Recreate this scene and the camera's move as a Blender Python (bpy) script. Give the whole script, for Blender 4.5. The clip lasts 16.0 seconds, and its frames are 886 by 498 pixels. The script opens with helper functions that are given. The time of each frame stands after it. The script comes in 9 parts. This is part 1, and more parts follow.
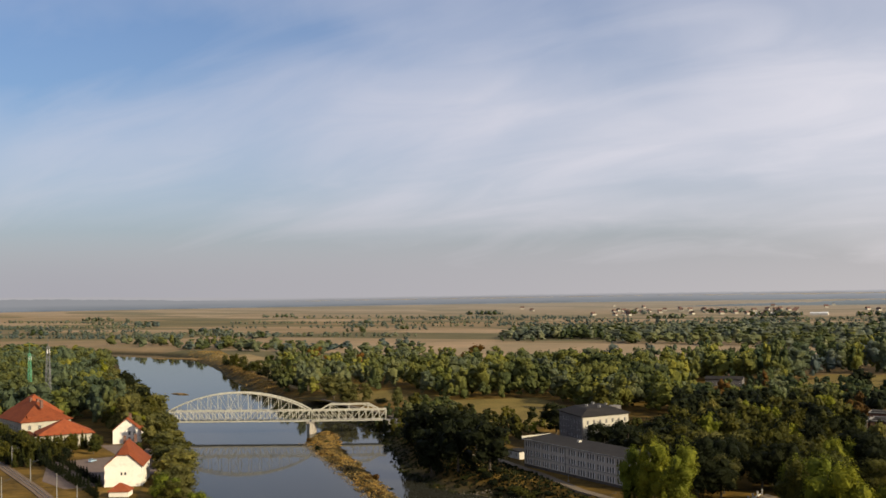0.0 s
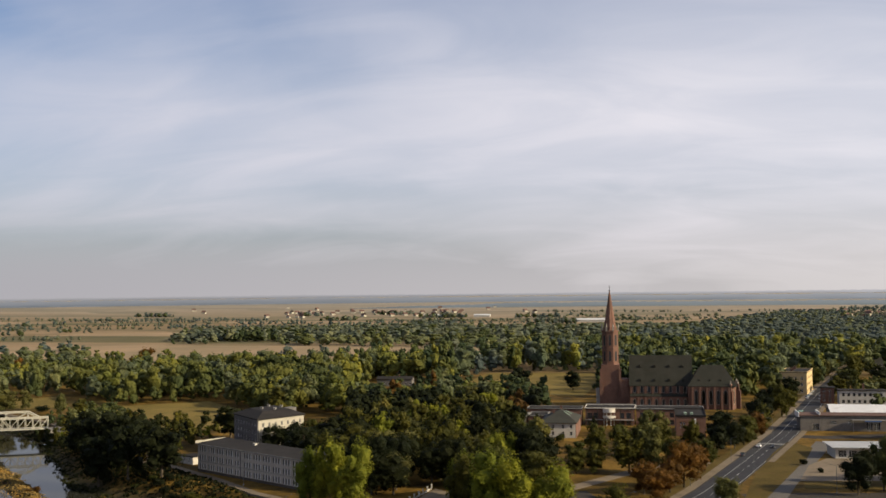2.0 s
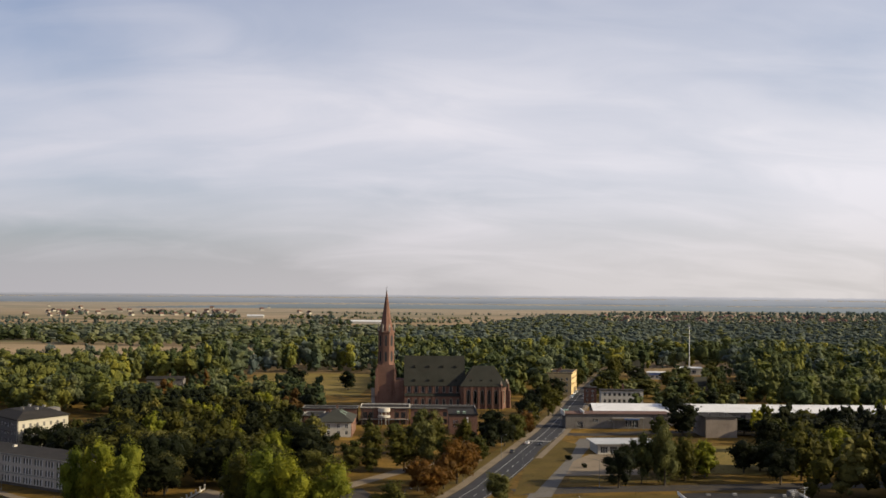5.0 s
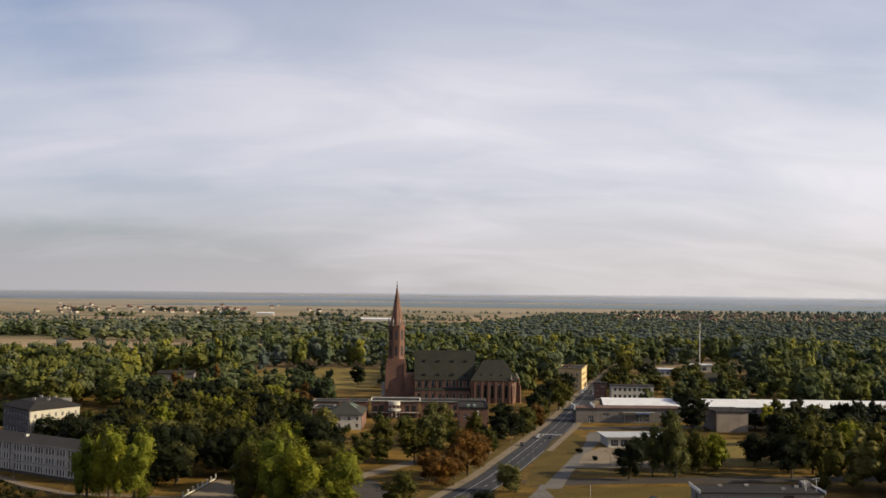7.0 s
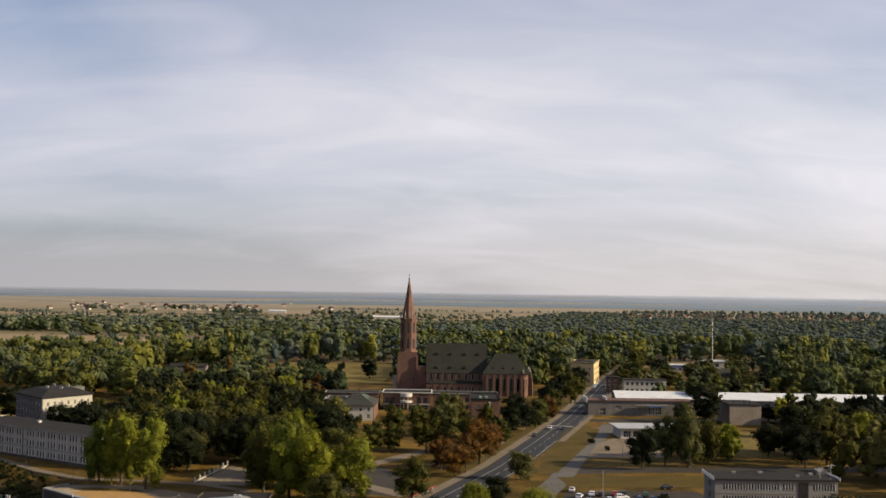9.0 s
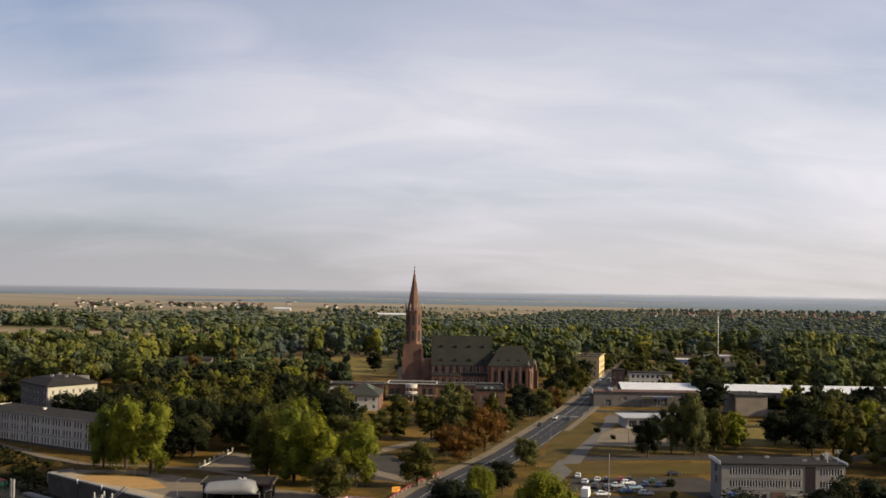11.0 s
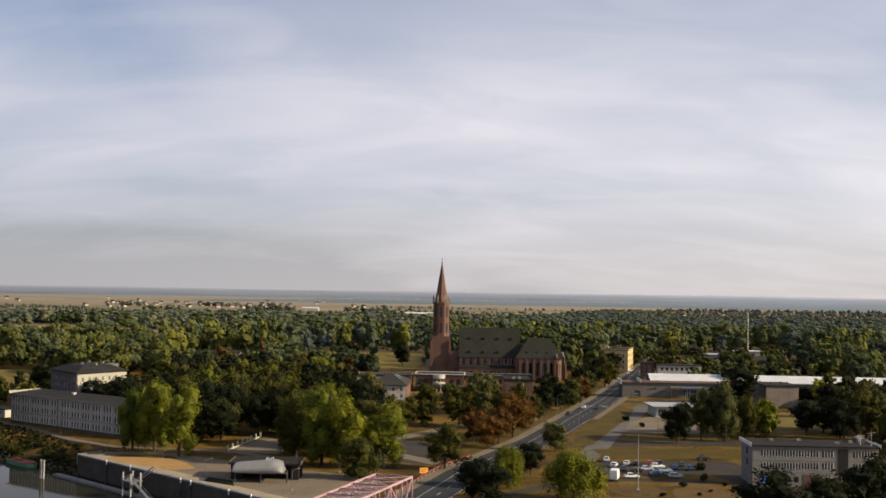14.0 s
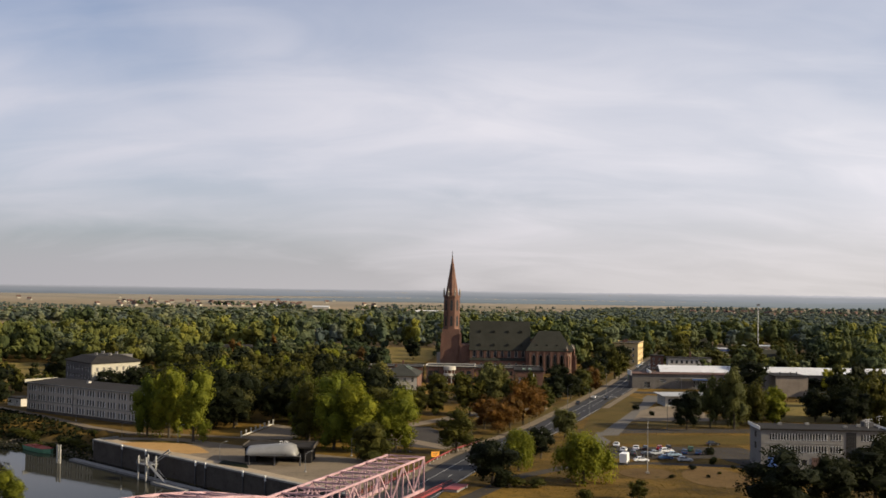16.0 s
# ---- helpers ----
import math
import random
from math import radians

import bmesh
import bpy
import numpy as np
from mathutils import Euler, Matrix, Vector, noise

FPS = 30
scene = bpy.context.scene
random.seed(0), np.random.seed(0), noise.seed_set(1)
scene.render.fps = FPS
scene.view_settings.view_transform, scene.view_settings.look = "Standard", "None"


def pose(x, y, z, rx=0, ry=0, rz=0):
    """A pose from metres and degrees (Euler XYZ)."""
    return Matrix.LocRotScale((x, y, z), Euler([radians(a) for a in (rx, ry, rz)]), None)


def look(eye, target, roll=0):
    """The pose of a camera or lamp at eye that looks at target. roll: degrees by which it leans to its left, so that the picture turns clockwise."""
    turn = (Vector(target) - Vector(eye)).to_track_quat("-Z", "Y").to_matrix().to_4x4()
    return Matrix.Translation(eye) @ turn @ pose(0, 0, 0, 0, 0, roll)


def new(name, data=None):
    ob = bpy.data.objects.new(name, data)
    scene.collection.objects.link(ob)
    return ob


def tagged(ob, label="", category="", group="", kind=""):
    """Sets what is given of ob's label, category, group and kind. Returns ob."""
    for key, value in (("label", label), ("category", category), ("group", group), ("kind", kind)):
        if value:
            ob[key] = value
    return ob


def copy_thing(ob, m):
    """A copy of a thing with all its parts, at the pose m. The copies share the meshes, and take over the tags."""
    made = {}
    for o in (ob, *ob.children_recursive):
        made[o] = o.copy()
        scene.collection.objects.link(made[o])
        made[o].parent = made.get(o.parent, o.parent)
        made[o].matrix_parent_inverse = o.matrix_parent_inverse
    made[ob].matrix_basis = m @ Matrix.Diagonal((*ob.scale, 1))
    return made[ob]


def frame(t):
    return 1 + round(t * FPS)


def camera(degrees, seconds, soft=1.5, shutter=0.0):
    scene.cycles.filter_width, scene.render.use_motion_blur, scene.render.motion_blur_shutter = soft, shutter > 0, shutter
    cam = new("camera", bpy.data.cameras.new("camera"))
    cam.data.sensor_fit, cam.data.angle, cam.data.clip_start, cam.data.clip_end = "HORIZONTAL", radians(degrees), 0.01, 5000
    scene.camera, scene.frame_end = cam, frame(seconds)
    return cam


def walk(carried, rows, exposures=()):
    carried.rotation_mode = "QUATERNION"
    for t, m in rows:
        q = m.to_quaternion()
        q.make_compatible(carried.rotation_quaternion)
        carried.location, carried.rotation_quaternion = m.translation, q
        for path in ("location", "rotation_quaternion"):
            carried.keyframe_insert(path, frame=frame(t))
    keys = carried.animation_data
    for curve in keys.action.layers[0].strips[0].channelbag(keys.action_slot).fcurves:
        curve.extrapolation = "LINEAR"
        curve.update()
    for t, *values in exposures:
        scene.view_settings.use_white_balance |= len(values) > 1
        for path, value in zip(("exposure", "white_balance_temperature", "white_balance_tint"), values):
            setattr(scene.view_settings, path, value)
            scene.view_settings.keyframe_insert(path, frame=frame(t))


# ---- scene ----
cam = camera(43.0, 16.0, soft=1.6)
PATH = [
    (0.0, pose(3.32, 0.98, 72.16, 92.096, 0.916, 27.288)),
    (0.5, pose(3.11, 0.59, 72.17, 92.055, 0.918, 23.193)),
    (1.0, pose(2.79, 0.27, 72.16, 92.039, 0.815, 18.647)),
    (1.5, pose(2.31, 0.01, 72.15, 92.023, 0.699, 14.423)),
    (2.0, pose(1.70, -0.16, 72.17, 91.986, 0.621, 10.763)),
    (2.5, pose(1.07, -0.27, 72.22, 91.921, 0.439, 6.687)),
    (3.0, pose(0.51, -0.34, 72.21, 91.945, 0.336, 3.079)),
    (3.5, pose(0.13, -0.39, 72.02, 91.984, 0.268, 0.000)),
    (6.0, pose(-0.91, -0.63, 69.70, 92.091, -0.481, -0.727)),
    (6.5, pose(-1.04, -0.58, 68.93, 92.085, -0.565, -0.488)),
    (7.0, pose(-1.14, -0.47, 67.94, 92.029, -0.612, -0.212)),
    (7.5, pose(-1.21, -0.29, 66.85, 92.087, -0.778, 0.067)),
    (8.0, pose(-1.27, -0.05, 65.71, 92.061, -0.803, 0.309)),
    (10.5, pose(-1.51, 1.46, 59.92, 92.035, -0.881, 0.452)),
    (11.0, pose(-1.49, 1.78, 58.78, 92.028, -0.903, 0.634)),
    (11.5, pose(-1.45, 2.14, 57.67, 92.068, -0.911, 0.831)),
    (12.0, pose(-1.42, 2.50, 56.58, 92.085, -0.902, 1.050)),
    (12.5, pose(-1.41, 2.84, 55.55, 92.075, -0.871, 1.243)),
    (13.0, pose(-1.43, 3.11, 54.57, 92.007, -0.905, 1.405)),
    (13.5, pose(-1.44, 3.26, 53.60, 92.026, -0.897, 1.676)),
    (14.0, pose(-1.44, 3.21, 52.63, 92.118, -0.905, 2.039)),
    (14.5, pose(-1.43, 2.92, 51.64, 92.123, -0.827, 2.235)),
    (15.0, pose(-1.43, 2.06, 50.63, 92.085, -0.781, 2.415)),
    (15.5, pose(-1.47, 0.99, 49.57, 92.107, -0.756, 2.486)),
    (16.0, pose(-1.53, -0.16, 48.51, 92.113, -0.817, 2.549)),
]
walk(cam, PATH, exposures=[(0.0, 0.80), (16.0, 0.80)])

# ---- sky, sun ----
SUN_AZ = radians(99)      # clockwise from +y
SUN_EL = radians(24)
world = bpy.data.worlds.new("sky")
scene.world = world
world.use_nodes = True
wt = world.node_tree
wt.nodes.clear()


def wnode(kind, **inputs):
    n = wt.nodes.new(kind)
    for k, v in inputs.items():
        n.inputs[k.replace("_", " ")].default_value = v
    return n


def sky_tree():
    L = wt.links.new
    out = wnode("ShaderNodeOutputWorld")
    back = wnode("ShaderNodeBackground", Strength=0.0572)
    sky = wnode("ShaderNodeTexSky")
    sky.sky_type = "NISHITA"
    sky.sun_disc = False
    sky.sun_elevation, sky.sun_rotation = SUN_EL, SUN_AZ
    sky.altitude, sky.air_density, sky.dust_density, sky.ozone_density = 100, 1.0, 2.0, 2.0
    coord = wnode("ShaderNodeTexCoord")
    sep = wnode("ShaderNodeSeparateXYZ")
    L(coord.outputs["Generated"], sep.inputs[0])
    # a flat cloud deck: direction divided by its height
    up = wnode("ShaderNodeMath")
    up.operation = "MAXIMUM"
    up.inputs[1].default_value = 0.0
    L(sep.outputs["Z"], up.inputs[0])
    lift = wnode("ShaderNodeMath")
    lift.operation = "ADD"
    lift.inputs[1].default_value = 0.36
    L(up.outputs[0], lift.inputs[0])
    px, py = wnode("ShaderNodeMath"), wnode("ShaderNodeMath")
    for n, axis in ((px, "X"), (py, "Y")):
        n.operation = "DIVIDE"
        L(sep.outputs[axis], n.inputs[0])
        L(lift.outputs[0], n.inputs[1])
    comb = wnode("ShaderNodeCombineXYZ")
    L(px.outputs[0], comb.inputs[0])
    L(py.outputs[0], comb.inputs[1])

    def cloud(scale, loc, stretch, detail, rough, lo, hi, turn=0.0, warp=0.0):
        m = wnode("ShaderNodeMapping")
        m.inputs["Location"].default_value = loc
        m.inputs["Rotation"].default_value = (0, 0, turn)
        m.inputs["Scale"].default_value = stretch
        L(comb.outputs[0], m.inputs[0])
        n = wnode("ShaderNodeTexNoise", Scale=scale, Detail=detail, Roughness=rough, Distortion=warp)
        L(m.outputs[0], n.inputs["Vector"])
        r = wnode("ShaderNodeMapRange")
        r.interpolation_type = "SMOOTHSTEP"
        r.inputs["From Min"].default_value, r.inputs["From Max"].default_value = lo, hi
        L(n.outputs["Fac"], r.inputs["Value"])
        return r.outputs[0]

    def math2(op, a, b):
        n = wnode("ShaderNodeMath")
        n.operation = op
        for i, v in enumerate((a, b)):
            if isinstance(v, float):
                n.inputs[i].default_value = v
            else:
                L(v, n.inputs[i])
        n.use_clamp = True
        return n.outputs[0]

    sheet = cloud(0.75, (3.1, 1.3, 0), (0.8, 1.0, 1), 4, 0.45, 0.26, 0.66, 0.5, 0.5)
    streak = cloud(1.9, (7.4, 0.2, 0), (0.7, 1.3, 1), 4, 0.45, 0.30, 0.72, -0.35, 0.6)
    fine = cloud(5.0, (1.0, 5.0, 0), (0.55, 1.4, 1), 5, 0.55, 0.30, 0.80, -0.6, 0.7)
    cover = math2("ADD", math2("MULTIPLY", sheet, 0.30), math2("MULTIPLY", streak, 0.18))
    cover = math2("ADD", cover, math2("MULTIPLY", fine, 0.20))
    cover = math2("ADD", cover, 0.20)
    # thinner places in the veil: bearing, height, half widths, slope, depth
    bearing = wnode("ShaderNodeMath")
    bearing.operation = "ARCTAN2"
    L(sep.outputs["X"], bearing.inputs[0])
    L(sep.outputs["Y"], bearing.inputs[1])
    ragged = wnode("ShaderNodeTexNoise", Scale=7.0, Detail=5.0, Roughness=0.55)
    L(coord.outputs["Generated"], ragged.inputs["Vector"])

    def free2(op, a, b):
        n = wnode("ShaderNodeMath")
        n.operation = op
        for i, v in enumerate((a, b)):
            if isinstance(v, (float, int)):
                n.inputs[i].default_value = v
            else:
                L(v, n.inputs[i])
        return n.outputs[0]

    stray = free2("SUBTRACT", ragged.outputs["Fac"], 0.5)

    def gap(az, z, wide, tall, slope, depth):
        da = free2("ADD", free2("SUBTRACT", bearing.outputs[0], az), free2("MULTIPLY", stray, wide * 1.2))
        dz = free2("ADD", free2("SUBTRACT", free2("SUBTRACT", sep.outputs["Z"], z), free2("MULTIPLY", da, slope)), free2("MULTIPLY", stray, tall * 2.0))
        u, v = free2("DIVIDE", da, wide), free2("DIVIDE", dz, tall)
        e = free2("ADD", free2("MULTIPLY", u, u), free2("MULTIPLY", v, v))
        return free2("MULTIPLY", free2("POWER", 2.718, free2("MULTIPLY", e, -1.0)), depth)

    for row in SKY_GAPS:
        cover = math2("SUBTRACT", cover, gap(*row))
    # more veil towards the sun, clear blue overhead
    sunv = wnode("ShaderNodeVectorMath")
    sunv.operation = "DOT_PRODUCT"
    sunv.inputs[1].default_value = (math.sin(SUN_AZ) * math.cos(SUN_EL), math.cos(SUN_AZ) * math.cos(SUN_EL), math.sin(SUN_EL))
    L(coord.outputs["Generated"], sunv.inputs[0])
    near = wnode("ShaderNodeMapRange")
    near.inputs["From Min"].default_value, near.inputs["From Max"].default_value = -0.75, 0.45
    L(sunv.outputs["Value"], near.inputs["Value"])
    cover = math2("ADD", cover, math2("MULTIPLY", near.outputs[0], 0.42))
    high = wnode("ShaderNodeMapRange")
    high.interpolation_type = "SMOOTHSTEP"
    high.inputs["From Min"].default_value, high.inputs["From Max"].default_value = 0.14, 0.30
    high.inputs["To Min"].default_value, high.inputs["To Max"].default_value = 1.0, 0.42
    L(sep.outputs["Z"], high.inputs["Value"])
    cover = math2("MULTIPLY", cover, high.outputs[0])
    # haze thickens towards the horizon
    low = wnode("ShaderNodeMapRange")
    low.interpolation_type = "SMOOTHSTEP"
    low.inputs["From Min"].default_value, low.inputs["From Max"].default_value = 0.10, -0.01
    L(sep.outputs["Z"], low.inputs["Value"])
    cover = math2("MAXIMUM", cover, math2("MULTIPLY", low.outputs[0], 0.85))
    veil = wnode("ShaderNodeMix")
    veil.data_type = "RGBA"
    veil.inputs["A"].default_value = CLOUD_FAR
    veil.inputs["B"].default_value = CLOUD_SUN
    L(near.outputs[0], veil.inputs["Factor"])
    dusk = wnode("ShaderNodeMix")
    dusk.data_type = "RGBA"
    lowmix = wnode("ShaderNodeMix")
    lowmix.data_type = "RGBA"
    lowmix.inputs["A"].default_value = CLOUD_LOW
    lowmix.inputs["B"].default_value = CLOUD_LOW_SUN
    L(near.outputs[0], lowmix.inputs["Factor"])
    L(lowmix.outputs["Result"], dusk.inputs["B"])
    L(low.outputs[0], dusk.inputs["Factor"])
    L(veil.outputs["Result"], dusk.inputs["A"])
    tint = wnode("ShaderNodeMix")
    tint.data_type = "RGBA"
    tint.blend_type = "MULTIPLY"
    tint.inputs["Factor"].default_value = 1.0
    tint.inputs["B"].default_value = BLUE_GAIN
    L(sky.outputs[0], tint.inputs["A"])
    mix = wnode("ShaderNodeMix")
    mix.data_type = "RGBA"
    L(cover, mix.inputs["Factor"])
    L(tint.outputs["Result"], mix.inputs["A"])
    L(dusk.outputs["Result"], mix.inputs["B"])
    L(mix.outputs["Result"], back.inputs["Color"])
    L(back.outputs[0], out.inputs[0])


CLOUD_FAR = (6.6, 6.45, 7.25, 1)
CLOUD_SUN = (8.8, 8.6, 9.05, 1)
CLOUD_LOW = (4.55, 4.42, 4.8, 1)
CLOUD_LOW_SUN = (7.9, 7.35, 7.05, 1)
SKY_GAPS = [(-0.80, 0.205, 0.20, 0.050, 0.05, 0.42), (-0.60, 0.225, 0.12, 0.030, -0.1, 0.22), (-0.34, 0.200, 0.10, 0.040, -0.2, 0.26), (-0.24, 0.086, 0.14, 0.014, -0.05, 0.16),
            (-0.48, 0.046, 0.20, 0.012, 0.0, 0.14), (-0.30, 0.050, 0.12, 0.012, 0.0, 0.14), (0.02, 0.080, 0.08, 0.010, -0.08, 0.16), (0.36, 0.190, 0.08, 0.040, 0.1, 0.22), (-0.13, 0.215, 0.10, 0.030, -0.3, 0.14)]
BLUE_GAIN = (0.84, 0.94, 1.15, 1)
sky_tree()

sun_lamp = bpy.data.lights.new("sun", "SUN")
sun_lamp.energy, sun_lamp.angle, sun_lamp.color = 4.5, radians(0.6), (1.0, 0.83, 0.57)
sun = new("sun", sun_lamp)
sun.matrix_world = look((math.sin(SUN_AZ) * math.cos(SUN_EL) * 900, math.cos(SUN_AZ) * math.cos(SUN_EL) * 900, math.sin(SUN_EL) * 900), (0, 0, 0))

# ---- materials ----
def nodes_of(name):
    m = bpy.data.materials.new(name)
    m.use_nodes = True
    t = m.node_tree
    return m, t, t.nodes["Principled BSDF"]


def ramp_node(t, stops):
    r = t.nodes.new("ShaderNodeValToRGB")
    el = r.color_ramp.elements
    while len(el) < len(stops):
        el.new(0.5)
    for e, (pos, col) in zip(el, stops):
        e.position, e.color = pos, (*col, 1)
    return r


def noise_node(t, vec, scale, detail=4, rough=0.6, warp=0.0):
    n = t.nodes.new("ShaderNodeTexNoise")
    n.inputs["Scale"].default_value, n.inputs["Detail"].default_value = scale, detail
    n.inputs["Roughness"].default_value, n.inputs["Distortion"].default_value = rough, warp
    t.links.new(vec, n.inputs["Vector"])
    return n.outputs["Fac"]


def mixed(t, fac, a, b, mode="MIX"):
    m = t.nodes.new("ShaderNodeMix")
    m.data_type, m.blend_type = "RGBA", mode
    for key, v in (("Factor", fac), ("A", a), ("B", b)):
        if isinstance(v, (float, int)):
            m.inputs[key].default_value = v
        elif isinstance(v, tuple):
            m.inputs[key].default_value = (*v, 1)
        else:
            t.links.new(v, m.inputs[key])
    return m.outputs["Result"]


def bump_node(t, height, strength, distance, bsdf):
    b = t.nodes.new("ShaderNodeBump")
    b.inputs["Strength"].default_value, b.inputs["Distance"].default_value = strength, distance
    t.links.new(height, b.inputs["Height"])
    t.links.new(b.outputs[0], bsdf.inputs["Normal"])


def surface(name, dark, light, stain=None, coarse=0.25, fine=6.0, rough=0.85, metal=0.0, bump=0.2, vary=0.12, coord="Object", spec=0.08):
    """Two scales of variation between dark and light, stains on top, a little spread from thing to thing."""
    m, t, b = nodes_of(name)
    c = t.nodes.new("ShaderNodeTexCoord").outputs[coord]
    big, small = noise_node(t, c, coarse, 5), noise_node(t, c, fine, 4, 0.7)
    blend = t.nodes.new("ShaderNodeMath")
    blend.operation = "MULTIPLY_ADD"
    t.links.new(small, blend.inputs[0])
    blend.inputs[1].default_value = 0.5
    half = t.nodes.new("ShaderNodeMath")
    half.operation = "MULTIPLY"
    half.inputs[1].default_value = 0.5
    t.links.new(big, half.inputs[0])
    t.links.new(half.outputs[0], blend.inputs[2])
    col = ramp_node(t, [(0.32, dark), (0.66, light)])
    t.links.new(blend.outputs[0], col.inputs[0])
    res = col.outputs[0]
    if stain:
        s = noise_node(t, c, coarse * 2.3, 6, 0.7, 0.6)
        r = ramp_node(t, [(0.55, (0, 0, 0)), (0.75, (1, 1, 1))])
        t.links.new(s, r.inputs[0])
        res = mixed(t, r.outputs[0], res, stain)
    if vary:
        info = t.nodes.new("ShaderNodeObjectInfo")
        r = ramp_node(t, [(0, (1 - vary,) * 3), (1, (1 + vary,) * 3)])
        t.links.new(info.outputs["Random"], r.inputs[0])
        res = mixed(t, 1.0, res, r.outputs[0], "MULTIPLY")
    t.links.new(res, b.inputs["Base Color"])
    b.inputs["Roughness"].default_value, b.inputs["Metallic"].default_value = rough, metal
    b.inputs["Specular IOR Level"].default_value = spec
    if bump:
        bump_node(t, small, bump, 0.05, b)
    return m


def foliage(name, dark, light, spread=0.12):
    """Leaves: spread by clump and by tree, a little light let through."""
    m, t, b = nodes_of(name)
    geo = t.nodes.new("ShaderNodeNewGeometry")
    info = t.nodes.new("ShaderNodeObjectInfo")
    c = t.nodes.new("ShaderNodeTexCoord").outputs["Object"]
    lo = tuple((0.5 + spread) * d + (0.5 - spread) * e for d, e in zip(dark, light))
    hi = tuple((0.5 - spread) * d + (0.5 + spread) * e for d, e in zip(dark, light))
    isl = ramp_node(t, [(0.0, lo), (1.0, hi)])
    t.links.new(geo.outputs["Random Per Island"], isl.inputs[0])
    big = noise_node(t, c, 0.22, 3)
    r2 = ramp_node(t, [(0.3, (0.78, 0.8, 0.78)), (0.7, (1.2, 1.16, 1.0))])
    t.links.new(big, r2.inputs[0])
    res = mixed(t, 1.0, isl.outputs[0], r2.outputs[0], "MULTIPLY")
    # from tree to tree
    whole = noise_node(t, c, 0.05, 1)
    r4 = ramp_node(t, [(0.32, (0.66, 0.74, 0.8)), (0.5, (1, 1, 1)), (0.68, (1.38, 1.26, 0.95))])
    t.links.new(whole, r4.inputs[0])
    res = mixed(t, 1.0, res, r4.outputs[0], "MULTIPLY")
    r3 = ramp_node(t, [(0.0, (0.75, 0.86, 0.9)), (0.5, (1, 1, 1)), (1.0, (1.22, 1.16, 0.9))])
    t.links.new(info.outputs["Random"], r3.inputs[0])
    res = mixed(t, 1.0, res, r3.outputs[0], "MULTIPLY")
    # tufts of leaves within a crown
    tuft = noise_node(t, c, 0.95, 4, 0.7)
    k = 1.0 if spread > 0.08 else 0.45
    r5 = ramp_node(t, [(0.3, (1 - 0.45 * k, 1 - 0.4 * k, 1 - 0.38 * k)), (0.5, (1, 1, 1)), (0.72, (1 + 0.42 * k, 1 + 0.36 * k, 1 + 0.2 * k))])
    t.links.new(tuft, r5.inputs[0])
    res = mixed(t, 1.0, res, r5.outputs[0], "MULTIPLY")
    bump_node(t, tuft, 0.7 * k, 0.9, b)
    t.links.new(res, b.inputs["Base Color"])
    b.inputs["Roughness"].default_value = 0.75
    b.inputs["Specular IOR Level"].default_value = 0.15
    tr = t.nodes.new("ShaderNodeBsdfTranslucent")
    t.links.new(res, tr.inputs[0])
    mx = t.nodes.new("ShaderNodeMixShader")
    mx.inputs[0].default_value = 0.36 if spread > 0.08 else 0.55
    t.links.new(b.outputs[0], mx.inputs[1])
    t.links.new(tr.outputs[0], mx.inputs[2])
    t.links.new(mx.outputs[0], t.nodes["Material Output"].inputs[0])
    return m


def plain(name, col, rough=0.6, metal=0.0, spec=0.4):
    m, t, b = nodes_of(name)
    b.inputs["Base Color"].default_value = (*col, 1)
    b.inputs["Roughness"].default_value, b.inputs["Metallic"].default_value = rough, metal
    b.inputs["Specular IOR Level"].default_value = spec
    return m


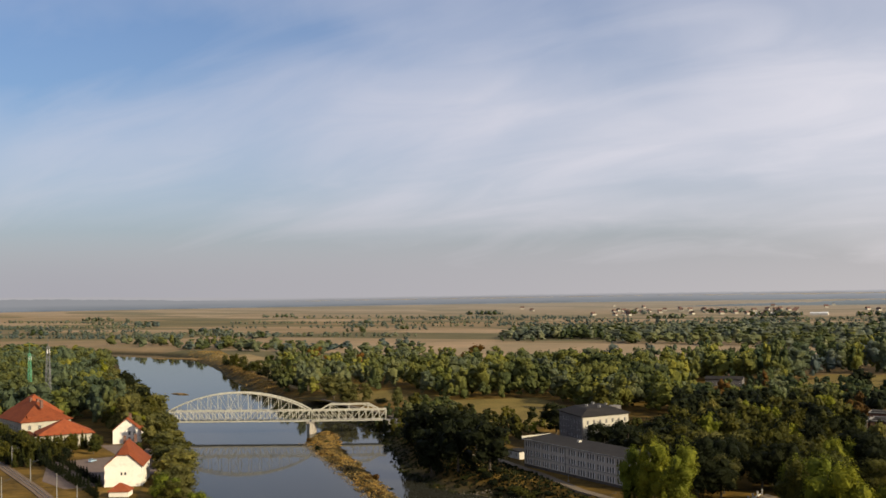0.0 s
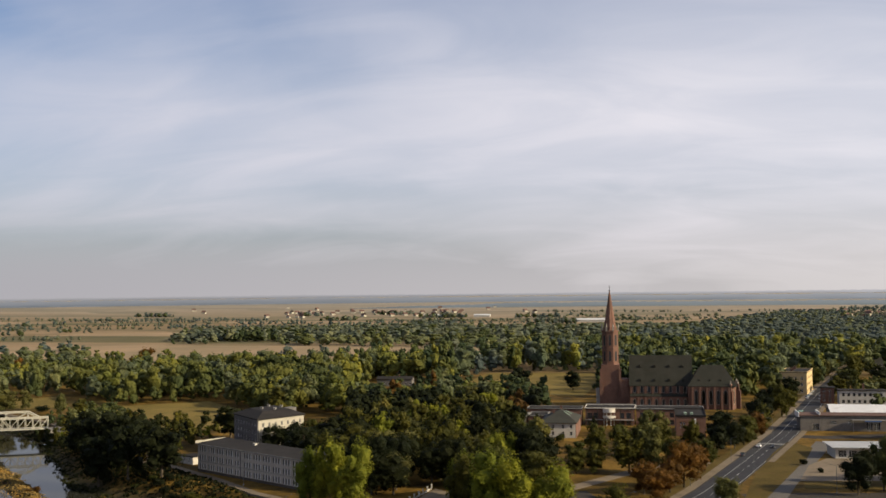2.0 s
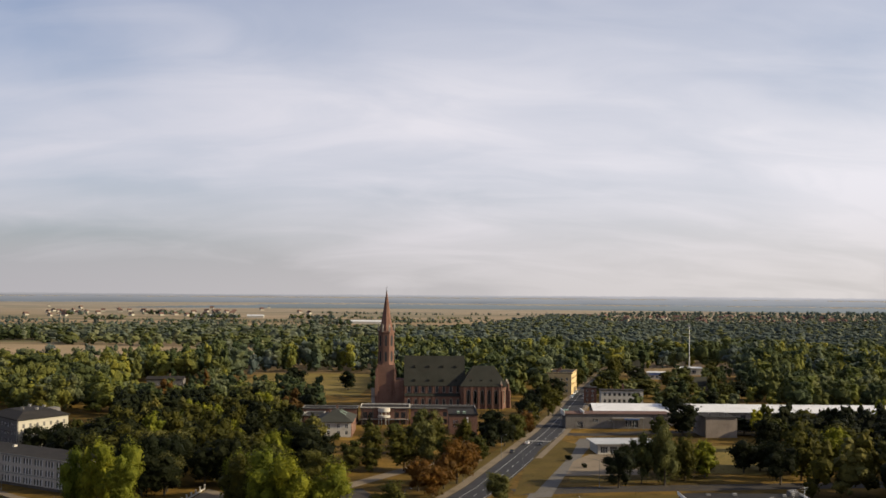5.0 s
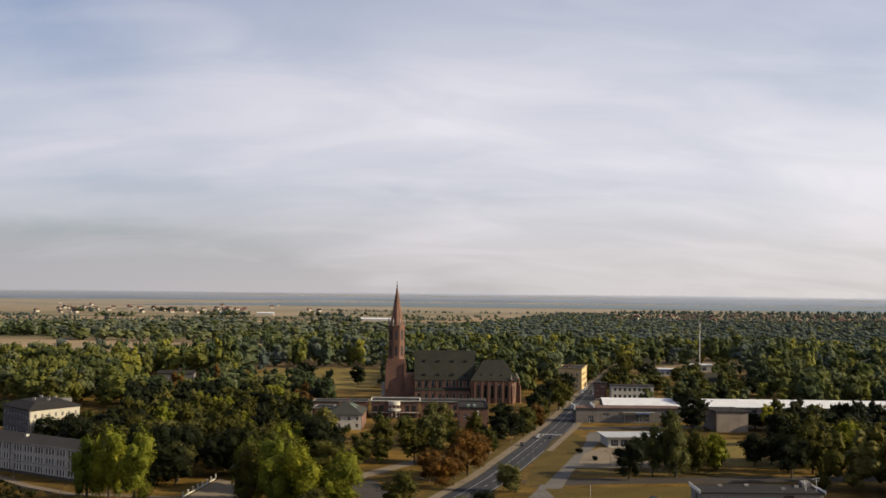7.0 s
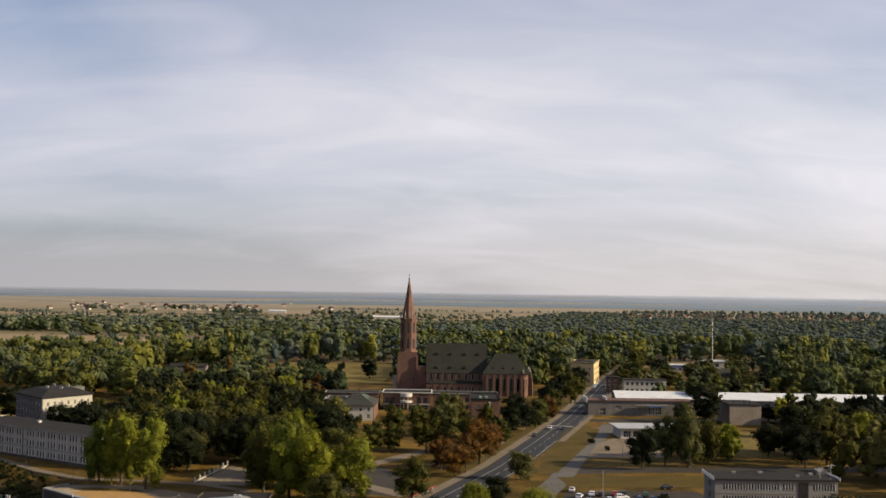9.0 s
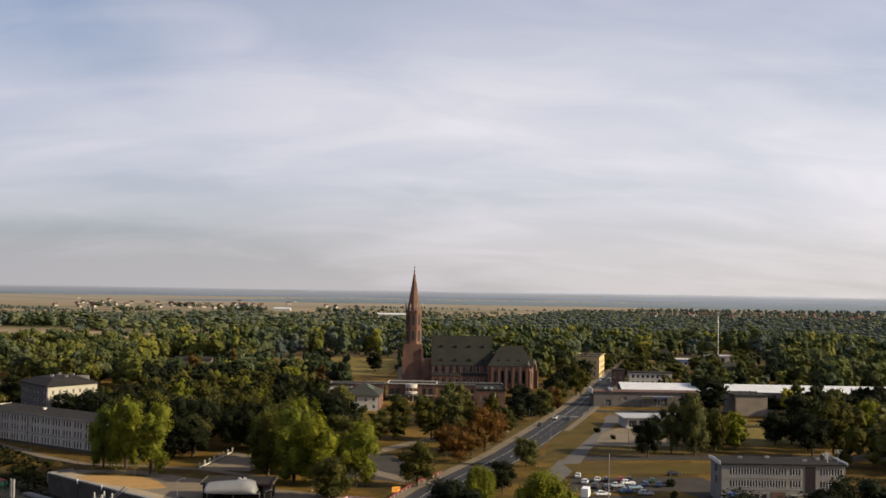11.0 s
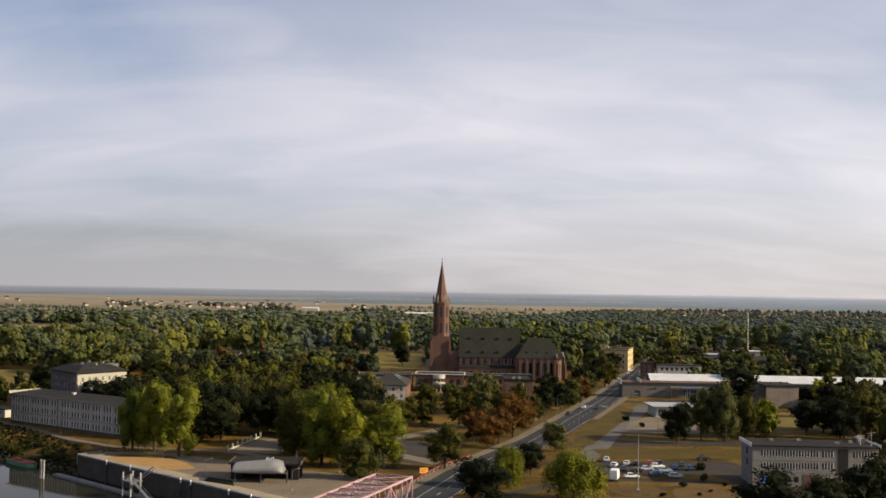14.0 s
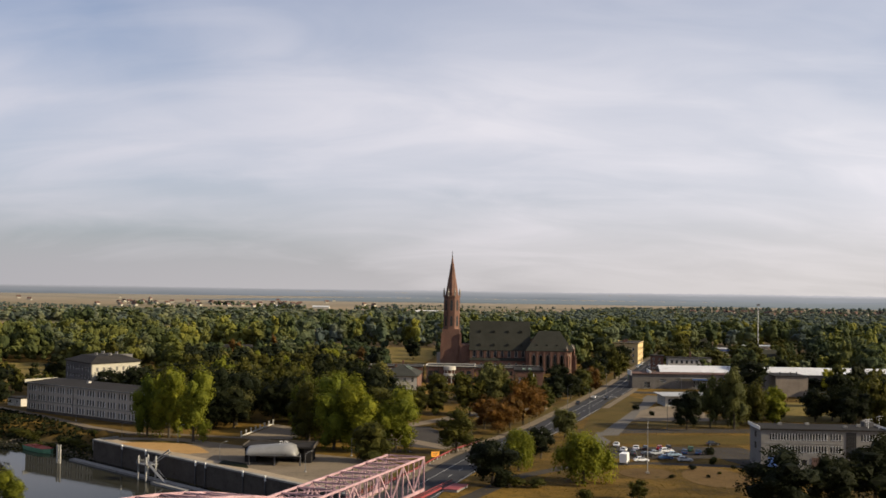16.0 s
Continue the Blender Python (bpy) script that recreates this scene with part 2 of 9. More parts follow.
def ground_material():
    m, t, b = nodes_of("ground_cover")
    c = t.nodes.new("ShaderNodeTexCoord").outputs["Object"]
    sep = t.nodes.new("ShaderNodeSeparateXYZ")
    t.links.new(c, sep.inputs[0])
    # near: dry grass, trodden earth, greener patches
    near = ramp_node(t, [(0.32, (0.026, 0.019, 0.004)), (0.45, (0.066, 0.041, 0.008)), (0.58, (0.138, 0.083, 0.016)), (0.74, (0.220, 0.136, 0.032))])
    t.links.new(noise_node(t, c, 0.035, 8, 0.68, 0.3), near.inputs[0])
    fleck = ramp_node(t, [(0.3, (0.72, 0.76, 0.7)), (0.7, (1.2, 1.15, 1.1))])
    t.links.new(noise_node(t, c, 0.6, 6, 0.75), fleck.inputs[0])
    near_c = mixed(t, 1.0, near.outputs[0], fleck.outputs[0], "MULTIPLY")
    # far: strips of meadow and stubble
    mp = t.nodes.new("ShaderNodeMapping")
    mp.inputs["Rotation"].default_value = (0, 0, 0.18)
    mp.inputs["Scale"].default_value = (0.0024, 0.0085, 1)
    t.links.new(c, mp.inputs[0])
    vo = t.nodes.new("ShaderNodeTexVoronoi")
    vo.inputs["Scale"].default_value = 1.0
    vo.voronoi_dimensions = "2D"
    t.links.new(mp.outputs[0], vo.inputs["Vector"])
    sepc = t.nodes.new("ShaderNodeSeparateColor")
    t.links.new(vo.outputs["Color"], sepc.inputs[0])
    strips = ramp_node(t, [(0.0, (0.194, 0.140, 0.080)), (0.22, (0.132, 0.108, 0.056)), (0.42, (0.222, 0.161, 0.098)), (0.62, (0.104, 0.091, 0.048)), (0.78, (0.250, 0.184, 0.116)), (0.92, (0.160, 0.122, 0.071))])
    strips.color_ramp.interpolation = "CONSTANT"
    t.links.new(sepc.outputs[0], strips.inputs[0])
    patch = ramp_node(t, [(0.35, (0.75, 0.8, 0.75)), (0.7, (1.15, 1.1, 1.05))])
    t.links.new(noise_node(t, c, 0.008, 7, 0.65), patch.inputs[0])
    far_c = mixed(t, 1.0, strips.outputs[0], patch.outputs[0], "MULTIPLY")
    # haze painted into the colour of the outermost plain: fields pale with distance
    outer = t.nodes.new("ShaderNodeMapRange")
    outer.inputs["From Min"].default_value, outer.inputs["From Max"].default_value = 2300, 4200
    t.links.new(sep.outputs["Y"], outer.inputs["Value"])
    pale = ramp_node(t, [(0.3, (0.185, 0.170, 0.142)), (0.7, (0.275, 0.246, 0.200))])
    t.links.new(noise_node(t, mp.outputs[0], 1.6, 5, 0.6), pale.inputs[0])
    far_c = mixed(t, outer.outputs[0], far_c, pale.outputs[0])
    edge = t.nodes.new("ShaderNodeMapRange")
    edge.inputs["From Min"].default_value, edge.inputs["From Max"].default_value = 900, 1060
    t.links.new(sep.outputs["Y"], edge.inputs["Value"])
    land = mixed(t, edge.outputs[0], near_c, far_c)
    # river bed and foot of the banks: dark mud and stones below the grass line
    mud = t.nodes.new("ShaderNodeMapRange")
    mud.inputs["From Min"].default_value, mud.inputs["From Max"].default_value = -2.2, -5.4
    t.links.new(sep.outputs["Z"], mud.inputs["Value"])
    bank = ramp_node(t, [(0.35, (0.018, 0.018, 0.008)), (0.55, (0.042, 0.034, 0.015)), (0.72, (0.084, 0.059, 0.025))])
    t.links.new(noise_node(t, c, 0.09, 7, 0.7, 0.4), bank.inputs[0])
    land = mixed(t, mud.outputs[0], land, bank.outputs[0])
    t.links.new(land, b.inputs["Base Color"])
    b.inputs["Roughness"].default_value = 0.95
    b.inputs["Specular IOR Level"].default_value = 0.1
    bump_node(t, noise_node(t, c, 0.9, 5, 0.7), 0.5, 0.25, b)
    return m


def water_material():
    m, t, b = nodes_of("river_water")
    c = t.nodes.new("ShaderNodeTexCoord").outputs["Object"]
    b.inputs["Base Color"].default_value = (0.024, 0.024, 0.018, 1)
    b.inputs["Roughness"].default_value = 0.04
    b.inputs["IOR"].default_value = 1.333
    b.inputs["Specular IOR Level"].default_value = 0.065
    bump_node(t, noise_node(t, c, 0.35, 3, 0.5), 0.035, 0.12, b)
    return m


def brick_material(name, a, b2, mortar, wide, high, stain=None):
    m, t, b = nodes_of(name)
    c = t.nodes.new("ShaderNodeTexCoord").outputs["Object"]
    big = ramp_node(t, [(0.3, (0.65, 0.62, 0.62)), (0.7, (1.2, 1.15, 1.1))])
    t.links.new(noise_node(t, c, 0.12, 6, 0.65), big.inputs[0])
    small = ramp_node(t, [(0.3, a), (0.7, b2)])
    t.links.new(noise_node(t, c, 2.2, 4, 0.8), small.inputs[0])
    sep = t.nodes.new("ShaderNodeSeparateXYZ")
    t.links.new(c, sep.inputs[0])
    course = t.nodes.new("ShaderNodeMath")
    course.operation = "FRACT"
    k = t.nodes.new("ShaderNodeMath")
    k.operation = "DIVIDE"
    k.inputs[1].default_value = high
    t.links.new(sep.outputs["Z"], k.inputs[0])
    t.links.new(k.outputs[0], course.inputs[0])
    joint = t.nodes.new("ShaderNodeMath")
    joint.operation = "LESS_THAN"
    joint.inputs[1].default_value = 0.16
    t.links.new(course.outputs[0], joint.inputs[0])
    base = mixed(t, joint.outputs[0], small.outputs[0], mortar)
    res = mixed(t, 1.0, base, big.outputs[0], "MULTIPLY")
    t.links.new(res, b.inputs["Base Color"])
    b.inputs["Roughness"].default_value = 0.9
    b.inputs["Specular IOR Level"].default_value = 0.2
    return m


M_GROUND = ground_material()
M_WATER = water_material()
M_ASPHALT = surface("asphalt", (0.022, 0.023, 0.027), (0.042, 0.043, 0.048), (0.056, 0.056, 0.058), 0.08, 2.0, 0.85, bump=0.1, vary=0)
M_ASPHALT_OLD = surface("old_asphalt", (0.029, 0.025, 0.023), (0.056, 0.050, 0.043), (0.023, 0.021, 0.019), 0.07, 1.2, 0.9, bump=0.1, vary=0.06)
M_TRACK = surface("worn_pale_asphalt", (0.075, 0.070, 0.064), (0.125, 0.116, 0.106), (0.055, 0.051, 0.047), 0.07, 1.2, 0.9, bump=0.1, vary=0.04)
M_PAVING = surface("concrete_paving", (0.114, 0.091, 0.063), (0.180, 0.146, 0.107), (0.080, 0.063, 0.045), 0.1, 1.5, 0.9, bump=0.15, vary=0.06)
M_PAVING_LIGHT = surface("pale_concrete_paving", (0.213, 0.170, 0.115), (0.337, 0.274, 0.192), (0.151, 0.119, 0.081), 0.1, 1.5, 0.9, bump=0.15, vary=0.06)
M_SAND = surface("sand", (0.252, 0.151, 0.059), (0.353, 0.218, 0.088), (0.168, 0.109, 0.046), 0.12, 1.5, 0.95, bump=0.3, vary=0)
M_CONCRETE = surface("concrete", (0.133, 0.130, 0.124), (0.255, 0.249, 0.235), (0.091, 0.085, 0.079), 0.2, 3.0, 0.88, bump=0.2)
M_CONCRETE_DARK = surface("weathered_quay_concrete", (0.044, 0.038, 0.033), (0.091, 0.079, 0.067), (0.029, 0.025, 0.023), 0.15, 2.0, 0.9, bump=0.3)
M_GRASS = surface("dry_lawn", (0.039, 0.030, 0.007), (0.099, 0.070, 0.018), (0.087, 0.051, 0.018), 0.06, 0.9, 0.95, bump=0.5, vary=0.05)
M_MEADOW = surface("dry_meadow_grass", (0.082, 0.064, 0.017), (0.180, 0.132, 0.040), (0.062, 0.056, 0.014), 0.03, 0.5, 0.95, bump=0.5, vary=0.05)
M_EARTH = surface("bare_earth", (0.065, 0.040, 0.015), (0.128, 0.082, 0.034), (0.043, 0.033, 0.011), 0.07, 0.8, 0.95, bump=0.4, vary=0.05)
M_REED = surface("dry_reed_bank", (0.084, 0.059, 0.025), (0.227, 0.143, 0.059), (0.084, 0.084, 0.029), 0.12, 1.0, 0.95, bump=0.6, vary=0.05)
M_PINK = surface("pink_bridge_paint", (0.235, 0.140, 0.155), (0.44, 0.30, 0.325), (0.13, 0.075, 0.075), 0.3, 4.0, 0.6, bump=0.05, vary=0.08)
M_REDRAIL = surface("red_paint", (0.168, 0.034, 0.038), (0.269, 0.063, 0.067), None, 0.5, 4.0, 0.5, bump=0)
M_CREAM = surface("cream_bridge_paint", (0.300, 0.290, 0.232), (0.430, 0.418, 0.350), (0.170, 0.138, 0.098), 0.3, 3.0, 0.6, bump=0.05, vary=0.05)
M_STONE = surface("pier_stone", (0.168, 0.151, 0.126), (0.302, 0.277, 0.235), (0.109, 0.101, 0.084), 0.4, 2.5, 0.9, bump=0.4)
M_RIPRAP = surface("wet_dull_stones", (0.070, 0.060, 0.046), (0.135, 0.115, 0.088), (0.045, 0.040, 0.030), 0.4, 2.5, 0.9, bump=0.4)
M_PLASTER_GREY = surface("grey_plaster", (0.087, 0.082, 0.080), (0.137, 0.130, 0.126), (0.067, 0.063, 0.060), 0.12, 1.5, 0.9, bump=0.1, vary=0.04)
M_PANEL = surface("pale_concrete_panels", (0.156, 0.149, 0.137), (0.218, 0.209, 0.195), (0.118, 0.112, 0.102), 0.12, 1.5, 0.9, bump=0.1, vary=0.04)
M_RENDER = surface("grey_render", (0.302, 0.272, 0.232), (0.413, 0.372, 0.315), (0.223, 0.198, 0.167), 0.12, 1.5, 0.9, bump=0.1, vary=0.04)
M_WORN = surface("worn_grey_plaster", (0.098, 0.090, 0.082), (0.165, 0.153, 0.140), (0.07, 0.063, 0.056), 0.15, 1.2, 0.9, bump=0.15, vary=0.05)
M_SHEET = surface("dull_grey_sheet_roof", (0.26, 0.27, 0.28), (0.36, 0.37, 0.385), (0.2, 0.2, 0.2), 0.1, 1.0, 0.55, bump=0.03, vary=0.03)
M_COURT = surface("brownish_courtyard_paving", (0.105, 0.078, 0.064), (0.165, 0.128, 0.108), (0.08, 0.062, 0.05), 0.2, 1.4, 0.9, bump=0.15, vary=0)
M_STUBBLE = surface("pale_dry_flats", (0.150, 0.108, 0.048), (0.270, 0.200, 0.100), (0.095, 0.078, 0.032), 0.035, 0.5, 0.95, bump=0.5, vary=0.04)
M_ROOFRED = surface("brown_red_roof_felt", (0.071, 0.044, 0.038), (0.126, 0.080, 0.067), (0.084, 0.076, 0.071), 0.12, 1.5, 0.9, bump=0.1)
M_MAST = surface("dull_grey_steel_paint", (0.084, 0.088, 0.092), (0.151, 0.155, 0.160), None, 0.5, 4, 0.6, bump=0)
M_OFFWHITE = surface("weathered_white_paint", (0.202, 0.202, 0.193), (0.336, 0.328, 0.311), (0.101, 0.092, 0.084), 0.8, 4, 0.6, bump=0, vary=0.05)
M_PLASTER_WHITE = surface("white_plaster", (0.351, 0.333, 0.291), (0.484, 0.464, 0.417), (0.278, 0.260, 0.223), 0.15, 1.5, 0.85, bump=0.08, vary=0.05)
M_PLASTER_YELLOW = surface("ochre_plaster", (0.403, 0.302, 0.151), (0.521, 0.403, 0.218), (0.302, 0.235, 0.134), 0.15, 1.5, 0.85, bump=0.08, vary=0.04)
M_ROOFFELT = surface("roofing_felt", (0.013, 0.013, 0.012), (0.030, 0.027, 0.026), (0.040, 0.036, 0.033), 0.15, 1.6, 0.85, bump=0.15)
M_ROOFWHITE = surface("pale_sheet_roof", (0.443, 0.450, 0.464), (0.551, 0.558, 0.565), (0.336, 0.336, 0.336), 0.08, 1.0, 0.5, bump=0.03, vary=0.03)
M_TILE = surface("orange_clay_tile", (0.128, 0.032, 0.014), (0.222, 0.062, 0.024), (0.081, 0.028, 0.016), 0.3, 2.5, 0.8, bump=0.3, vary=0.14)
M_TILE_DARK = surface("dark_slate_tile", (0.015, 0.016, 0.012), (0.031, 0.031, 0.026), (0.026, 0.020, 0.016), 0.15, 1.8, 0.75, bump=0.3, vary=0.08)
M_BRICK = brick_material("red_church_brick", (0.098, 0.053, 0.040), (0.182, 0.101, 0.075), (0.152, 0.112, 0.092), 0.5, 0.6)
M_BRICK_BUFF = brick_material("buff_brick", (0.18, 0.153, 0.124), (0.265, 0.23, 0.194), (0.21, 0.195, 0.172), 0.5, 0.6)
M_SLATE = surface("grey_slate", (0.022, 0.023, 0.019), (0.042, 0.042, 0.034), (0.034, 0.031, 0.025), 0.2, 1.8, 0.7, bump=0.25)
M_COPPER = surface("patinated_copper", (0.134, 0.185, 0.143), (0.218, 0.286, 0.227), (0.084, 0.101, 0.076), 0.4, 3, 0.6, bump=0.05)
M_GLASS = plain("window_glass", (0.03, 0.035, 0.04), 0.12, 0.0, 0.6)
M_FRAME = plain("white_window_frame", (0.60, 0.60, 0.58), 0.5)
M_FRAME_DARK = plain("dark_frame", (0.06, 0.055, 0.05), 0.5)
M_STEEL = surface("galvanised_steel", (0.151, 0.155, 0.160), (0.255, 0.259, 0.264), None, 1.0, 6, 0.45, 0.6, bump=0)
M_STEEL_DARK = plain("dark_steel", (0.05, 0.05, 0.055), 0.5, 0.3)
M_GREENSTEEL = plain("green_painted_steel", (0.06, 0.22, 0.12), 0.5)
M_WHITEPAINT = surface("white_road_paint", (0.260, 0.260, 0.252), (0.360, 0.360, 0.351), (0.168, 0.168, 0.168), 0.6, 5, 0.7, bump=0, vary=0)
M_CANOPY = surface("grey_metal_sheet", (0.180, 0.180, 0.175), (0.235, 0.235, 0.231), None, 0.3, 2, 0.45, 0.2, bump=0, vary=0)
M_BARK = surface("bark", (0.042, 0.034, 0.025), (0.101, 0.084, 0.063), None, 0.8, 5, 0.95, bump=0.5)
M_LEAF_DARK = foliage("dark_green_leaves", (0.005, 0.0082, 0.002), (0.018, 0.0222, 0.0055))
M_LEAF_MID = foliage("green_leaves", (0.024, 0.028, 0.005), (0.081, 0.077, 0.013))
M_LEAF_LIME = foliage("yellow_green_leaves", (0.078, 0.092, 0.009), (0.190, 0.198, 0.020), 0.09)
M_LEAF_RUST = foliage("rusty_autumn_leaves", (0.056, 0.028, 0.006), (0.132, 0.066, 0.014))
M_LEAF_GREY = foliage("grey_green_willow_leaves", (0.053, 0.056, 0.017), (0.136, 0.128, 0.042))
# haze painted into the leaf colours: paler and greyer for farther woods
M_LEAF_FAR = foliage("far_haze_green_leaves", (0.104, 0.128, 0.126), (0.152, 0.178, 0.166), 0.05)
M_LEAF_DIST = {"dark": foliage("hazed_dark_leaves", (0.030, 0.042, 0.019), (0.064, 0.080, 0.034), 0.085), "mid": foliage("hazed_green_leaves", (0.050, 0.062, 0.022), (0.112, 0.122, 0.042), 0.085),
               "lime": foliage("hazed_yellow_green_leaves", (0.086, 0.098, 0.022), (0.180, 0.184, 0.045), 0.085), "grey": foliage("hazed_grey_green_leaves", (0.064, 0.080, 0.048), (0.128, 0.144, 0.082), 0.085)}
M_LEAF_TAN = foliage("tan_reed_leaves", (0.126, 0.088, 0.035), (0.311, 0.214, 0.091))
M_LEAF_STRAW = foliage("straw_coloured_grass", (0.071, 0.052, 0.018), (0.160, 0.118, 0.046))
M_PLASTER_FRESH = surface("fresh_white_plaster", (0.554, 0.521, 0.445), (0.655, 0.622, 0.546), (0.470, 0.437, 0.378), 0.15, 1.5, 0.85, bump=0.06, vary=0.04)
M_PLASTER_CREAM = surface("cream_plaster", (0.277, 0.260, 0.210), (0.361, 0.344, 0.286), (0.218, 0.206, 0.168), 0.15, 1.5, 0.85, bump=0.06, vary=0.04)
M_RUBBER = plain("tyre_rubber", (0.02, 0.02, 0.02), 0.8)
M_REDWOOD = surface("faded_red_boards", (0.185, 0.042, 0.034), (0.286, 0.084, 0.059), None, 0.8, 5, 0.8)
M_HULLGREEN = plain("green_hull_paint", (0.10, 0.24, 0.14), 0.5)
M_ORANGE = plain("orange_sign", (0.75, 0.33, 0.04), 0.5)
M_BLUE = plain("blue_paint", (0.08, 0.16, 0.42), 0.5)
M_BALLAST = surface("rail_ballast", (0.092, 0.063, 0.042), (0.168, 0.126, 0.092), None, 0.3, 4, 0.95, bump=0.5)


# ---- builders ----
def mesh_of(name, bm):
    bm.normal_update()
    me = bpy.data.meshes.new(name)
    bm.to_mesh(me)
    bm.free()
    return me


def part(name, bm, material, parent, label="", smooth=False, place=None):
    me = bm if isinstance(bm, bpy.types.Mesh) else mesh_of(name, bm)
    if not me.materials:
        me.materials.append(material)
    if smooth:
        for p in me.polygons:
            p.use_smooth = True
    ob = new(name, me)
    ob.parent = parent
    if place is not None:
        ob.matrix_basis = place
    if label:
        ob["label"] = label
    return ob


def thing(name, m, label, category, group="", kind=""):
    ob = new(name)
    ob.empty_display_size = 0.5
    ob.matrix_basis = m
    return tagged(ob, label, category, group, kind)


def structure(name, bm, material, label, category=""):
    me = bm if isinstance(bm, bpy.types.Mesh) else mesh_of(name, bm)
    me.materials.append(material)
    return tagged(new(name, me), label, category, kind="structure")


def box(bm, x0, x1, y0, y1, z0, z1, m=None):
    v = [bm.verts.new(p) for p in ((x0, y0, z0), (x1, y0, z0), (x1, y1, z0), (x0, y1, z0), (x0, y0, z1), (x1, y0, z1), (x1, y1, z1), (x0, y1, z1))]
    if m:
        for a in v:
            a.co = m @ a.co
    for f in ((3, 2, 1, 0), (4, 5, 6, 7), (0, 1, 5, 4), (1, 2, 6, 5), (2, 3, 7, 6), (3, 0, 4, 7)):
        bm.faces.new([v[i] for i in f])
    return v


def boxes(*rows):
    bm = bmesh.new()
    for r in rows:
        box(bm, *r)
    return bm


def beam(bm, a, b, w, h=None):
    """A square bar from a to b."""
    a, b = Vector(a), Vector(b)
    d = b - a
    q = d.to_track_quat("X", "Z").to_matrix().to_4x4()
    h = h or w
    box(bm, 0, d.length, -w / 2, w / 2, -h / 2, h / 2, Matrix.Translation(a) @ q)


def rod(bm, a, b, r0, r1=None, n=8):
    a, b = Vector(a), Vector(b)
    d = b - a
    r1 = r0 if r1 is None else r1
    m = Matrix.Translation(a + d / 2) @ d.to_track_quat("Z", "Y").to_matrix().to_4x4()
    bmesh.ops.create_cone(bm, cap_ends=True, segments=n, radius1=r0, radius2=r1, depth=d.length, matrix=m)


def prism(bm, poly, z0, z1):
    lo = [bm.verts.new((x, y, z0)) for x, y in poly]
    hi = [bm.verts.new((x, y, z1)) for x, y in poly]
    bm.faces.new(lo[::-1])
    bm.faces.new(hi)
    n = len(poly)
    for i in range(n):
        bm.faces.new((lo[i], lo[(i + 1) % n], hi[(i + 1) % n], hi[i]))


def slab(poly, z0, z1):
    bm = bmesh.new()
    prism(bm, poly, z0, z1)
    bmesh.ops.recalc_face_normals(bm, faces=bm.faces)
    return bm


def strip(bm, line, left, right, z0, z1):
    """A ribbon along a polyline, from left to right metres off it (right is positive), z0 to z1 high."""
    n = len(line)
    rows = []
    for i in range(n):
        a, b = Vector(line[max(i - 1, 0)]), Vector(line[min(i + 1, n - 1)])
        d = (b - a).normalized()
        s = Vector((d.y, -d.x))
        p = Vector(line[i])
        rows.append([bm.verts.new((*(p + s * off), z)) for off in (left, right) for z in (z0, z1)])
    for a, b in zip(rows, rows[1:]):
        for i, j in ((0, 2), (2, 3), (3, 1), (1, 0)):
            bm.faces.new((a[i], a[j], b[j], b[i]))
    for r in (rows[0], rows[-1]):
        bm.faces.new((r[0], r[1], r[3], r[2]))
    bmesh.ops.recalc_face_normals(bm, faces=bm.faces)


def wall_grid(bm, length, height, holes, thick=0.35, m=None):
    """A wall of that length along x, its outside at y = 0 facing -y, with square holes (x0, x1, z0, z1) through it."""
    holes = [tuple(round(q, 3) for q in h) for h in holes]
    length, height = round(length, 3), round(height, 3)
    xs = sorted({0, length, *[h[0] for h in holes], *[h[1] for h in holes]})
    zs = sorted({0, height, *[h[2] for h in holes], *[h[3] for h in holes]})
    grid = {}

    def v(x, y, z):
        key = (round(x, 4), y, round(z, 4))
        if key not in grid:
            p = Vector((x, y, z))
            grid[key] = bm.verts.new(m @ p if m else p)
        return grid[key]

    open_cells = set()
    for i in range(len(xs) - 1):
        for k in range(len(zs) - 1):
            cx, cz = (xs[i] + xs[i + 1]) / 2, (zs[k] + zs[k + 1]) / 2
            if any(h[0] < cx < h[1] and h[2] < cz < h[3] for h in holes):
                open_cells.add((i, k))
    for i in range(len(xs) - 1):
        for k in range(len(zs) - 1):
            if (i, k) in open_cells:
                continue
            a, b, c, d = xs[i], xs[i + 1], zs[k], zs[k + 1]
            bm.faces.new((v(a, 0, c), v(b, 0, c), v(b, 0, d), v(a, 0, d)))
            bm.faces.new((v(a, thick, c), v(a, thick, d), v(b, thick, d), v(b, thick, c)))
            for di, dk, p, q in ((-1, 0, (a, c), (a, d)), (1, 0, (b, d), (b, c)), (0, -1, (b, c), (a, c)), (0, 1, (a, d), (b, d))):
                n = (i + di, k + dk)
                if n in open_cells or not (0 <= n[0] < len(xs) - 1 and 0 <= n[1] < len(zs) - 1):
                    bm.faces.new((v(p[0], 0, p[1]), v(q[0], 0, q[1]), v(q[0], thick, q[1]), v(p[0], thick, p[1])))
    bmesh.ops.recalc_face_normals(bm, faces=bm.faces)


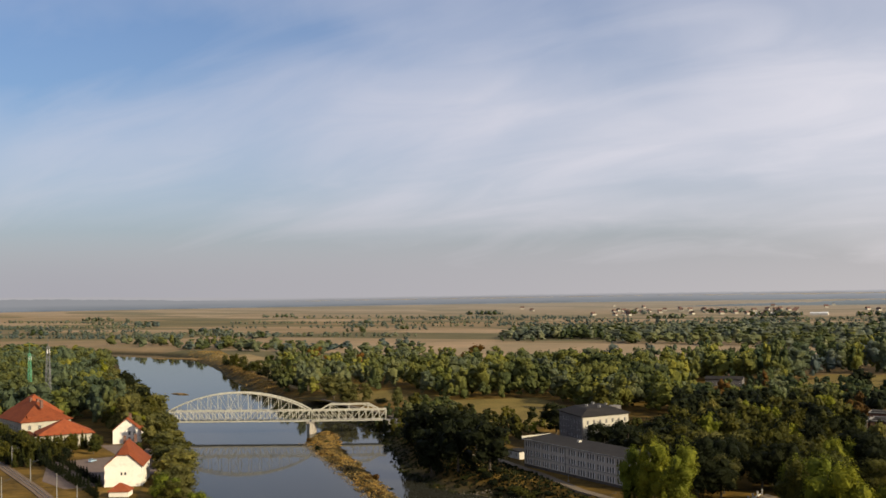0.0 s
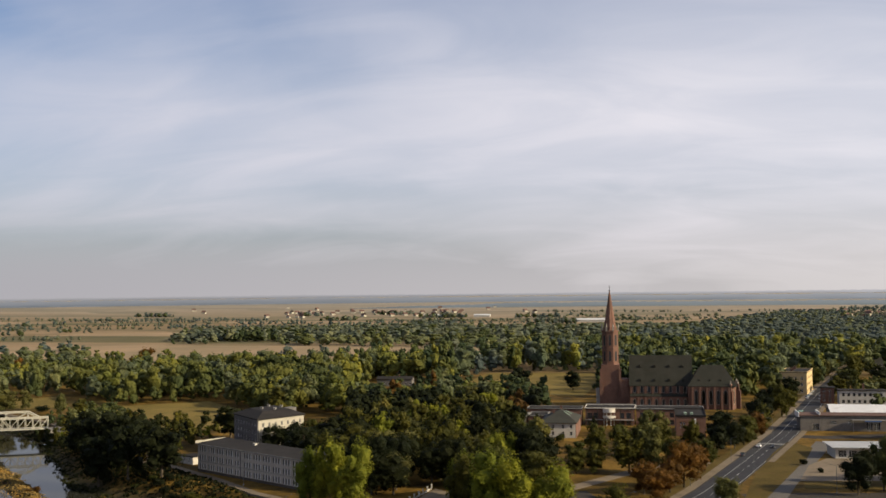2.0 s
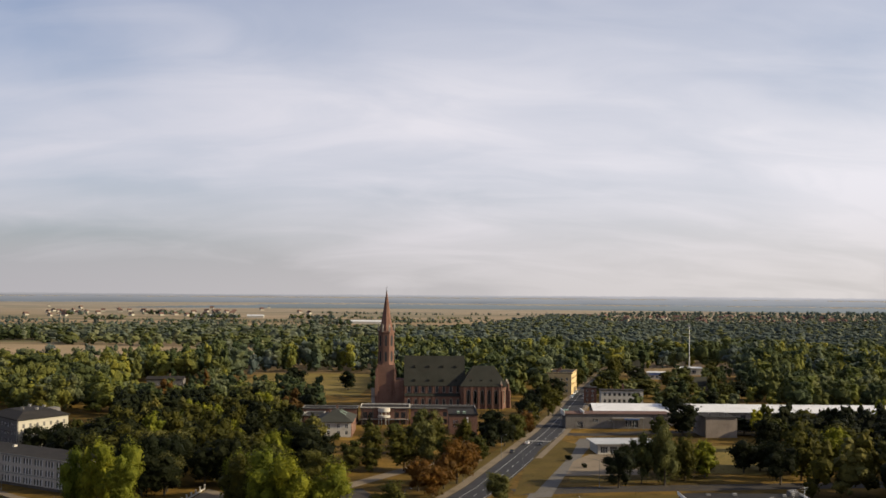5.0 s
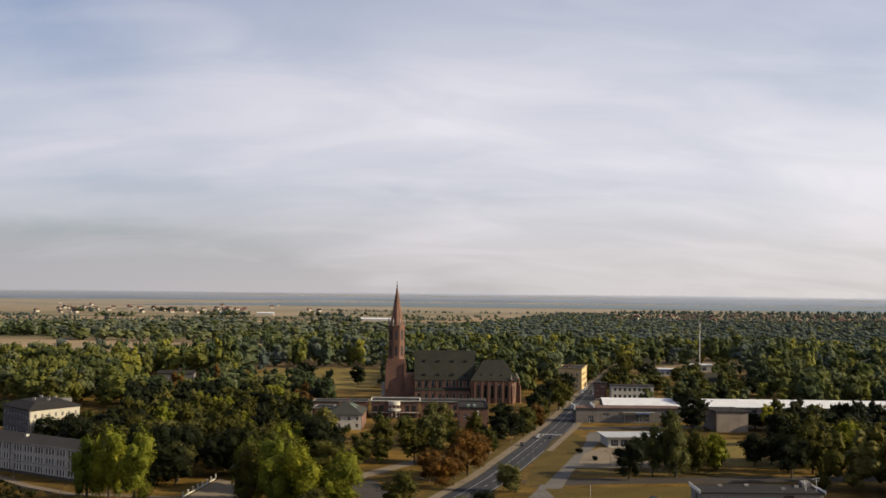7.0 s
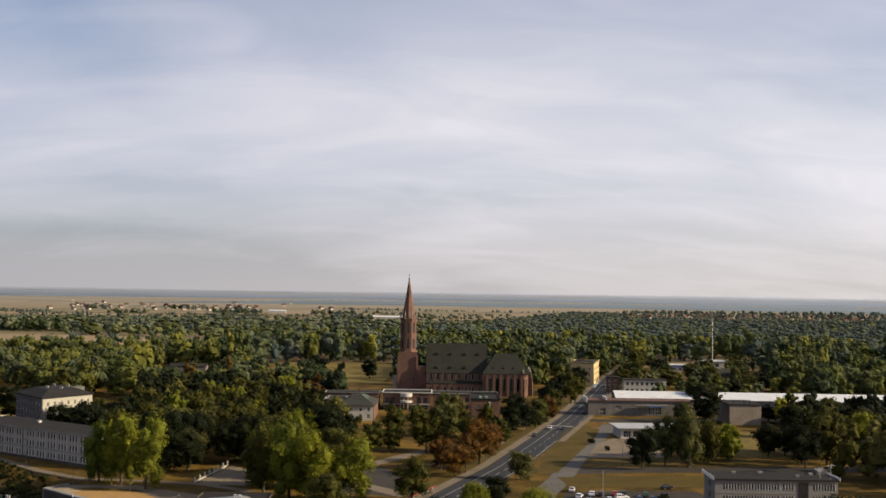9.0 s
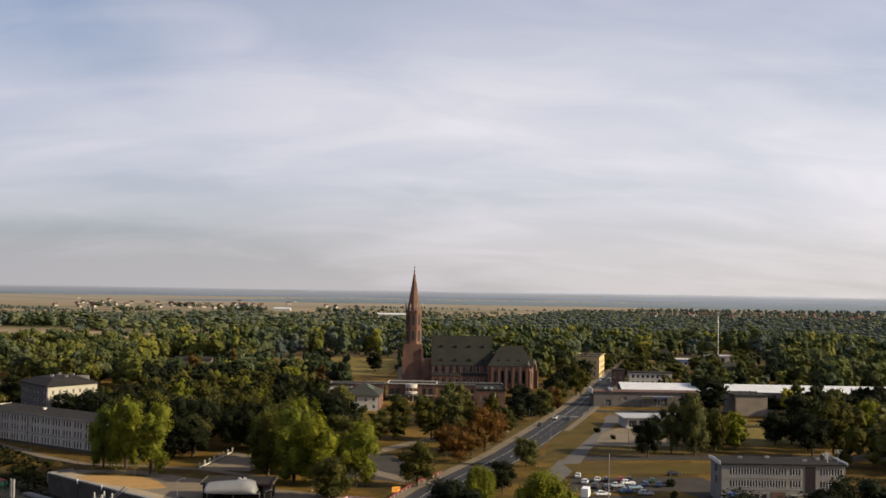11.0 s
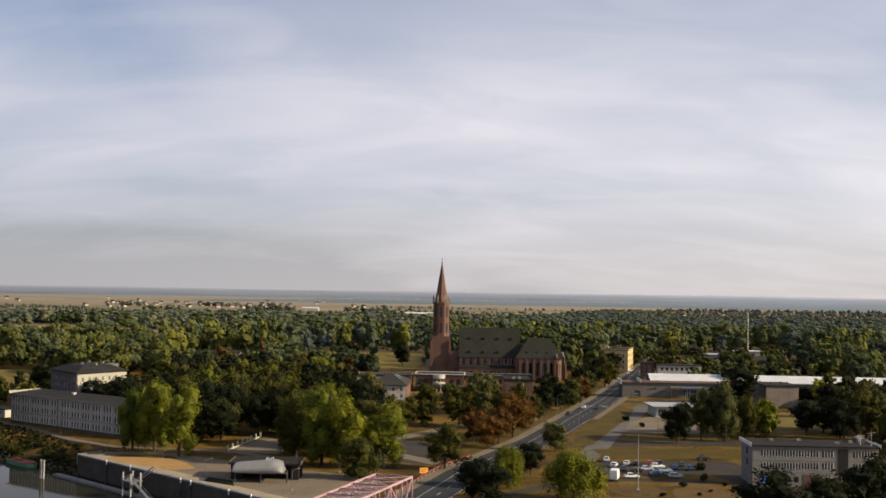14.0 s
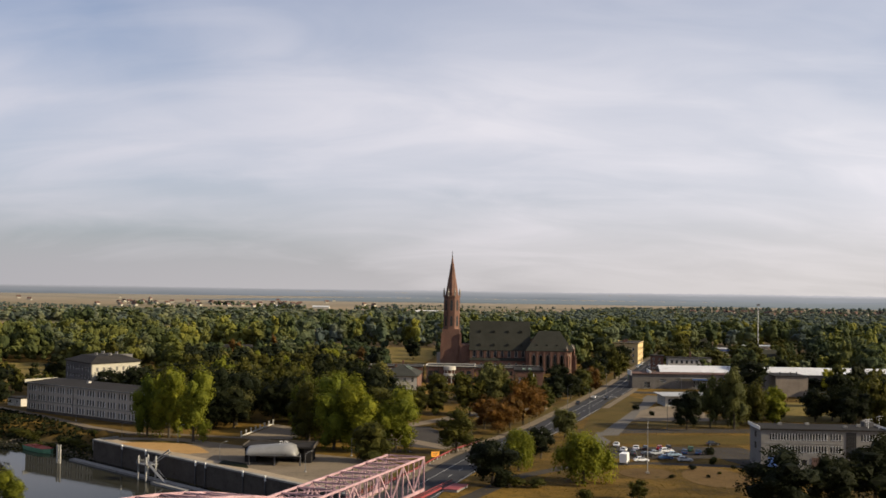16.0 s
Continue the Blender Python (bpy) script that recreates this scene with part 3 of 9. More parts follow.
def window_mesh(w, h, bars=1, rails=1, bar=0.07):
    """Frame of a window, its lower left corner at the origin, facing -y."""
    bm = bmesh.new()
    box(bm, 0, bar, 0, 0.08, 0, h)
    box(bm, w - bar, w, 0, 0.08, 0, h)
    box(bm, bar, w - bar, 0, 0.08, 0, bar)
    box(bm, bar, w - bar, 0, 0.08, h - bar, h)
    for i in range(bars):
        x = w * (i + 1) / (bars + 1)
        box(bm, x - bar / 2, x + bar / 2, 0.004, 0.076, bar, h - bar)
    for i in range(rails):
        z = h * (i + 1) / (rails + 1)
        box(bm, bar, w - bar, 0.008, 0.072, z - bar / 2, z + bar / 2)
    return mesh_of("window", bm)


def pane_mesh(w, h):
    bm = bmesh.new()
    box(bm, 0.03, w - 0.03, 0.035, 0.05, 0.03, h - 0.03)
    return mesh_of("pane", bm)


def facade(parent, m, length, height, holes, wall_mat, frame_mat=None, thick=0.35, bars=1, rails=1, deep=0.2, name="wall", windows=True):
    """A wall with a window in every hole, each window with its pane."""
    bm = bmesh.new()
    wall_grid(bm, length, height, holes, thick)
    part(name, bm, wall_mat, parent, place=m)
    made = {}
    for x0, x1, z0, z1 in holes if windows else ():
        key = (round(x1 - x0, 3), round(z1 - z0, 3))
        if key not in made:
            made[key] = (window_mesh(*key, bars, rails), pane_mesh(*key))
        w = part("window", made[key][0], frame_mat or M_FRAME, parent, place=m @ pose(x0, deep, z0))
        part("pane", made[key][1], M_GLASS, w)


def rows_of(xs, w, levels, h):
    return [(x, x + w, z, z + h) for z in levels for x in xs]


def turned(x, y, z, deg):
    return pose(x, y, z, 0, 0, deg)


def four_walls(parent, length, depth, height, mat, front=(), back=(), left=(), right=(), **kw):
    """Walls round a rectangle whose front runs along x at y = 0."""
    facade(parent, turned(0, 0, 0, 0), length, height, list(front), mat, **kw)
    facade(parent, turned(length, depth, 0, 180), length, height, list(back), mat, **kw)
    facade(parent, turned(0, depth - 0.36, 0, -90), depth - 0.72, height, list(left), mat, **kw)
    facade(parent, turned(length, 0.36, 0, 90), depth - 0.72, height, list(right), mat, **kw)

# ---- land and water ----
WATER_Z = -6.0
BANK_NEAR = [(600, -760), (200, -190), (60, -30), (-60, 105), (-194, 246), (-277, 334), (-321, 386), (-422, 488), (-620, 668), (-930, 985), (-1100, 1030), (-1400, 1080)]
BANK_FAR = [(-1400, 1200), (-1000, 1135), (-880, 1082), (-852, 1036), (-767, 958), (-558, 742), (-400, 612), (-316, 548), (-270, 480), (-233, 424), (-199, 396), (-172, 388), (-150, 372), (-126, 350), (-53, 282), (-20, 252), (60, 172), (200, 20), (600, -500)]
RIVER = BANK_NEAR + BANK_FAR
SPIT = [(-350, 530), (-332, 490), (-308, 463), (-256, 408), (-220, 368), (-165, 302), (-120, 260), (-110, 264), (-154, 310), (-208, 374), (-252, 424), (-298, 476), (-334, 528)]


def inside(poly, x, y):
    x, y = np.asarray(x, float), np.asarray(y, float)
    res = np.zeros(x.shape, bool)
    n = len(poly)
    for i in range(n):
        (x0, y0), (x1, y1) = poly[i], poly[(i + 1) % n]
        hit = (y0 > y) != (y1 > y)
        res ^= hit & (x < (x1 - x0) * (y - y0) / ((y1 - y0) or 1e-9) + x0)
    return res


def edge_distance(poly, x, y):
    d = np.full(np.shape(x), 1e9)
    n = len(poly)
    for i in range(n):
        a, b = np.array(poly[i], float), np.array(poly[(i + 1) % n], float)
        ab = b - a
        t = np.clip(((x - a[0]) * ab[0] + (y - a[1]) * ab[1]) / (ab @ ab), 0, 1)
        d = np.minimum(d, np.hypot(x - a[0] - t * ab[0], y - a[1] - t * ab[1]))
    return d


def smooth01(t):
    t = np.clip(t, 0, 1)
    return t * t * (3 - 2 * t)


def wobble(x, y):
    return np.sin(x * 0.11 + 1.3 * np.sin(y * 0.07)) * np.sin(y * 0.13 + 1.1 * np.sin(x * 0.05))


def land_height(x, y):
    d = edge_distance(RIVER, x, y) + 2.0 * wobble(x * 1.7, y * 1.7)
    wet = inside(RIVER, x, y)
    z = np.where(wet, -6.0 - 2.0 * smooth01(d / 12), -6.0 + 6.0 * smooth01((d + 1.0) / 17))
    spit = inside(SPIT, x, y)
    ds = edge_distance(SPIT, x, y)
    z = np.where(spit, -6.3 + 1.9 * smooth01(ds / 7) + 0.25 * wobble(x * 3, y * 3), z)
    r = np.hypot(x, y)
    z = z + 41 * np.clip((r - 2700) / 2150, 0, 1) ** 1.6
    return z


def axis(lo, hi, step, far_lo, far_hi, grow=1.13):
    core = list(np.arange(lo, hi + step / 2, step))
    s = step
    while core[-1] < far_hi:
        s = min(s * grow, 110)
        core.append(core[-1] + s)
    s = step
    while core[0] > far_lo:
        s = min(s * grow, 110)
        core.insert(0, core[0] - s)
    return np.array(core)


def build_ground():
    xs, ys = axis(-960, 280, 6.0, -4850, 4850), axis(200, 1120, 6.0, -4850, 4850)
    gx, gy = np.meshgrid(xs, ys)
    gz = land_height(gx, gy)
    nx, ny = len(xs), len(ys)
    verts = np.stack([gx.ravel(), gy.ravel(), gz.ravel()], 1)
    idx = np.arange(nx * ny).reshape(ny, nx)
    quads = np.stack([idx[:-1, :-1], idx[:-1, 1:], idx[1:, 1:], idx[1:, :-1]], -1).reshape(-1, 4)
    r = np.hypot(verts[:, 0], verts[:, 1])
    quads = quads[(r[quads] < 4930).all(1)]
    me = bpy.data.meshes.new("ground")
    me.from_pydata(verts.tolist(), [], quads.tolist())
    for p in me.polygons:
        p.use_smooth = True
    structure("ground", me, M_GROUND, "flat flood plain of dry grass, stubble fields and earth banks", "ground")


build_ground()
bmw = slab([(-1600, 1000), (-1000, 900), (-300, 250), (300, -400), (900, -900), (900, -300), (0, 300), (-60, 330), (-160, 420), (-280, 560), (-700, 960), (-820, 1160), (-1600, 1300)], WATER_Z - 0.5, WATER_Z)
structure("water", bmw, M_WATER, "smooth dark river reflecting the sky and bridge", "river")

# far woods that close the plain
def build_rise(radius, base, top, seed, lo=-75):
    rng = np.random.default_rng(seed)
    bm = bmesh.new()
    n = 1500
    a = np.radians(np.linspace(lo, 75, n))
    h = top + sum(np.sin(a * k + rng.uniform(0, 6)) * amp for k, amp in ((9, 0.8), (23, 0.7), (71, 0.5), (160, 0.5), (310, 0.6), (730, 0.7)))
    h = h + 22 * smooth01((-0.56 - a) / 0.28)
    h = base + (h - base) * np.clip((np.arange(n) + 8) / (0.12 * n), 0, 1) ** 0.7 if lo > -75 else h
    rows = []
    for i in range(n):
        s, c = math.sin(a[i]), math.cos(a[i])
        rows.append([bm.verts.new((s * q, c * q, z)) for q, z in ((radius, base), (radius + 12, h[i]), (radius + 60, h[i] - 1), (radius + 70, base))])
    for p, q in zip(rows, rows[1:]):
        for j in range(3):
            bm.faces.new((p[j], q[j], q[j + 1], p[j + 1]))
    bmesh.ops.recalc_face_normals(bm, faces=bm.faces)
    return bm


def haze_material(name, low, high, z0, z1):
    """Glowing distance: clumps of far wood, haze painted in, paler upwards and towards the sun."""
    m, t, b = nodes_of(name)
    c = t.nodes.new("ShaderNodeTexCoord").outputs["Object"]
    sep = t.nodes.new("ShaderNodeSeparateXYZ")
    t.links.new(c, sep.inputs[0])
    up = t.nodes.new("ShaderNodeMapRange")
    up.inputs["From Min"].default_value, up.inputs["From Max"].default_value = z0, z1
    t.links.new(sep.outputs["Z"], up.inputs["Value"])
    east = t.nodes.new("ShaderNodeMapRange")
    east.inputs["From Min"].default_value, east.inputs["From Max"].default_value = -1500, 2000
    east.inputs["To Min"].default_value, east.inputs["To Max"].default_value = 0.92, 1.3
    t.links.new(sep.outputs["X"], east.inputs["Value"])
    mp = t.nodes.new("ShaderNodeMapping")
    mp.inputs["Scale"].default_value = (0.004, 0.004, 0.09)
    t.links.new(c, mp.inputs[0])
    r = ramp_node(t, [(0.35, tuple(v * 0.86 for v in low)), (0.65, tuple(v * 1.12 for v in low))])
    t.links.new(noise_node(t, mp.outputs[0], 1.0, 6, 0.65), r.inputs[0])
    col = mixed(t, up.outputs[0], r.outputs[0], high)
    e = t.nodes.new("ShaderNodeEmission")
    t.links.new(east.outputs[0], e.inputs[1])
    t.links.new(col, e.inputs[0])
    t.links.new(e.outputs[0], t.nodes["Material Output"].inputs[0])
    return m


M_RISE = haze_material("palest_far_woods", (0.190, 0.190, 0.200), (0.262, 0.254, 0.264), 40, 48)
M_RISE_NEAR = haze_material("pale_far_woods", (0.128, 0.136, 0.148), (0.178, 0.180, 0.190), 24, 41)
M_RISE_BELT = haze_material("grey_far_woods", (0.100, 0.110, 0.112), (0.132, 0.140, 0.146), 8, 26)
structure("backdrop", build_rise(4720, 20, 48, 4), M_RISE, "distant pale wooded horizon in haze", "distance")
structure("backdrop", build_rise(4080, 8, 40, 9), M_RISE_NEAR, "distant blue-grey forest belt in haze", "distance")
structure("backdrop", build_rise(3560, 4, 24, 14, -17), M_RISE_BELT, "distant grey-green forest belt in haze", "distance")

# ---- quay ----
QUAY = [(-126, 349), (-53.5, 281.5), (-29, 259)]


def offset(line, off):
    res = []
    n = len(line)
    for i in range(n):
        a, b = Vector(line[max(i - 1, 0)]), Vector(line[min(i + 1, n - 1)])
        d = (b - a).normalized()
        p = Vector(line[i]) + Vector((d.y, -d.x)) * off
        res.append((p.x, p.y))
    return res


def build_quay():
    quay = thing("quay_wall", pose(0, 0, 0), "tall grey concrete river quay wall with a pale coping", "quay wall", kind="structure")
    bm = bmesh.new()
    line = QUAY
    strip(bm, line, -1.2, 0, WATER_Z - 1.5, 0.0)
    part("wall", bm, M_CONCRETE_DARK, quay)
    bm = bmesh.new()
    strip(bm, line, -1.3, 0.25, 0.002, 0.42)
    part("coping", bm, M_CONCRETE, quay, "pale concrete coping")
    bm = bmesh.new()
    back = [(-126, 349), (-121, 357)]
    strip(bm, back, -0.4, 0.4, -3, 0.4)
    part("return_wall", bm, M_CONCRETE, quay, "short pale end wall")
    bm = bmesh.new()
    low = [(-131, 348), (-100, 319.5), (-58, 281)]
    strip(bm, low, 0, 2.4, WATER_Z - 1, WATER_Z + 0.55)
    part("ledge", bm, M_CONCRETE, quay, "low concrete ledge along the water")
    # upright fenders on the wall face
    fend = mesh_of("fender", boxes((-0.14, 0.14, -0.14, 0.14, WATER_Z, 0.2)))
    cap = mesh_of("fender_cap", boxes((-0.16, 0.16, -0.16, 0.16, -0.7, 0.75)))
    for u in (0.19, 0.33, 0.60, 0.65, 0.83, 0.93):
        a, b = Vector(QUAY[0]), Vector(QUAY[1])
        p = a.lerp(b, u)
        d = (b - a).normalized()
        s = Vector((d.y, -d.x))
        f = part("fender", fend, M_STEEL_DARK, quay, "dark steel fender post", place=pose(p.x + s.x * 0.46, p.y + s.y * 0.46, 0, 0, 0, math.degrees(math.atan2(d.y, d.x))))
        part("cap", cap, M_FRAME, f, "white painted top")


build_quay()
PROM = [(-125, 350), (-53.8, 282.6), (-30, 261), (-22, 280), (-30, 318), (-45, 326), (-62, 334), (-80, 345), (-100, 358), (-120, 357)]
structure("pavement", slab(PROM, -0.6, 0.05), M_PAVING, "pale concrete riverside promenade", "promenade")
structure("pavement", slab([(-116, 344), (-108, 349), (-97, 347), (-89, 338), (-84, 328), (-90, 325), (-101, 331), (-112, 339)], 0.0, 0.10), M_SAND, "sand-filled play area on the promenade", "sand pit")
structure("pavement", slab([(-118, 349), (-112, 352), (-98, 350), (-92, 345), (-98, 346.5), (-112, 347)], 0.0, 0.14), M_GRASS, "strip of dry grass beside the sand pit", "lawn")
bm = bmesh.new()
strip(bm, [(-420, 640), (-330, 575), (-262, 500), (-222, 452), (-196, 437), (-165, 409), (-140, 383), (-120, 368), (-100, 366), (-80, 362), (-62, 350)], -1.8, 1.8, -0.8, 0.045)
structure("pavement", bm, M_PAVING, "pale footpath along the top of the river bank", "footpath")

# ---- roads ----
ROAD = [(-24, 258), (-21, 266), (-6, 330), (19, 406), (38.2, 479), (60.5, 566), (88, 690), (106, 774), (150, 960), (215, 1180), (330, 1500)]
bm = bmesh.new()
strip(bm, ROAD, -5.6, 6.4, -0.5, 0.06)
structure("road", bm, M_ASPHALT, "dark grey asphalt road leading off the bridge past the church", "road")
bm = bmesh.new()
strip(bm, ROAD[1:], -6.0, -5.6, -0.4, 0.19)
structure("kerb", bm, M_ASPHALT_OLD, "grey concrete kerb along the road", "kerb")
bm = bmesh.new()
strip(bm, ROAD[2:], 6.4, 6.8, -0.4, 0.19)
structure("kerb", bm, M_ASPHALT_OLD, "grey concrete kerb along the road", "kerb")
bm = bmesh.new()
strip(bm, ROAD[1:9], -9.6, -6.0, -0.4, 0.12)
structure("pavement", bm, M_PAVING, "pale concrete pavement beside the road", "pavement")
bm = bmesh.new()
strip(bm, ROAD[4:9], 6.8, 9.6, -0.4, 0.12)
structure("pavement", bm, M_PAVING, "pale concrete pavement on the far verge", "pavement")
bm = bmesh.new()
strip(bm, ROAD[1:9], -13.4, -9.6, -0.4, 0.09)
structure("verge", bm, M_GRASS, "strip of dry grass beside the pavement", "verge")


def along(line, s):
    for a, b in zip(line, line[1:]):
        a, b = Vector(a), Vector(b)
        d = (b - a).length
        if s <= d:
            return a.lerp(b, s / d), math.degrees(math.atan2((b - a).y, (b - a).x))
        s -= d
    return b, math.degrees(math.atan2((b - a).y, (b - a).x))


def road_marks():
    bm = bmesh.new()
    strip(bm, ROAD[:9], -2.1, -1.9, 0.062, 0.068)
    structure("road_line", bm, M_WHITEPAINT, "solid white line on the asphalt", "road marking")
    bm = bmesh.new()
    strip(bm, ROAD[:9], 5.9, 6.1, 0.062, 0.068)
    structure("road_line", bm, M_WHITEPAINT, "solid white edge line on the asphalt", "road marking")
    dash = mesh_of("dash", boxes((-2, 2, -0.12, 0.12, 0.062, 0.068)))
    dash.materials.append(M_WHITEPAINT)
    host = thing("lane_dashes", pose(0, 0, 0), "broken white lane line on the asphalt", "road marking", kind="structure")
    s = 40
    while s < 420:
        p, a = along(ROAD, s)
        off = Vector((math.sin(radians(a)), -math.cos(radians(a)))) * 1.7
        part("dash", dash, M_WHITEPAINT, host, place=pose(p.x + off.x, p.y + off.y, 0, 0, 0, a))
        s += 11
    bar = mesh_of("bar", boxes((-1.8, 1.8, -0.25, 0.25, 0.062, 0.07)))
    bar.materials.append(M_WHITEPAINT)
    cross = thing("zebra_crossing", pose(0, 0, 0), "white zebra crossing bars on the asphalt", "road marking", kind="structure")
    for k in range(11):
        p, a = along(ROAD, 283)
        off = Vector((math.sin(radians(a)), -math.cos(radians(a)))) * (-5 + k * 1.05)
        part("bar", bar, M_WHITEPAINT, cross, place=pose(p.x + off.x, p.y + off.y, 0, 0, 0, a))


road_marks()
bm = bmesh.new()
strip(bm, [(26, 345), (36, 380), (46, 425), (63, 490), (76, 540)], -4.0, 4.0, -0.4, 0.035)
structure("road", bm, M_TRACK, "worn pale grey service road beside the lawn", "road")
bm = bmesh.new()
strip(bm, [(30, 397), (60, 403), (100, 408), (160, 415), (300, 435)], -6, 6, -0.4, 0.03)
structure("road", bm, M_ASPHALT_OLD, "worn grey side street", "road")
bm = bmesh.new()
strip(bm, [(52, 560), (80, 556), (110, 566), (140, 572), (200, 585)], -5, 6, -0.4, 0.03)
structure("road", bm, M_ASPHALT_OLD, "side street in front of the long shed", "road")
structure("pavement", slab([(52, 432), (84, 436), (86, 486), (70, 490), (60, 470)], -0.4, 0.05), M_PAVING, "pale paved forecourt", "forecourt")
structure("verge", slab([(29, 390), (37, 396), (62, 490), (68, 520), (60, 540), (50, 505), (38, 450)], -0.4, 0.07), M_GRASS, "dry lawn between the two roads", "lawn")
for lawn in ([(52, 416), (110, 422), (112, 434), (86, 435), (53, 430)], [(38, 366), (110, 374), (112, 396), (62, 391), (36, 386)]):
    structure("verge", slab(lawn, -0.4, 0.05), M_GRASS, "strip of dry golden lawn beside the side street", "lawn")
structure("car_park", slab([(32, 332), (66, 338), (72, 320), (80, 300), (88, 302), (78, 362), (64, 362), (36, 358)], -0.4, 0.04), M_ASPHALT_OLD, "worn asphalt car park", "car park")
structure("pavement", slab([(40.5 + 7.5 * math.cos(k * 0.314), 307 + 9 * math.sin(k * 0.314)) for k in range(20)], -0.4, 0.055), M_EARTH, "round island of bare trodden earth", "traffic island")
structure("pavement", slab([(58 + 8.5 * math.cos(k * 0.314) * (1 - 0.15 * math.sin(k * 0.314)), 304 + 17 * math.sin(k * 0.314)) for k in range(20)], -0.4, 0.05), M_EARTH, "bare earth bed with small bushes", "bed")
bm = bmesh.new()
strip(bm, [(-8, 262), (6, 298), (22, 318), (44, 326), (70, 322)], -2.2, 2.2, -0.4, 0.03)
structure("pavement", bm, M_ASPHALT_OLD, "worn footpath between the willows", "footpath")
bm = bmesh.new()
strip(bm, [(-12, 345), (-30, 366), (-36, 395), (-14, 436), (0, 462), (22, 472)], -3.2, 3.2, -0.4, 0.035)
structure("pavement", bm, M_PAVING, "pale curving drive to the museum", "drive")
structure("car_park", slab([(-36, 352), (-14, 344), (-10, 362), (-24, 402), (-42, 396)], -0.4, 0.03), M_ASPHALT_OLD, "small worn asphalt yard", "yard")
bm = bmesh.new()
strip(bm, [(-460, 390), (-400, 352), (-330, 309), (-270, 270)], -2.4, 2.4, -0.3, 0.25)
structure("railway_bed", bm, M_BALLAST, "brown ballasted railway track bed", "railway")
for off in (-0.72, 0.72):
    bm = bmesh.new()
    strip(bm, [(-460, 390), (-400, 352), (-330, 309), (-270, 270)], off - 0.05, off + 0.05, 0.24, 0.42)
    structure("rail", bm, M_STEEL, "steel rail of the railway track", "rail")
bm = bmesh.new()
strip(bm, [(-460, 365), (-400, 330), (-330, 286), (-270, 247)], -3, 3, -0.3, 0.05)
structure("road", bm, M_ASPHALT_OLD, "grey road beside the railway", "road")
structure("pavement", slab([(-375, 358), (-340, 322), (-318, 312), (-304, 330), (-318, 372), (-345, 400), (-380, 416), (-396, 410), (-360, 385)], -0.4, 0.05), M_COURT, "reddish paved courtyard between the houses", "courtyard")
structure("pavement", slab([(-440, 640), (-390, 620), (-330, 660), (-360, 690), (-420, 690)], -0.4, 0.03), M_GRASS, "green riverside meadow", "meadow")
structure("verge", slab([(108, 440), (128, 436), (152, 470), (156, 516), (126, 518)], -0.4, 0.05), M_MEADOW, "sunlit dry lawn behind the trees", "lawn")
structure("meadow", slab([(-839, 1048), (-754, 970), (-545, 754), (-470, 690), (-436, 716), (-520, 780), (-720, 1000), (-812, 1080)], -0.4, 0.05), M_STUBBLE, "open tan river flats of dry grass", "meadow")
for lawn in ([(-338, 655), (-286, 694), (-240, 640), (-210, 600), (-226, 550), (-285, 556)], [(-430, 690), (-404, 718), (-364, 655), (-392, 634)], [(-148, 768), (-47, 748), (-37, 945), (-138, 945)]):
    structure("meadow", slab(lawn, -0.4, 0.05), M_MEADOW, "open dry yellow-green meadow between the trees", "meadow")
structure("pavement", slab([(-82, 362), (-66, 360), (-62, 382), (-78, 400)], -0.4, 0.05), M_PAVING, "pale concrete yard behind the white fence", "yard")
bm = bmesh.new()
strip(bm, [(-124, 349), (-53.8, 282.6), (-31, 262)], -5.2, -0.7, -0.1, 0.09)
structure("pavement", bm, M_PAVING_LIGHT, "pale concrete walkway along the quay edge", "walkway")
structure("verge", slab([(-76.3, 307.3), (-76.5, 314), (-69, 309), (-66.5, 301)], -0.2, 0.16), M_LEAF_DARK, "dark planted bed beside the pavilion", "flower bed")
structure("verge", slab([(-428, 372), (-394, 346), (-330, 290), (-350, 284), (-440, 352)], -0.3, 0.04), M_MEADOW, "green-yellow grass verge beside the railway", "verge")

# ---- trees ----
def soft_normals(rng, verts, d, lob, jitter):
    """Normals of a crown as a soft mass: outwards from its lobes and from its middle."""
    mid = np.average(lob[:, :3], axis=0, weights=lob[:, 3])
    wide, tall = max(lob[:, 3].max(), np.ptp(lob[:, 0]) / 2 + lob[:, 3].mean()), np.ptp(lob[:, 2]) / 2 + lob[:, 5].mean()
    q = (verts - mid) / np.array([wide, wide, max(tall, 0.1)])
    n = d * 0.40 + q * 0.75 + np.array([0, 0, 0.12]) + rng.normal(size=verts.shape) * jitter
    return n / np.linalg.norm(n, axis=1)[:, None]


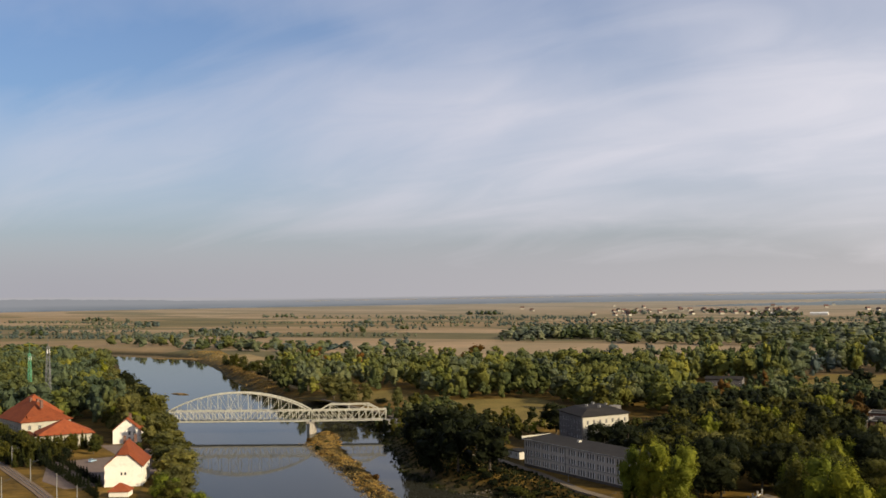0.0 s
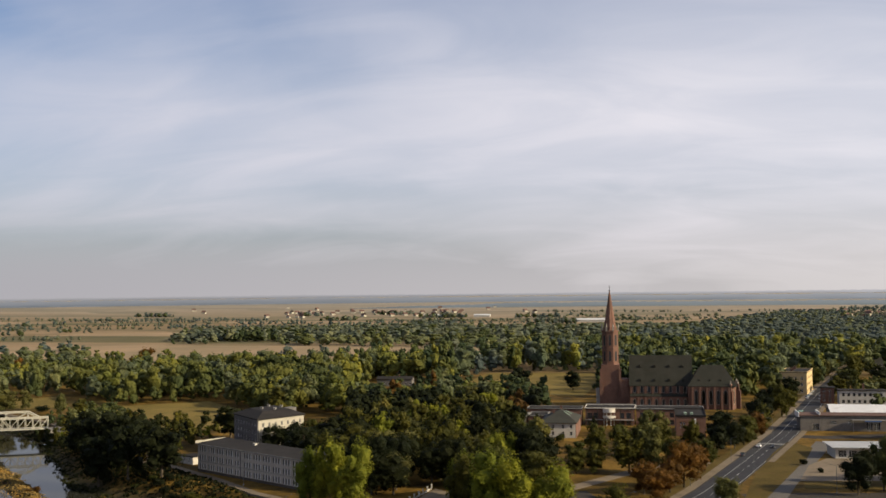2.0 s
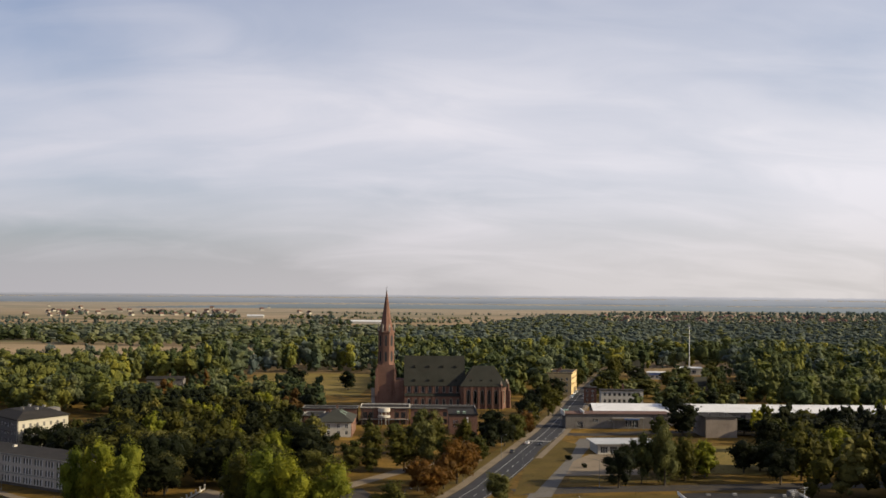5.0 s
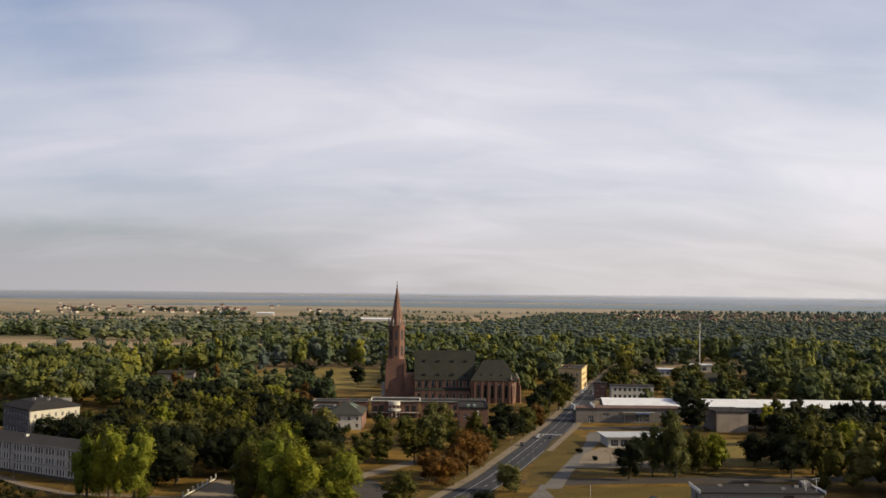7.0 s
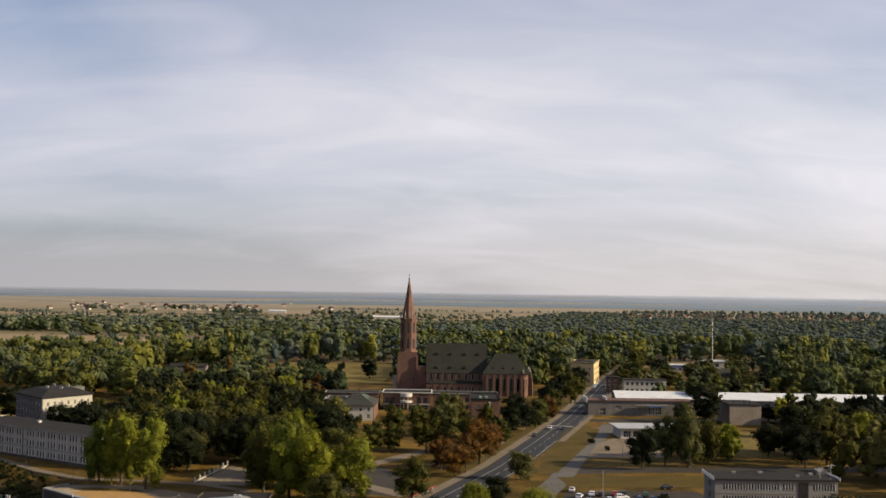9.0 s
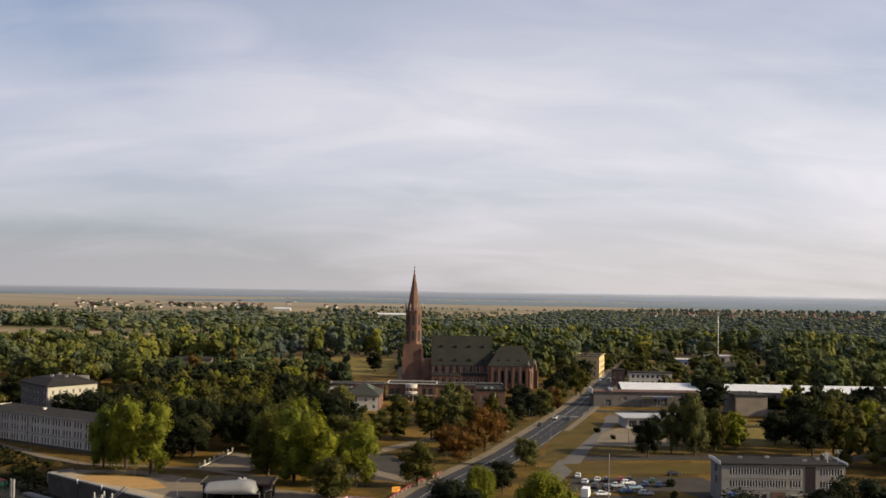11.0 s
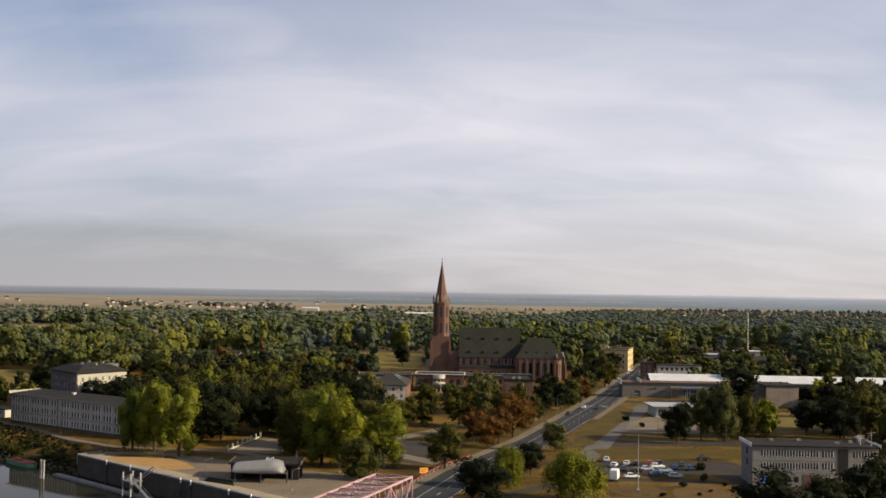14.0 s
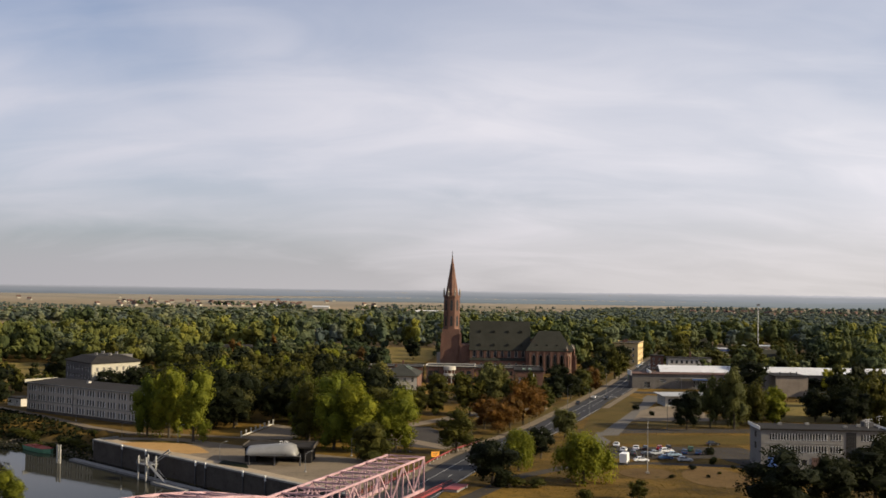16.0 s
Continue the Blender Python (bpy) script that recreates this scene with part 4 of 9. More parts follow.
def leaf_arrays(rng, lobes, count, size, droop=0.0, out=0.82, near=0.66, deep=0.56):
    """Small bent leaf clumps over a set of lobes (cx, cy, cz, rx, ry, rz): vertices and faces."""
    lob = np.array(lobes, float)
    area = (lob[:, 3] * lob[:, 4] + lob[:, 4] * lob[:, 5] + lob[:, 3] * lob[:, 5])
    pick = rng.choice(len(lob), count, p=area / area.sum())
    d = rng.normal(size=(count, 3))
    d /= np.linalg.norm(d, axis=1)[:, None]
    rad = near + deep * rng.random(count) ** 0.9
    rad += 0.10 * np.sin(d[:, 0] * 5 + pick) * np.sin(d[:, 2] * 6 + pick * 2)
    c = lob[pick, :3] + d * lob[pick, 3:] * rad[:, None]
    if droop:
        c[:, 2] -= droop * rng.random(count) * np.clip(np.hypot(c[:, 0], c[:, 1]) / 5, 0, 1.2)
    nrm = d * out + rng.normal(size=(count, 3)) * (1 - out) + np.array([0, 0, 0.25])
    nrm /= np.linalg.norm(nrm, axis=1)[:, None]
    ref = rng.normal(size=(count, 3))
    u = np.cross(nrm, ref)
    u /= np.linalg.norm(u, axis=1)[:, None]
    if droop:
        u = np.cross(nrm, [0, 0, 1.0])
        u /= np.linalg.norm(u, axis=1)[:, None] + 1e-6
    v = np.cross(nrm, u)
    s = size * (0.55 + 0.8 * rng.random(count))[:, None]
    tall = (1.0 + 2.6 * (droop > 0)) * s
    verts = np.stack([c - u * s * 0.5, c - v * tall * 0.32 + nrm * s * 0.12, c + u * s * 0.5, c + v * tall * 0.42 + nrm * s * 0.1], 1).reshape(-1, 3)
    idx = np.arange(count)[:, None] * 4
    soft = soft_normals(rng, verts, np.repeat(d, 4, 0), lob, 0.22)
    return verts, np.concatenate([idx + [0, 1, 2], idx + [0, 2, 3]], 0), soft


def sublobes(rng, lobes, k=5):
    """Each lobe broken into smaller, uneven clumps round its surface."""
    res = []
    for x, y, z, a, b, c in lobes:
        for i in range(k):
            d = rng.normal(size=3)
            d /= np.linalg.norm(d)
            q, r = rng.uniform(0.45, 0.95), rng.uniform(0.26, 0.55)
            res.append((x + d[0] * a * q, y + d[1] * b * q, z + d[2] * c * q, a * r, b * r, c * r * 0.9))
        res.append((x, y, z, a * 0.8, b * 0.8, c * 0.8))
    return res


def core_arrays(rng, lobes, shrink=0.78, level=2):
    """Uneven dark inner masses of the lobes."""
    vs, fs, ds, n = [], [], [], 0
    for lb in lobes:
        bm = bmesh.new()
        bmesh.ops.create_icosphere(bm, subdivisions=level, radius=1)
        p = np.array([v.co[:] for v in bm.verts])
        f = np.array([[v.index for v in q.verts] for q in bm.faces])
        bm.free()
        p = p * (shrink * (1 + 0.16 * rng.normal(size=len(p)))[:, None]) * np.array(lb[3:]) + np.array(lb[:3])
        vs.append(p)
        fs.append(f + n)
        n += len(p)
        ds.append((p - np.array(lb[:3])) / np.array(lb[3:]))
    v = np.concatenate(vs)
    return v, np.concatenate(fs), soft_normals(rng, v, np.concatenate(ds), np.array(lobes, float), 0.1)


def tri_mesh(name, verts, faces, material, soft=None):
    me = bpy.data.meshes.new(name)
    me.from_pydata(verts.tolist(), [], faces.tolist())
    if soft is not None:
        me.attributes.new("custom_normal", "FLOAT_VECTOR", "POINT").data.foreach_set("vector", soft.astype(np.float32).ravel())
    me.materials.append(material)
    return me


def lobes_for(rng, shape):
    """Lobes of a crown in a tree one metre high and, at its widest, one metre across; scaled later."""
    res = []
    if shape == "round":
        n = rng.integers(8, 11)
        for i in range(n):
            a, z = 2.4 * i + rng.uniform(-0.5, 0.5), 0.20 + 0.62 * (i + rng.uniform(0, 0.8)) / n
            q = 0.30 * math.sin(math.pi * min(max((z - 0.06) / 0.98, 0.05), 0.95)) ** 0.6
            r = rng.uniform(0.17, 0.28)
            res.append((q * math.cos(a), q * math.sin(a), z, r, r, r * rng.uniform(0.6, 0.85)))
        res += [(rng.uniform(-0.1, 0.1), rng.uniform(-0.1, 0.1), 0.80, 0.22, 0.22, 0.17), (0, 0, 0.5, 0.36, 0.36, 0.34)]
    elif shape == "tall":
        n = rng.integers(9, 12)
        for i in range(n):
            a, z = 2.4 * i + rng.uniform(-0.5, 0.5), 0.14 + 0.70 * (i + rng.uniform(0, 0.8)) / n
            q = 0.26 * math.sin(math.pi * min(max((z + 0.02) / 1.02, 0.05), 0.95)) ** 0.6
            r = rng.uniform(0.15, 0.24)
            res.append((q * math.cos(a), q * math.sin(a), z, r, r, r * rng.uniform(0.75, 1.1)))
        res += [(rng.uniform(-0.08, 0.08), 0, 0.84, 0.16, 0.16, 0.16), (0, 0, 0.48, 0.30, 0.30, 0.38)]
    elif shape == "willow":
        n = 15
        for i in range(n):
            a = 2.4 * i + rng.uniform(-0.3, 0.3)
            q, z = rng.uniform(0.20, 0.40), rng.uniform(0.40, 0.70)
            r = rng.uniform(0.11, 0.17)
            res.append((q * math.cos(a), q * math.sin(a), z - 0.35 * (q - 0.2), r, r, rng.uniform(0.22, 0.34)))
        res += [(0.02, 0, 0.62, 0.30, 0.30, 0.28), (0.06, 0.03, 0.82, 0.22, 0.22, 0.15), (-0.12, -0.05, 0.74, 0.18, 0.18, 0.16)]
    elif shape == "cone":
        for i in range(6):
            z = 0.12 + i * 0.14
            r = 0.5 * (1 - z) + 0.06
            res.append((rng.uniform(-0.03, 0.03), rng.uniform(-0.03, 0.03), z, r, r, 0.13))
    else:   # bush
        for i in range(6):
            a = rng.uniform(0, 2 * math.pi)
            q = rng.uniform(0.05, 0.28)
            r = rng.uniform(0.2, 0.3)
            res.append((q * math.cos(a), q * math.sin(a), rng.uniform(0.3, 0.62), r, r, 0.33))
    return res


def trunk_bm(rng, h, w, lobes, r0):
    bm = bmesh.new()
    lean = (rng.uniform(-0.03, 0.03) * h, rng.uniform(-0.03, 0.03) * h)
    pts = [(lean[0] * k * k, lean[1] * k * k, h * k * 0.78) for k in (0, 0.25, 0.5, 0.75, 1.0)]
    for i in range(4):
        rod(bm, pts[i], pts[i + 1], r0 * (1 - 0.22 * i), r0 * (1 - 0.22 * (i + 1)) + 0.02, 7)
    rod(bm, (0, 0, -0.35), (0, 0, 0.35), r0 * 1.5, r0 * 1.02, 7)
    for lb in lobes[:7]:
        k = rng.uniform(0.28, 0.6)
        a = (lean[0] * k * k, lean[1] * k * k, h * k * 0.78)
        rod(bm, a, (lb[0] * w, lb[1] * w, lb[2] * h), r0 * 0.38, 0.05, 5)
    return bm


def make_tree(name, seed, shape, h, w, leaf_mat, count, size, label, droop=0.0):
    rng = np.random.default_rng(seed)
    lobes = lobes_for(rng, shape)
    real = [(a * w, b * w, c * h, r * w, s * w, q * h) for a, b, c, r, s, q in lobes]
    root = thing(name, pose(0, 0, 0), label, "tree")
    part("trunk", trunk_bm(rng, h, w, lobes, 0.022 * h if shape != "bush" else 0.05), M_BARK, root, "dark brown bark")
    fine = real if shape in ("bush", "cone", "willow") else sublobes(rng, real)
    lv, lf, ln = leaf_arrays(rng, fine, count, size, droop, 0.6)
    cv, cf, cn = core_arrays(rng, real, 0.66, 1)
    me = tri_mesh("crown", np.concatenate([lv, cv]), np.concatenate([lf, cf + len(lv)]), leaf_mat, np.concatenate([ln, cn]))
    part("crown", me, leaf_mat, root)
    return root, h, w


KINDS = {
    "lime": [("tall", M_LEAF_LIME, "tall yellow-green broadleaf tree lit by the sun", 0.0)],
    "mid": [("round", M_LEAF_MID, "rounded mid-green broadleaf town tree", 0.0), ("tall", M_LEAF_MID, "tall mid-green broadleaf tree", 0.0)],
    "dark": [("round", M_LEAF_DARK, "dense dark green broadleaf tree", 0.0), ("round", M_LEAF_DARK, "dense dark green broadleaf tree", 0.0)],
    "rust": [("round", M_LEAF_RUST, "rust-brown autumn tree beside the road", 0.0)],
    "grey": [("tall", M_LEAF_GREY, "grey-green tree with loose foliage", 0.0), ("round", M_LEAF_GREY, "grey-green riverside willow with loose crown", 0.0)],
    "willow": [("willow", M_LEAF_LIME, "weeping willow with drooping yellow-green branches", 2.4)],
    "bush": [("bush", M_LEAF_MID, "low rounded green garden bush", 0.0), ("bush", M_LEAF_DARK, "low dark green bush", 0.0)],
    "reed": [("bush", M_LEAF_TAN, "tan clump of dry reeds on the river spit", 0.0), ("bush", M_LEAF_TAN, "tan clump of dry reeds on the river spit", 0.0), ("bush", M_LEAF_RUST, "orange-brown autumn bush on the river spit", 0.0)],
    "thuja": [("cone", M_LEAF_MID, "slim mid-green clipped garden conifer", 0.0)],
    "cone": [("cone", M_LEAF_DARK, "slim dark green garden conifer", 0.0)],
}
PROTO = {}


def tree(kind, x, y, h, w, seed=0, z=0.0, group="", name=""):
    """A tree of a kind: built once for each kind and shape, then copied and scaled."""
    opts = KINDS[kind]
    i = seed % len(opts)
    shape, mat, label, droop = opts[i]
    variant = (seed // len(opts)) % 3
    far_off = math.hypot(x, y) > 440
    key = (kind, i, variant, far_off)
    rot = (seed * 2.399) % 6.283
    small = kind in ("bush", "reed")
    if key not in PROTO:
        bh, bw = (3.0, 3.4) if small else (8.0, 3.0) if kind in ("cone", "thuja") else (18.0, 13.0)
        count, size = (420, 0.42) if small else (700, 0.5) if kind in ("cone", "thuja") else (7000, 0.32) if kind == "willow" else (950, 1.1) if far_off else (5600, 0.47) if kind == "lime" else (3200, 0.6)
        PROTO[key] = make_tree(name or ("bush" if small else "conifer" if kind in ("cone", "thuja") else "tree"), 100 + 17 * len(PROTO), shape, bh, bw, mat, count, size, label, droop)
        root, bh, bw = PROTO[key]
        root.matrix_basis = Matrix.LocRotScale((x, y, z), Euler((0, 0, rot)), (w / bw, w / bw, h / bh))
        ob = root
    else:
        root, bh, bw = PROTO[key]
        scale = root.scale.copy()
        ob = copy_thing(root, Matrix.Identity(4))
        ob.matrix_basis = Matrix.LocRotScale((x, y, z), Euler((0, 0, rot)), (w / bw, w / bw, h / bh))
    if group:
        ob["group"] = group
    return ob


def place_trees(rows, group):
    for i, (x, y, h, w, kind) in enumerate(rows):
        tree(kind, x, y, h, w, i + int(abs(x)), float(land_height(np.array([x * 1.0]), np.array([y * 1.0]))[0]), group)


place_trees([(-105, 359, 23.3, 16, "lime"), (-113, 362, 20, 13, "lime"), (-95, 351, 23.5, 15.5, "lime"), (-60, 356, 20.5, 14, "lime"), (-58, 348, 22, 16, "mid"), (-49, 340, 23.5, 18, "lime"),
             (-40, 336, 22, 17, "lime"), (-30, 336, 20, 17, "lime"), (-35, 317, 12, 14, "mid"), (-98, 386, 22, 15, "dark"), (-94, 402, 20, 15, "dark")], "riverside trees")
place_trees([(-12, 338, 14, 13, "mid"), (1, 386, 11.5, 12, "rust"), (10, 413, 17, 14, "rust"), (-2, 443, 21, 12, "grey"), (-10, 441, 17, 14, "mid"), (-23, 439, 10, 9, "mid"),
             (-30, 438, 10, 9, "mid"), (-1, 281, 13, 15, "dark"), (6, 308, 12, 11, "willow"), (13, 330, 10, 9, "dark"), (22, 289, 14, 17, "willow"), (23, 379, 10, 11, "grey"),
             (68, 406, 15, 12.5, "dark"), (78, 415, 21, 11, "grey"), (86, 412, 23, 13, "grey"), (96, 424, 16, 13, "mid"), (105, 430, 15, 13, "lime")], "roadside trees")
place_trees([(124, 552, 17.5, 18, "dark"), (62, 252, 15.5, 18, "dark"), (74, 257, 14, 13, "dark"), (86, 262, 17.5, 18, "dark"), (96, 268, 17, 16, "dark"), (33, 268, 5, 5.4, "mid"), (29, 533, 16, 14.5, "dark"),
             (39, 526, 14, 12, "mid"), (46, 545, 14, 10, "rust"), (67, 636, 20, 12, "mid"), (-57, 790, 15, 13, "dark"), (-92, 780, 18, 18, "dark"), (156, 558, 9, 17, "dark"),
             (144, 436, 19, 14, "dark"), (148, 449, 21, 18, "mid"), (141, 759, 13, 22, "mid")], "town trees")
place_trees([(-295, 346, 15, 21, "grey"), (-325, 380, 15, 20, "mid"), (-357, 414, 15, 19, "grey"),
             (-217, 415, 22, 17, "dark"), (-203, 412, 23, 18, "dark"), (-187, 408, 22, 18, "dark"), (-205, 525, 17, 17, "dark"), (-163, 470, 14.5, 14, "dark"), (-156, 474, 15.5, 13, "dark"), (-150, 486, 15, 13, "mid"), (-146, 470, 14, 11, "dark"),
             (-138, 500, 20, 15, "mid"), (-388, 624, 14.5, 18, "grey"), (-410, 640, 17, 20, "grey"), (-116, 266, 10, 9, "lime"), (-281, 332, 13, 19, "grey"), (-311, 367, 15, 20, "grey"), (-343, 398, 15, 20, "grey"), (-419, 482, 15, 16, "grey"), (-405, 468, 15, 16, "mid"), (-272, 316, 11, 16, "lime"), (-371, 426, 16, 18, "mid"), (-387, 444, 18, 19, "grey"), (-431, 488, 21, 22, "grey"), (-269, 314, 10, 12, "mid"), (-478, 524, 22, 22, "grey"), (-259, 318, 9, 12, "lime"), (-244, 462, 23, 18, "dark"), (-233, 456, 22, 17, "dark"), (-224, 456, 20, 17, "dark"), (-256, 476, 20, 18, "dark"), (-213, 450, 19, 16, "dark")], "river bank trees")

# woods seen as one mass: joined crowns, with fewer leaves the farther they stand
def billow_arrays(rng, lobes, level, amp=0.16, fill=0.94):
    """The crown's masses: lobes with a soft uneven surface."""
    bm = bmesh.new()
    bmesh.ops.create_icosphere(bm, subdivisions=level, radius=1)
    ball = np.array([v.co[:] for v in bm.verts])
    tris = np.array([[v.index for v in q.verts] for q in bm.faces])
    bm.free()
    vs, fs, ds, n = [], [], [], 0
    for lb in lobes:
        h = rng.uniform(0, 6.283, 4)
        w = 1 + amp * np.sin(3.3 * ball[:, 0] + h[0]) * np.sin(3.7 * ball[:, 1] + h[1]) + 0.6 * amp * np.sin(6.4 * ball[:, 2] + h[2]) * np.sin(5.8 * ball[:, 0] + h[3])
        w += rng.normal(size=len(ball)) * 0.13
        vs.append(ball * (fill * w)[:, None] * np.array(lb[3:]) + np.array(lb[:3]))
        fs.append(tris + n)
        ds.append(ball)
        n += len(ball)
    v = np.concatenate(vs)
    return v, np.concatenate(fs), soft_normals(rng, v, np.concatenate(ds) * 1.1, np.array(lobes, float), 0.16)


def wood_protos(seed, n, leaves, size, most, clumps, high=18, broad=1.0, rise=0.0):
    """Crowns of many small uneven clumps with loose leaves round them."""
    res = []
    for k in range(n):
        rng = np.random.default_rng(seed + k)
        lobes = lobes_for(rng, "round" if k % 3 else "tall")
        lobes = lobes[-2:] + [lobes[i] for i in np.linspace(0, len(lobes) - 3, min(most, len(lobes)) - 2).astype(int)]
        wide = (13 if k % 3 else 11) * broad
        real = [(a * wide, b * wide, c * high, r * wide, s * wide, q * high) for a, b, c, r, s, q in lobes]
        fine = sublobes(rng, real, clumps) if clumps else real
        cv, cf, cn = billow_arrays(rng, fine, 1 if clumps else 2, 0.22, 0.86 if leaves > 20 else 0.98)
        lv, lf, ln = leaf_arrays(rng, fine, leaves, size, 0.0, 0.35, 0.85, 0.45)
        v = np.concatenate([lv, cv])
        out = (v - [0, 0, 0.45 * high]) / [0.5 * wide, 0.5 * wide, 0.5 * high]
        out /= np.linalg.norm(out, axis=1)[:, None] + 1e-6
        nn = 0.5 * np.concatenate([ln, cn]) + out + [0, 0, rise]
        nn /= np.linalg.norm(nn, axis=1)[:, None]
        res.append((v, np.concatenate([lf, cf + len(lv)]), nn))
    return res


WOOD = wood_protos(900, 9, 230, 0.95, 7, 3, 21.5, 1.06, 0.35)
MIDWOOD = wood_protos(930, 8, 130, 1.1, 6, 2, 21, 1.08, 0.5)
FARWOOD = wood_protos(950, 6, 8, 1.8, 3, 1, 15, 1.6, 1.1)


def wood(name, spots, material, label, protos, seed, lo=0.75, hi=1.15):
    rng = np.random.default_rng(seed)
    vs, fs, ns, n = [], [], [], 0
    for x, y, z in spots:
        kinds = protos or (WOOD if math.hypot(x, y) < 680 else MIDWOOD if math.hypot(x, y) < 1150 else FARWOOD)
        p, f, e = kinds[rng.integers(len(kinds))]
        a, s = rng.uniform(0, 6.283), rng.uniform(lo, hi)
        q = p * np.array([s * rng.uniform(1.05, 1.4), s * rng.uniform(1.05, 1.4), s])
        m = np.array([[math.cos(a), math.sin(a), 0], [-math.sin(a), math.cos(a), 0], [0, 0, 1]])
        vs.append(q @ m + [x, y, z - 0.4])
        ns.append(e @ m)
        fs.append(f + n)
        n += len(p)
    if vs:
        ob = new(name, tri_mesh(name, np.concatenate(vs), np.concatenate(fs), material, np.concatenate(ns)))
        tagged(ob, label, "woodland", kind="stuff")


def spots_in(poly, gap, seed, keep_off=(), density=1.0):
    rng = np.random.default_rng(seed)
    px, py = [p[0] for p in poly], [p[1] for p in poly]
    gx, gy = np.meshgrid(np.arange(min(px), max(px), gap), np.arange(min(py), max(py), gap))
    x = gx.ravel() + rng.uniform(-0.45, 0.45, gx.size) * gap
    y = gy.ravel() + rng.uniform(-0.45, 0.45, gx.size) * gap
    ok = inside(poly, x, y) & (rng.random(x.size) < density)
    for k in keep_off:
        ok &= ~inside(k, x, y)
    x, y = x[ok], y[ok]
    return np.stack([x, y, land_height(x, y)], 1)


def mixed_wood(poly, gap, seed, keep_off=(), protos=None, mix=(("dark", 0.45), ("mid", 0.33), ("lime", 0.10), ("grey", 0.12)), density=1.0, lo=0.75, hi=1.15, place="the town"):
    pts = spots_in(poly, gap, seed, keep_off, density)
    rng = np.random.default_rng(seed + 5)
    # thinner planting beyond the eastern edge of the town
    pts = pts[(pts[:, 0] < 0.47 * pts[:, 1] + 25) | (rng.random(len(pts)) < 0.3)]
    # kinds stand in groups rather than one by one
    field = wobble(pts[:, 0] * 0.35 + seed, pts[:, 1] * 0.35) + 0.8 * wobble(pts[:, 1] * 0.8, pts[:, 0] * 0.8 + seed) + rng.normal(size=len(pts)) * 0.45
    u = (np.argsort(np.argsort(field)) + 0.5) / max(len(pts), 1)
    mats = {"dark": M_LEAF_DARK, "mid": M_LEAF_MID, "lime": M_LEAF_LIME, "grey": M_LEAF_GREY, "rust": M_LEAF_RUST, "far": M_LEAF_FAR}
    words = {"dark": "dense dark green", "mid": "mid-green", "lime": "yellow-green", "grey": "grey-green", "rust": "rust-brown", "far": "haze-paled grey-green"}
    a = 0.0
    # farther trees get the leaf colours with haze painted in
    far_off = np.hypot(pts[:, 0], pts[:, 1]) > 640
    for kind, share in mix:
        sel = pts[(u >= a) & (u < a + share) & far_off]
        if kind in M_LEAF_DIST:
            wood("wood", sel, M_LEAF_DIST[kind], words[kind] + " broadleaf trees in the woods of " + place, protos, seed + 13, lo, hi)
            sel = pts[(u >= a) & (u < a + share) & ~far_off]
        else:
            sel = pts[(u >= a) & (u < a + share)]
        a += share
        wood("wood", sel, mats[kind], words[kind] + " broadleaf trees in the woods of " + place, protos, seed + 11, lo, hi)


BARRACK_YARD = [(-205, 430), (-185, 395), (-105, 355), (-95, 372), (-112, 402), (-170, 445)]
TALL_YARD = [(-215, 520), (-188, 440), (-150, 440), (-140, 480), (-135, 545), (-180, 550)]
CHURCH_YARD = [(-76, 600), (-76, 556), (-54, 540), (-38, 530), (-36, 500), (-15, 470), (40, 480), (62, 640), (52, 720), (-60, 720), (-60, 620)]
MEADOW = [(-150, 765), (-45, 745), (-35, 950), (-140, 950)]
HOUSE_GAP = [(-225, 850), (-165, 850), (-148, 765), (-208, 760)]
ROAD_GAP = offset(ROAD[:8], -16) + offset(ROAD[8:], -5) + offset(ROAD[8:], 6)[::-1] + offset(ROAD[:8], 18)[::-1]
TAN_FLATS = [(-940, 1120), (-760, 955), (-614, 799), (-500, 690), (-486, 702), (-600, 826), (-742, 972), (-905, 1142)]
FENCE_YARD = [(-92, 360), (-64, 358), (-62, 380), (-66, 398), (-88, 404), (-90, 376)]
BANK_LAWN = [(-345, 655), (-282, 700), (-236, 640), (-205, 600), (-222, 545), (-290, 548)]
BANK_FRONT = [(-335, 560), (-280, 500), (-235, 440), (-215, 430), (-205, 480), (-215, 556), (-262, 566), (-340, 650)]
HOUSE_VIEW = [(-64, 545), (-28, 545), (-26, 470), (-54, 470)]
HOUSE_LOT = [(-214, 826), (-166, 826), (-146, 690), (-188, 685)]
UP_MEADOW = [(-435, 690), (-404, 722), (-360, 655), (-392, 628)]
# the trees of the town wood, one by one
TOWN_WOOD = [(-172, 452), (-110, 404), (-95, 378), (-70, 372), (-45, 352), (-38, 400), (-42, 450), (-46, 530), (-60, 560), (-62, 720), (-150, 740), (-190, 640), (-150, 555), (-140, 470)]
TOWN_NEAR = [(-172, 452), (-110, 404), (-95, 378), (-70, 372), (-45, 352), (-38, 400), (-42, 450), (-46, 500), (-140, 500), (-140, 470)]
for i, (x, y, z) in enumerate(spots_in(TOWN_NEAR, 11.0, 31, [BARRACK_YARD, TALL_YARD, CHURCH_YARD, HOUSE_LOT, FENCE_YARD, HOUSE_VIEW])):
    tree(("dark", "mid", "mid", "dark", "mid", "grey", "dark", "lime", "dark", "mid", "dark")[(i * 7) % 11], x, y, 11 + (i * 37 % 110) / 10, 11.5 + (i * 53 % 60) / 10, i, z, "town wood")
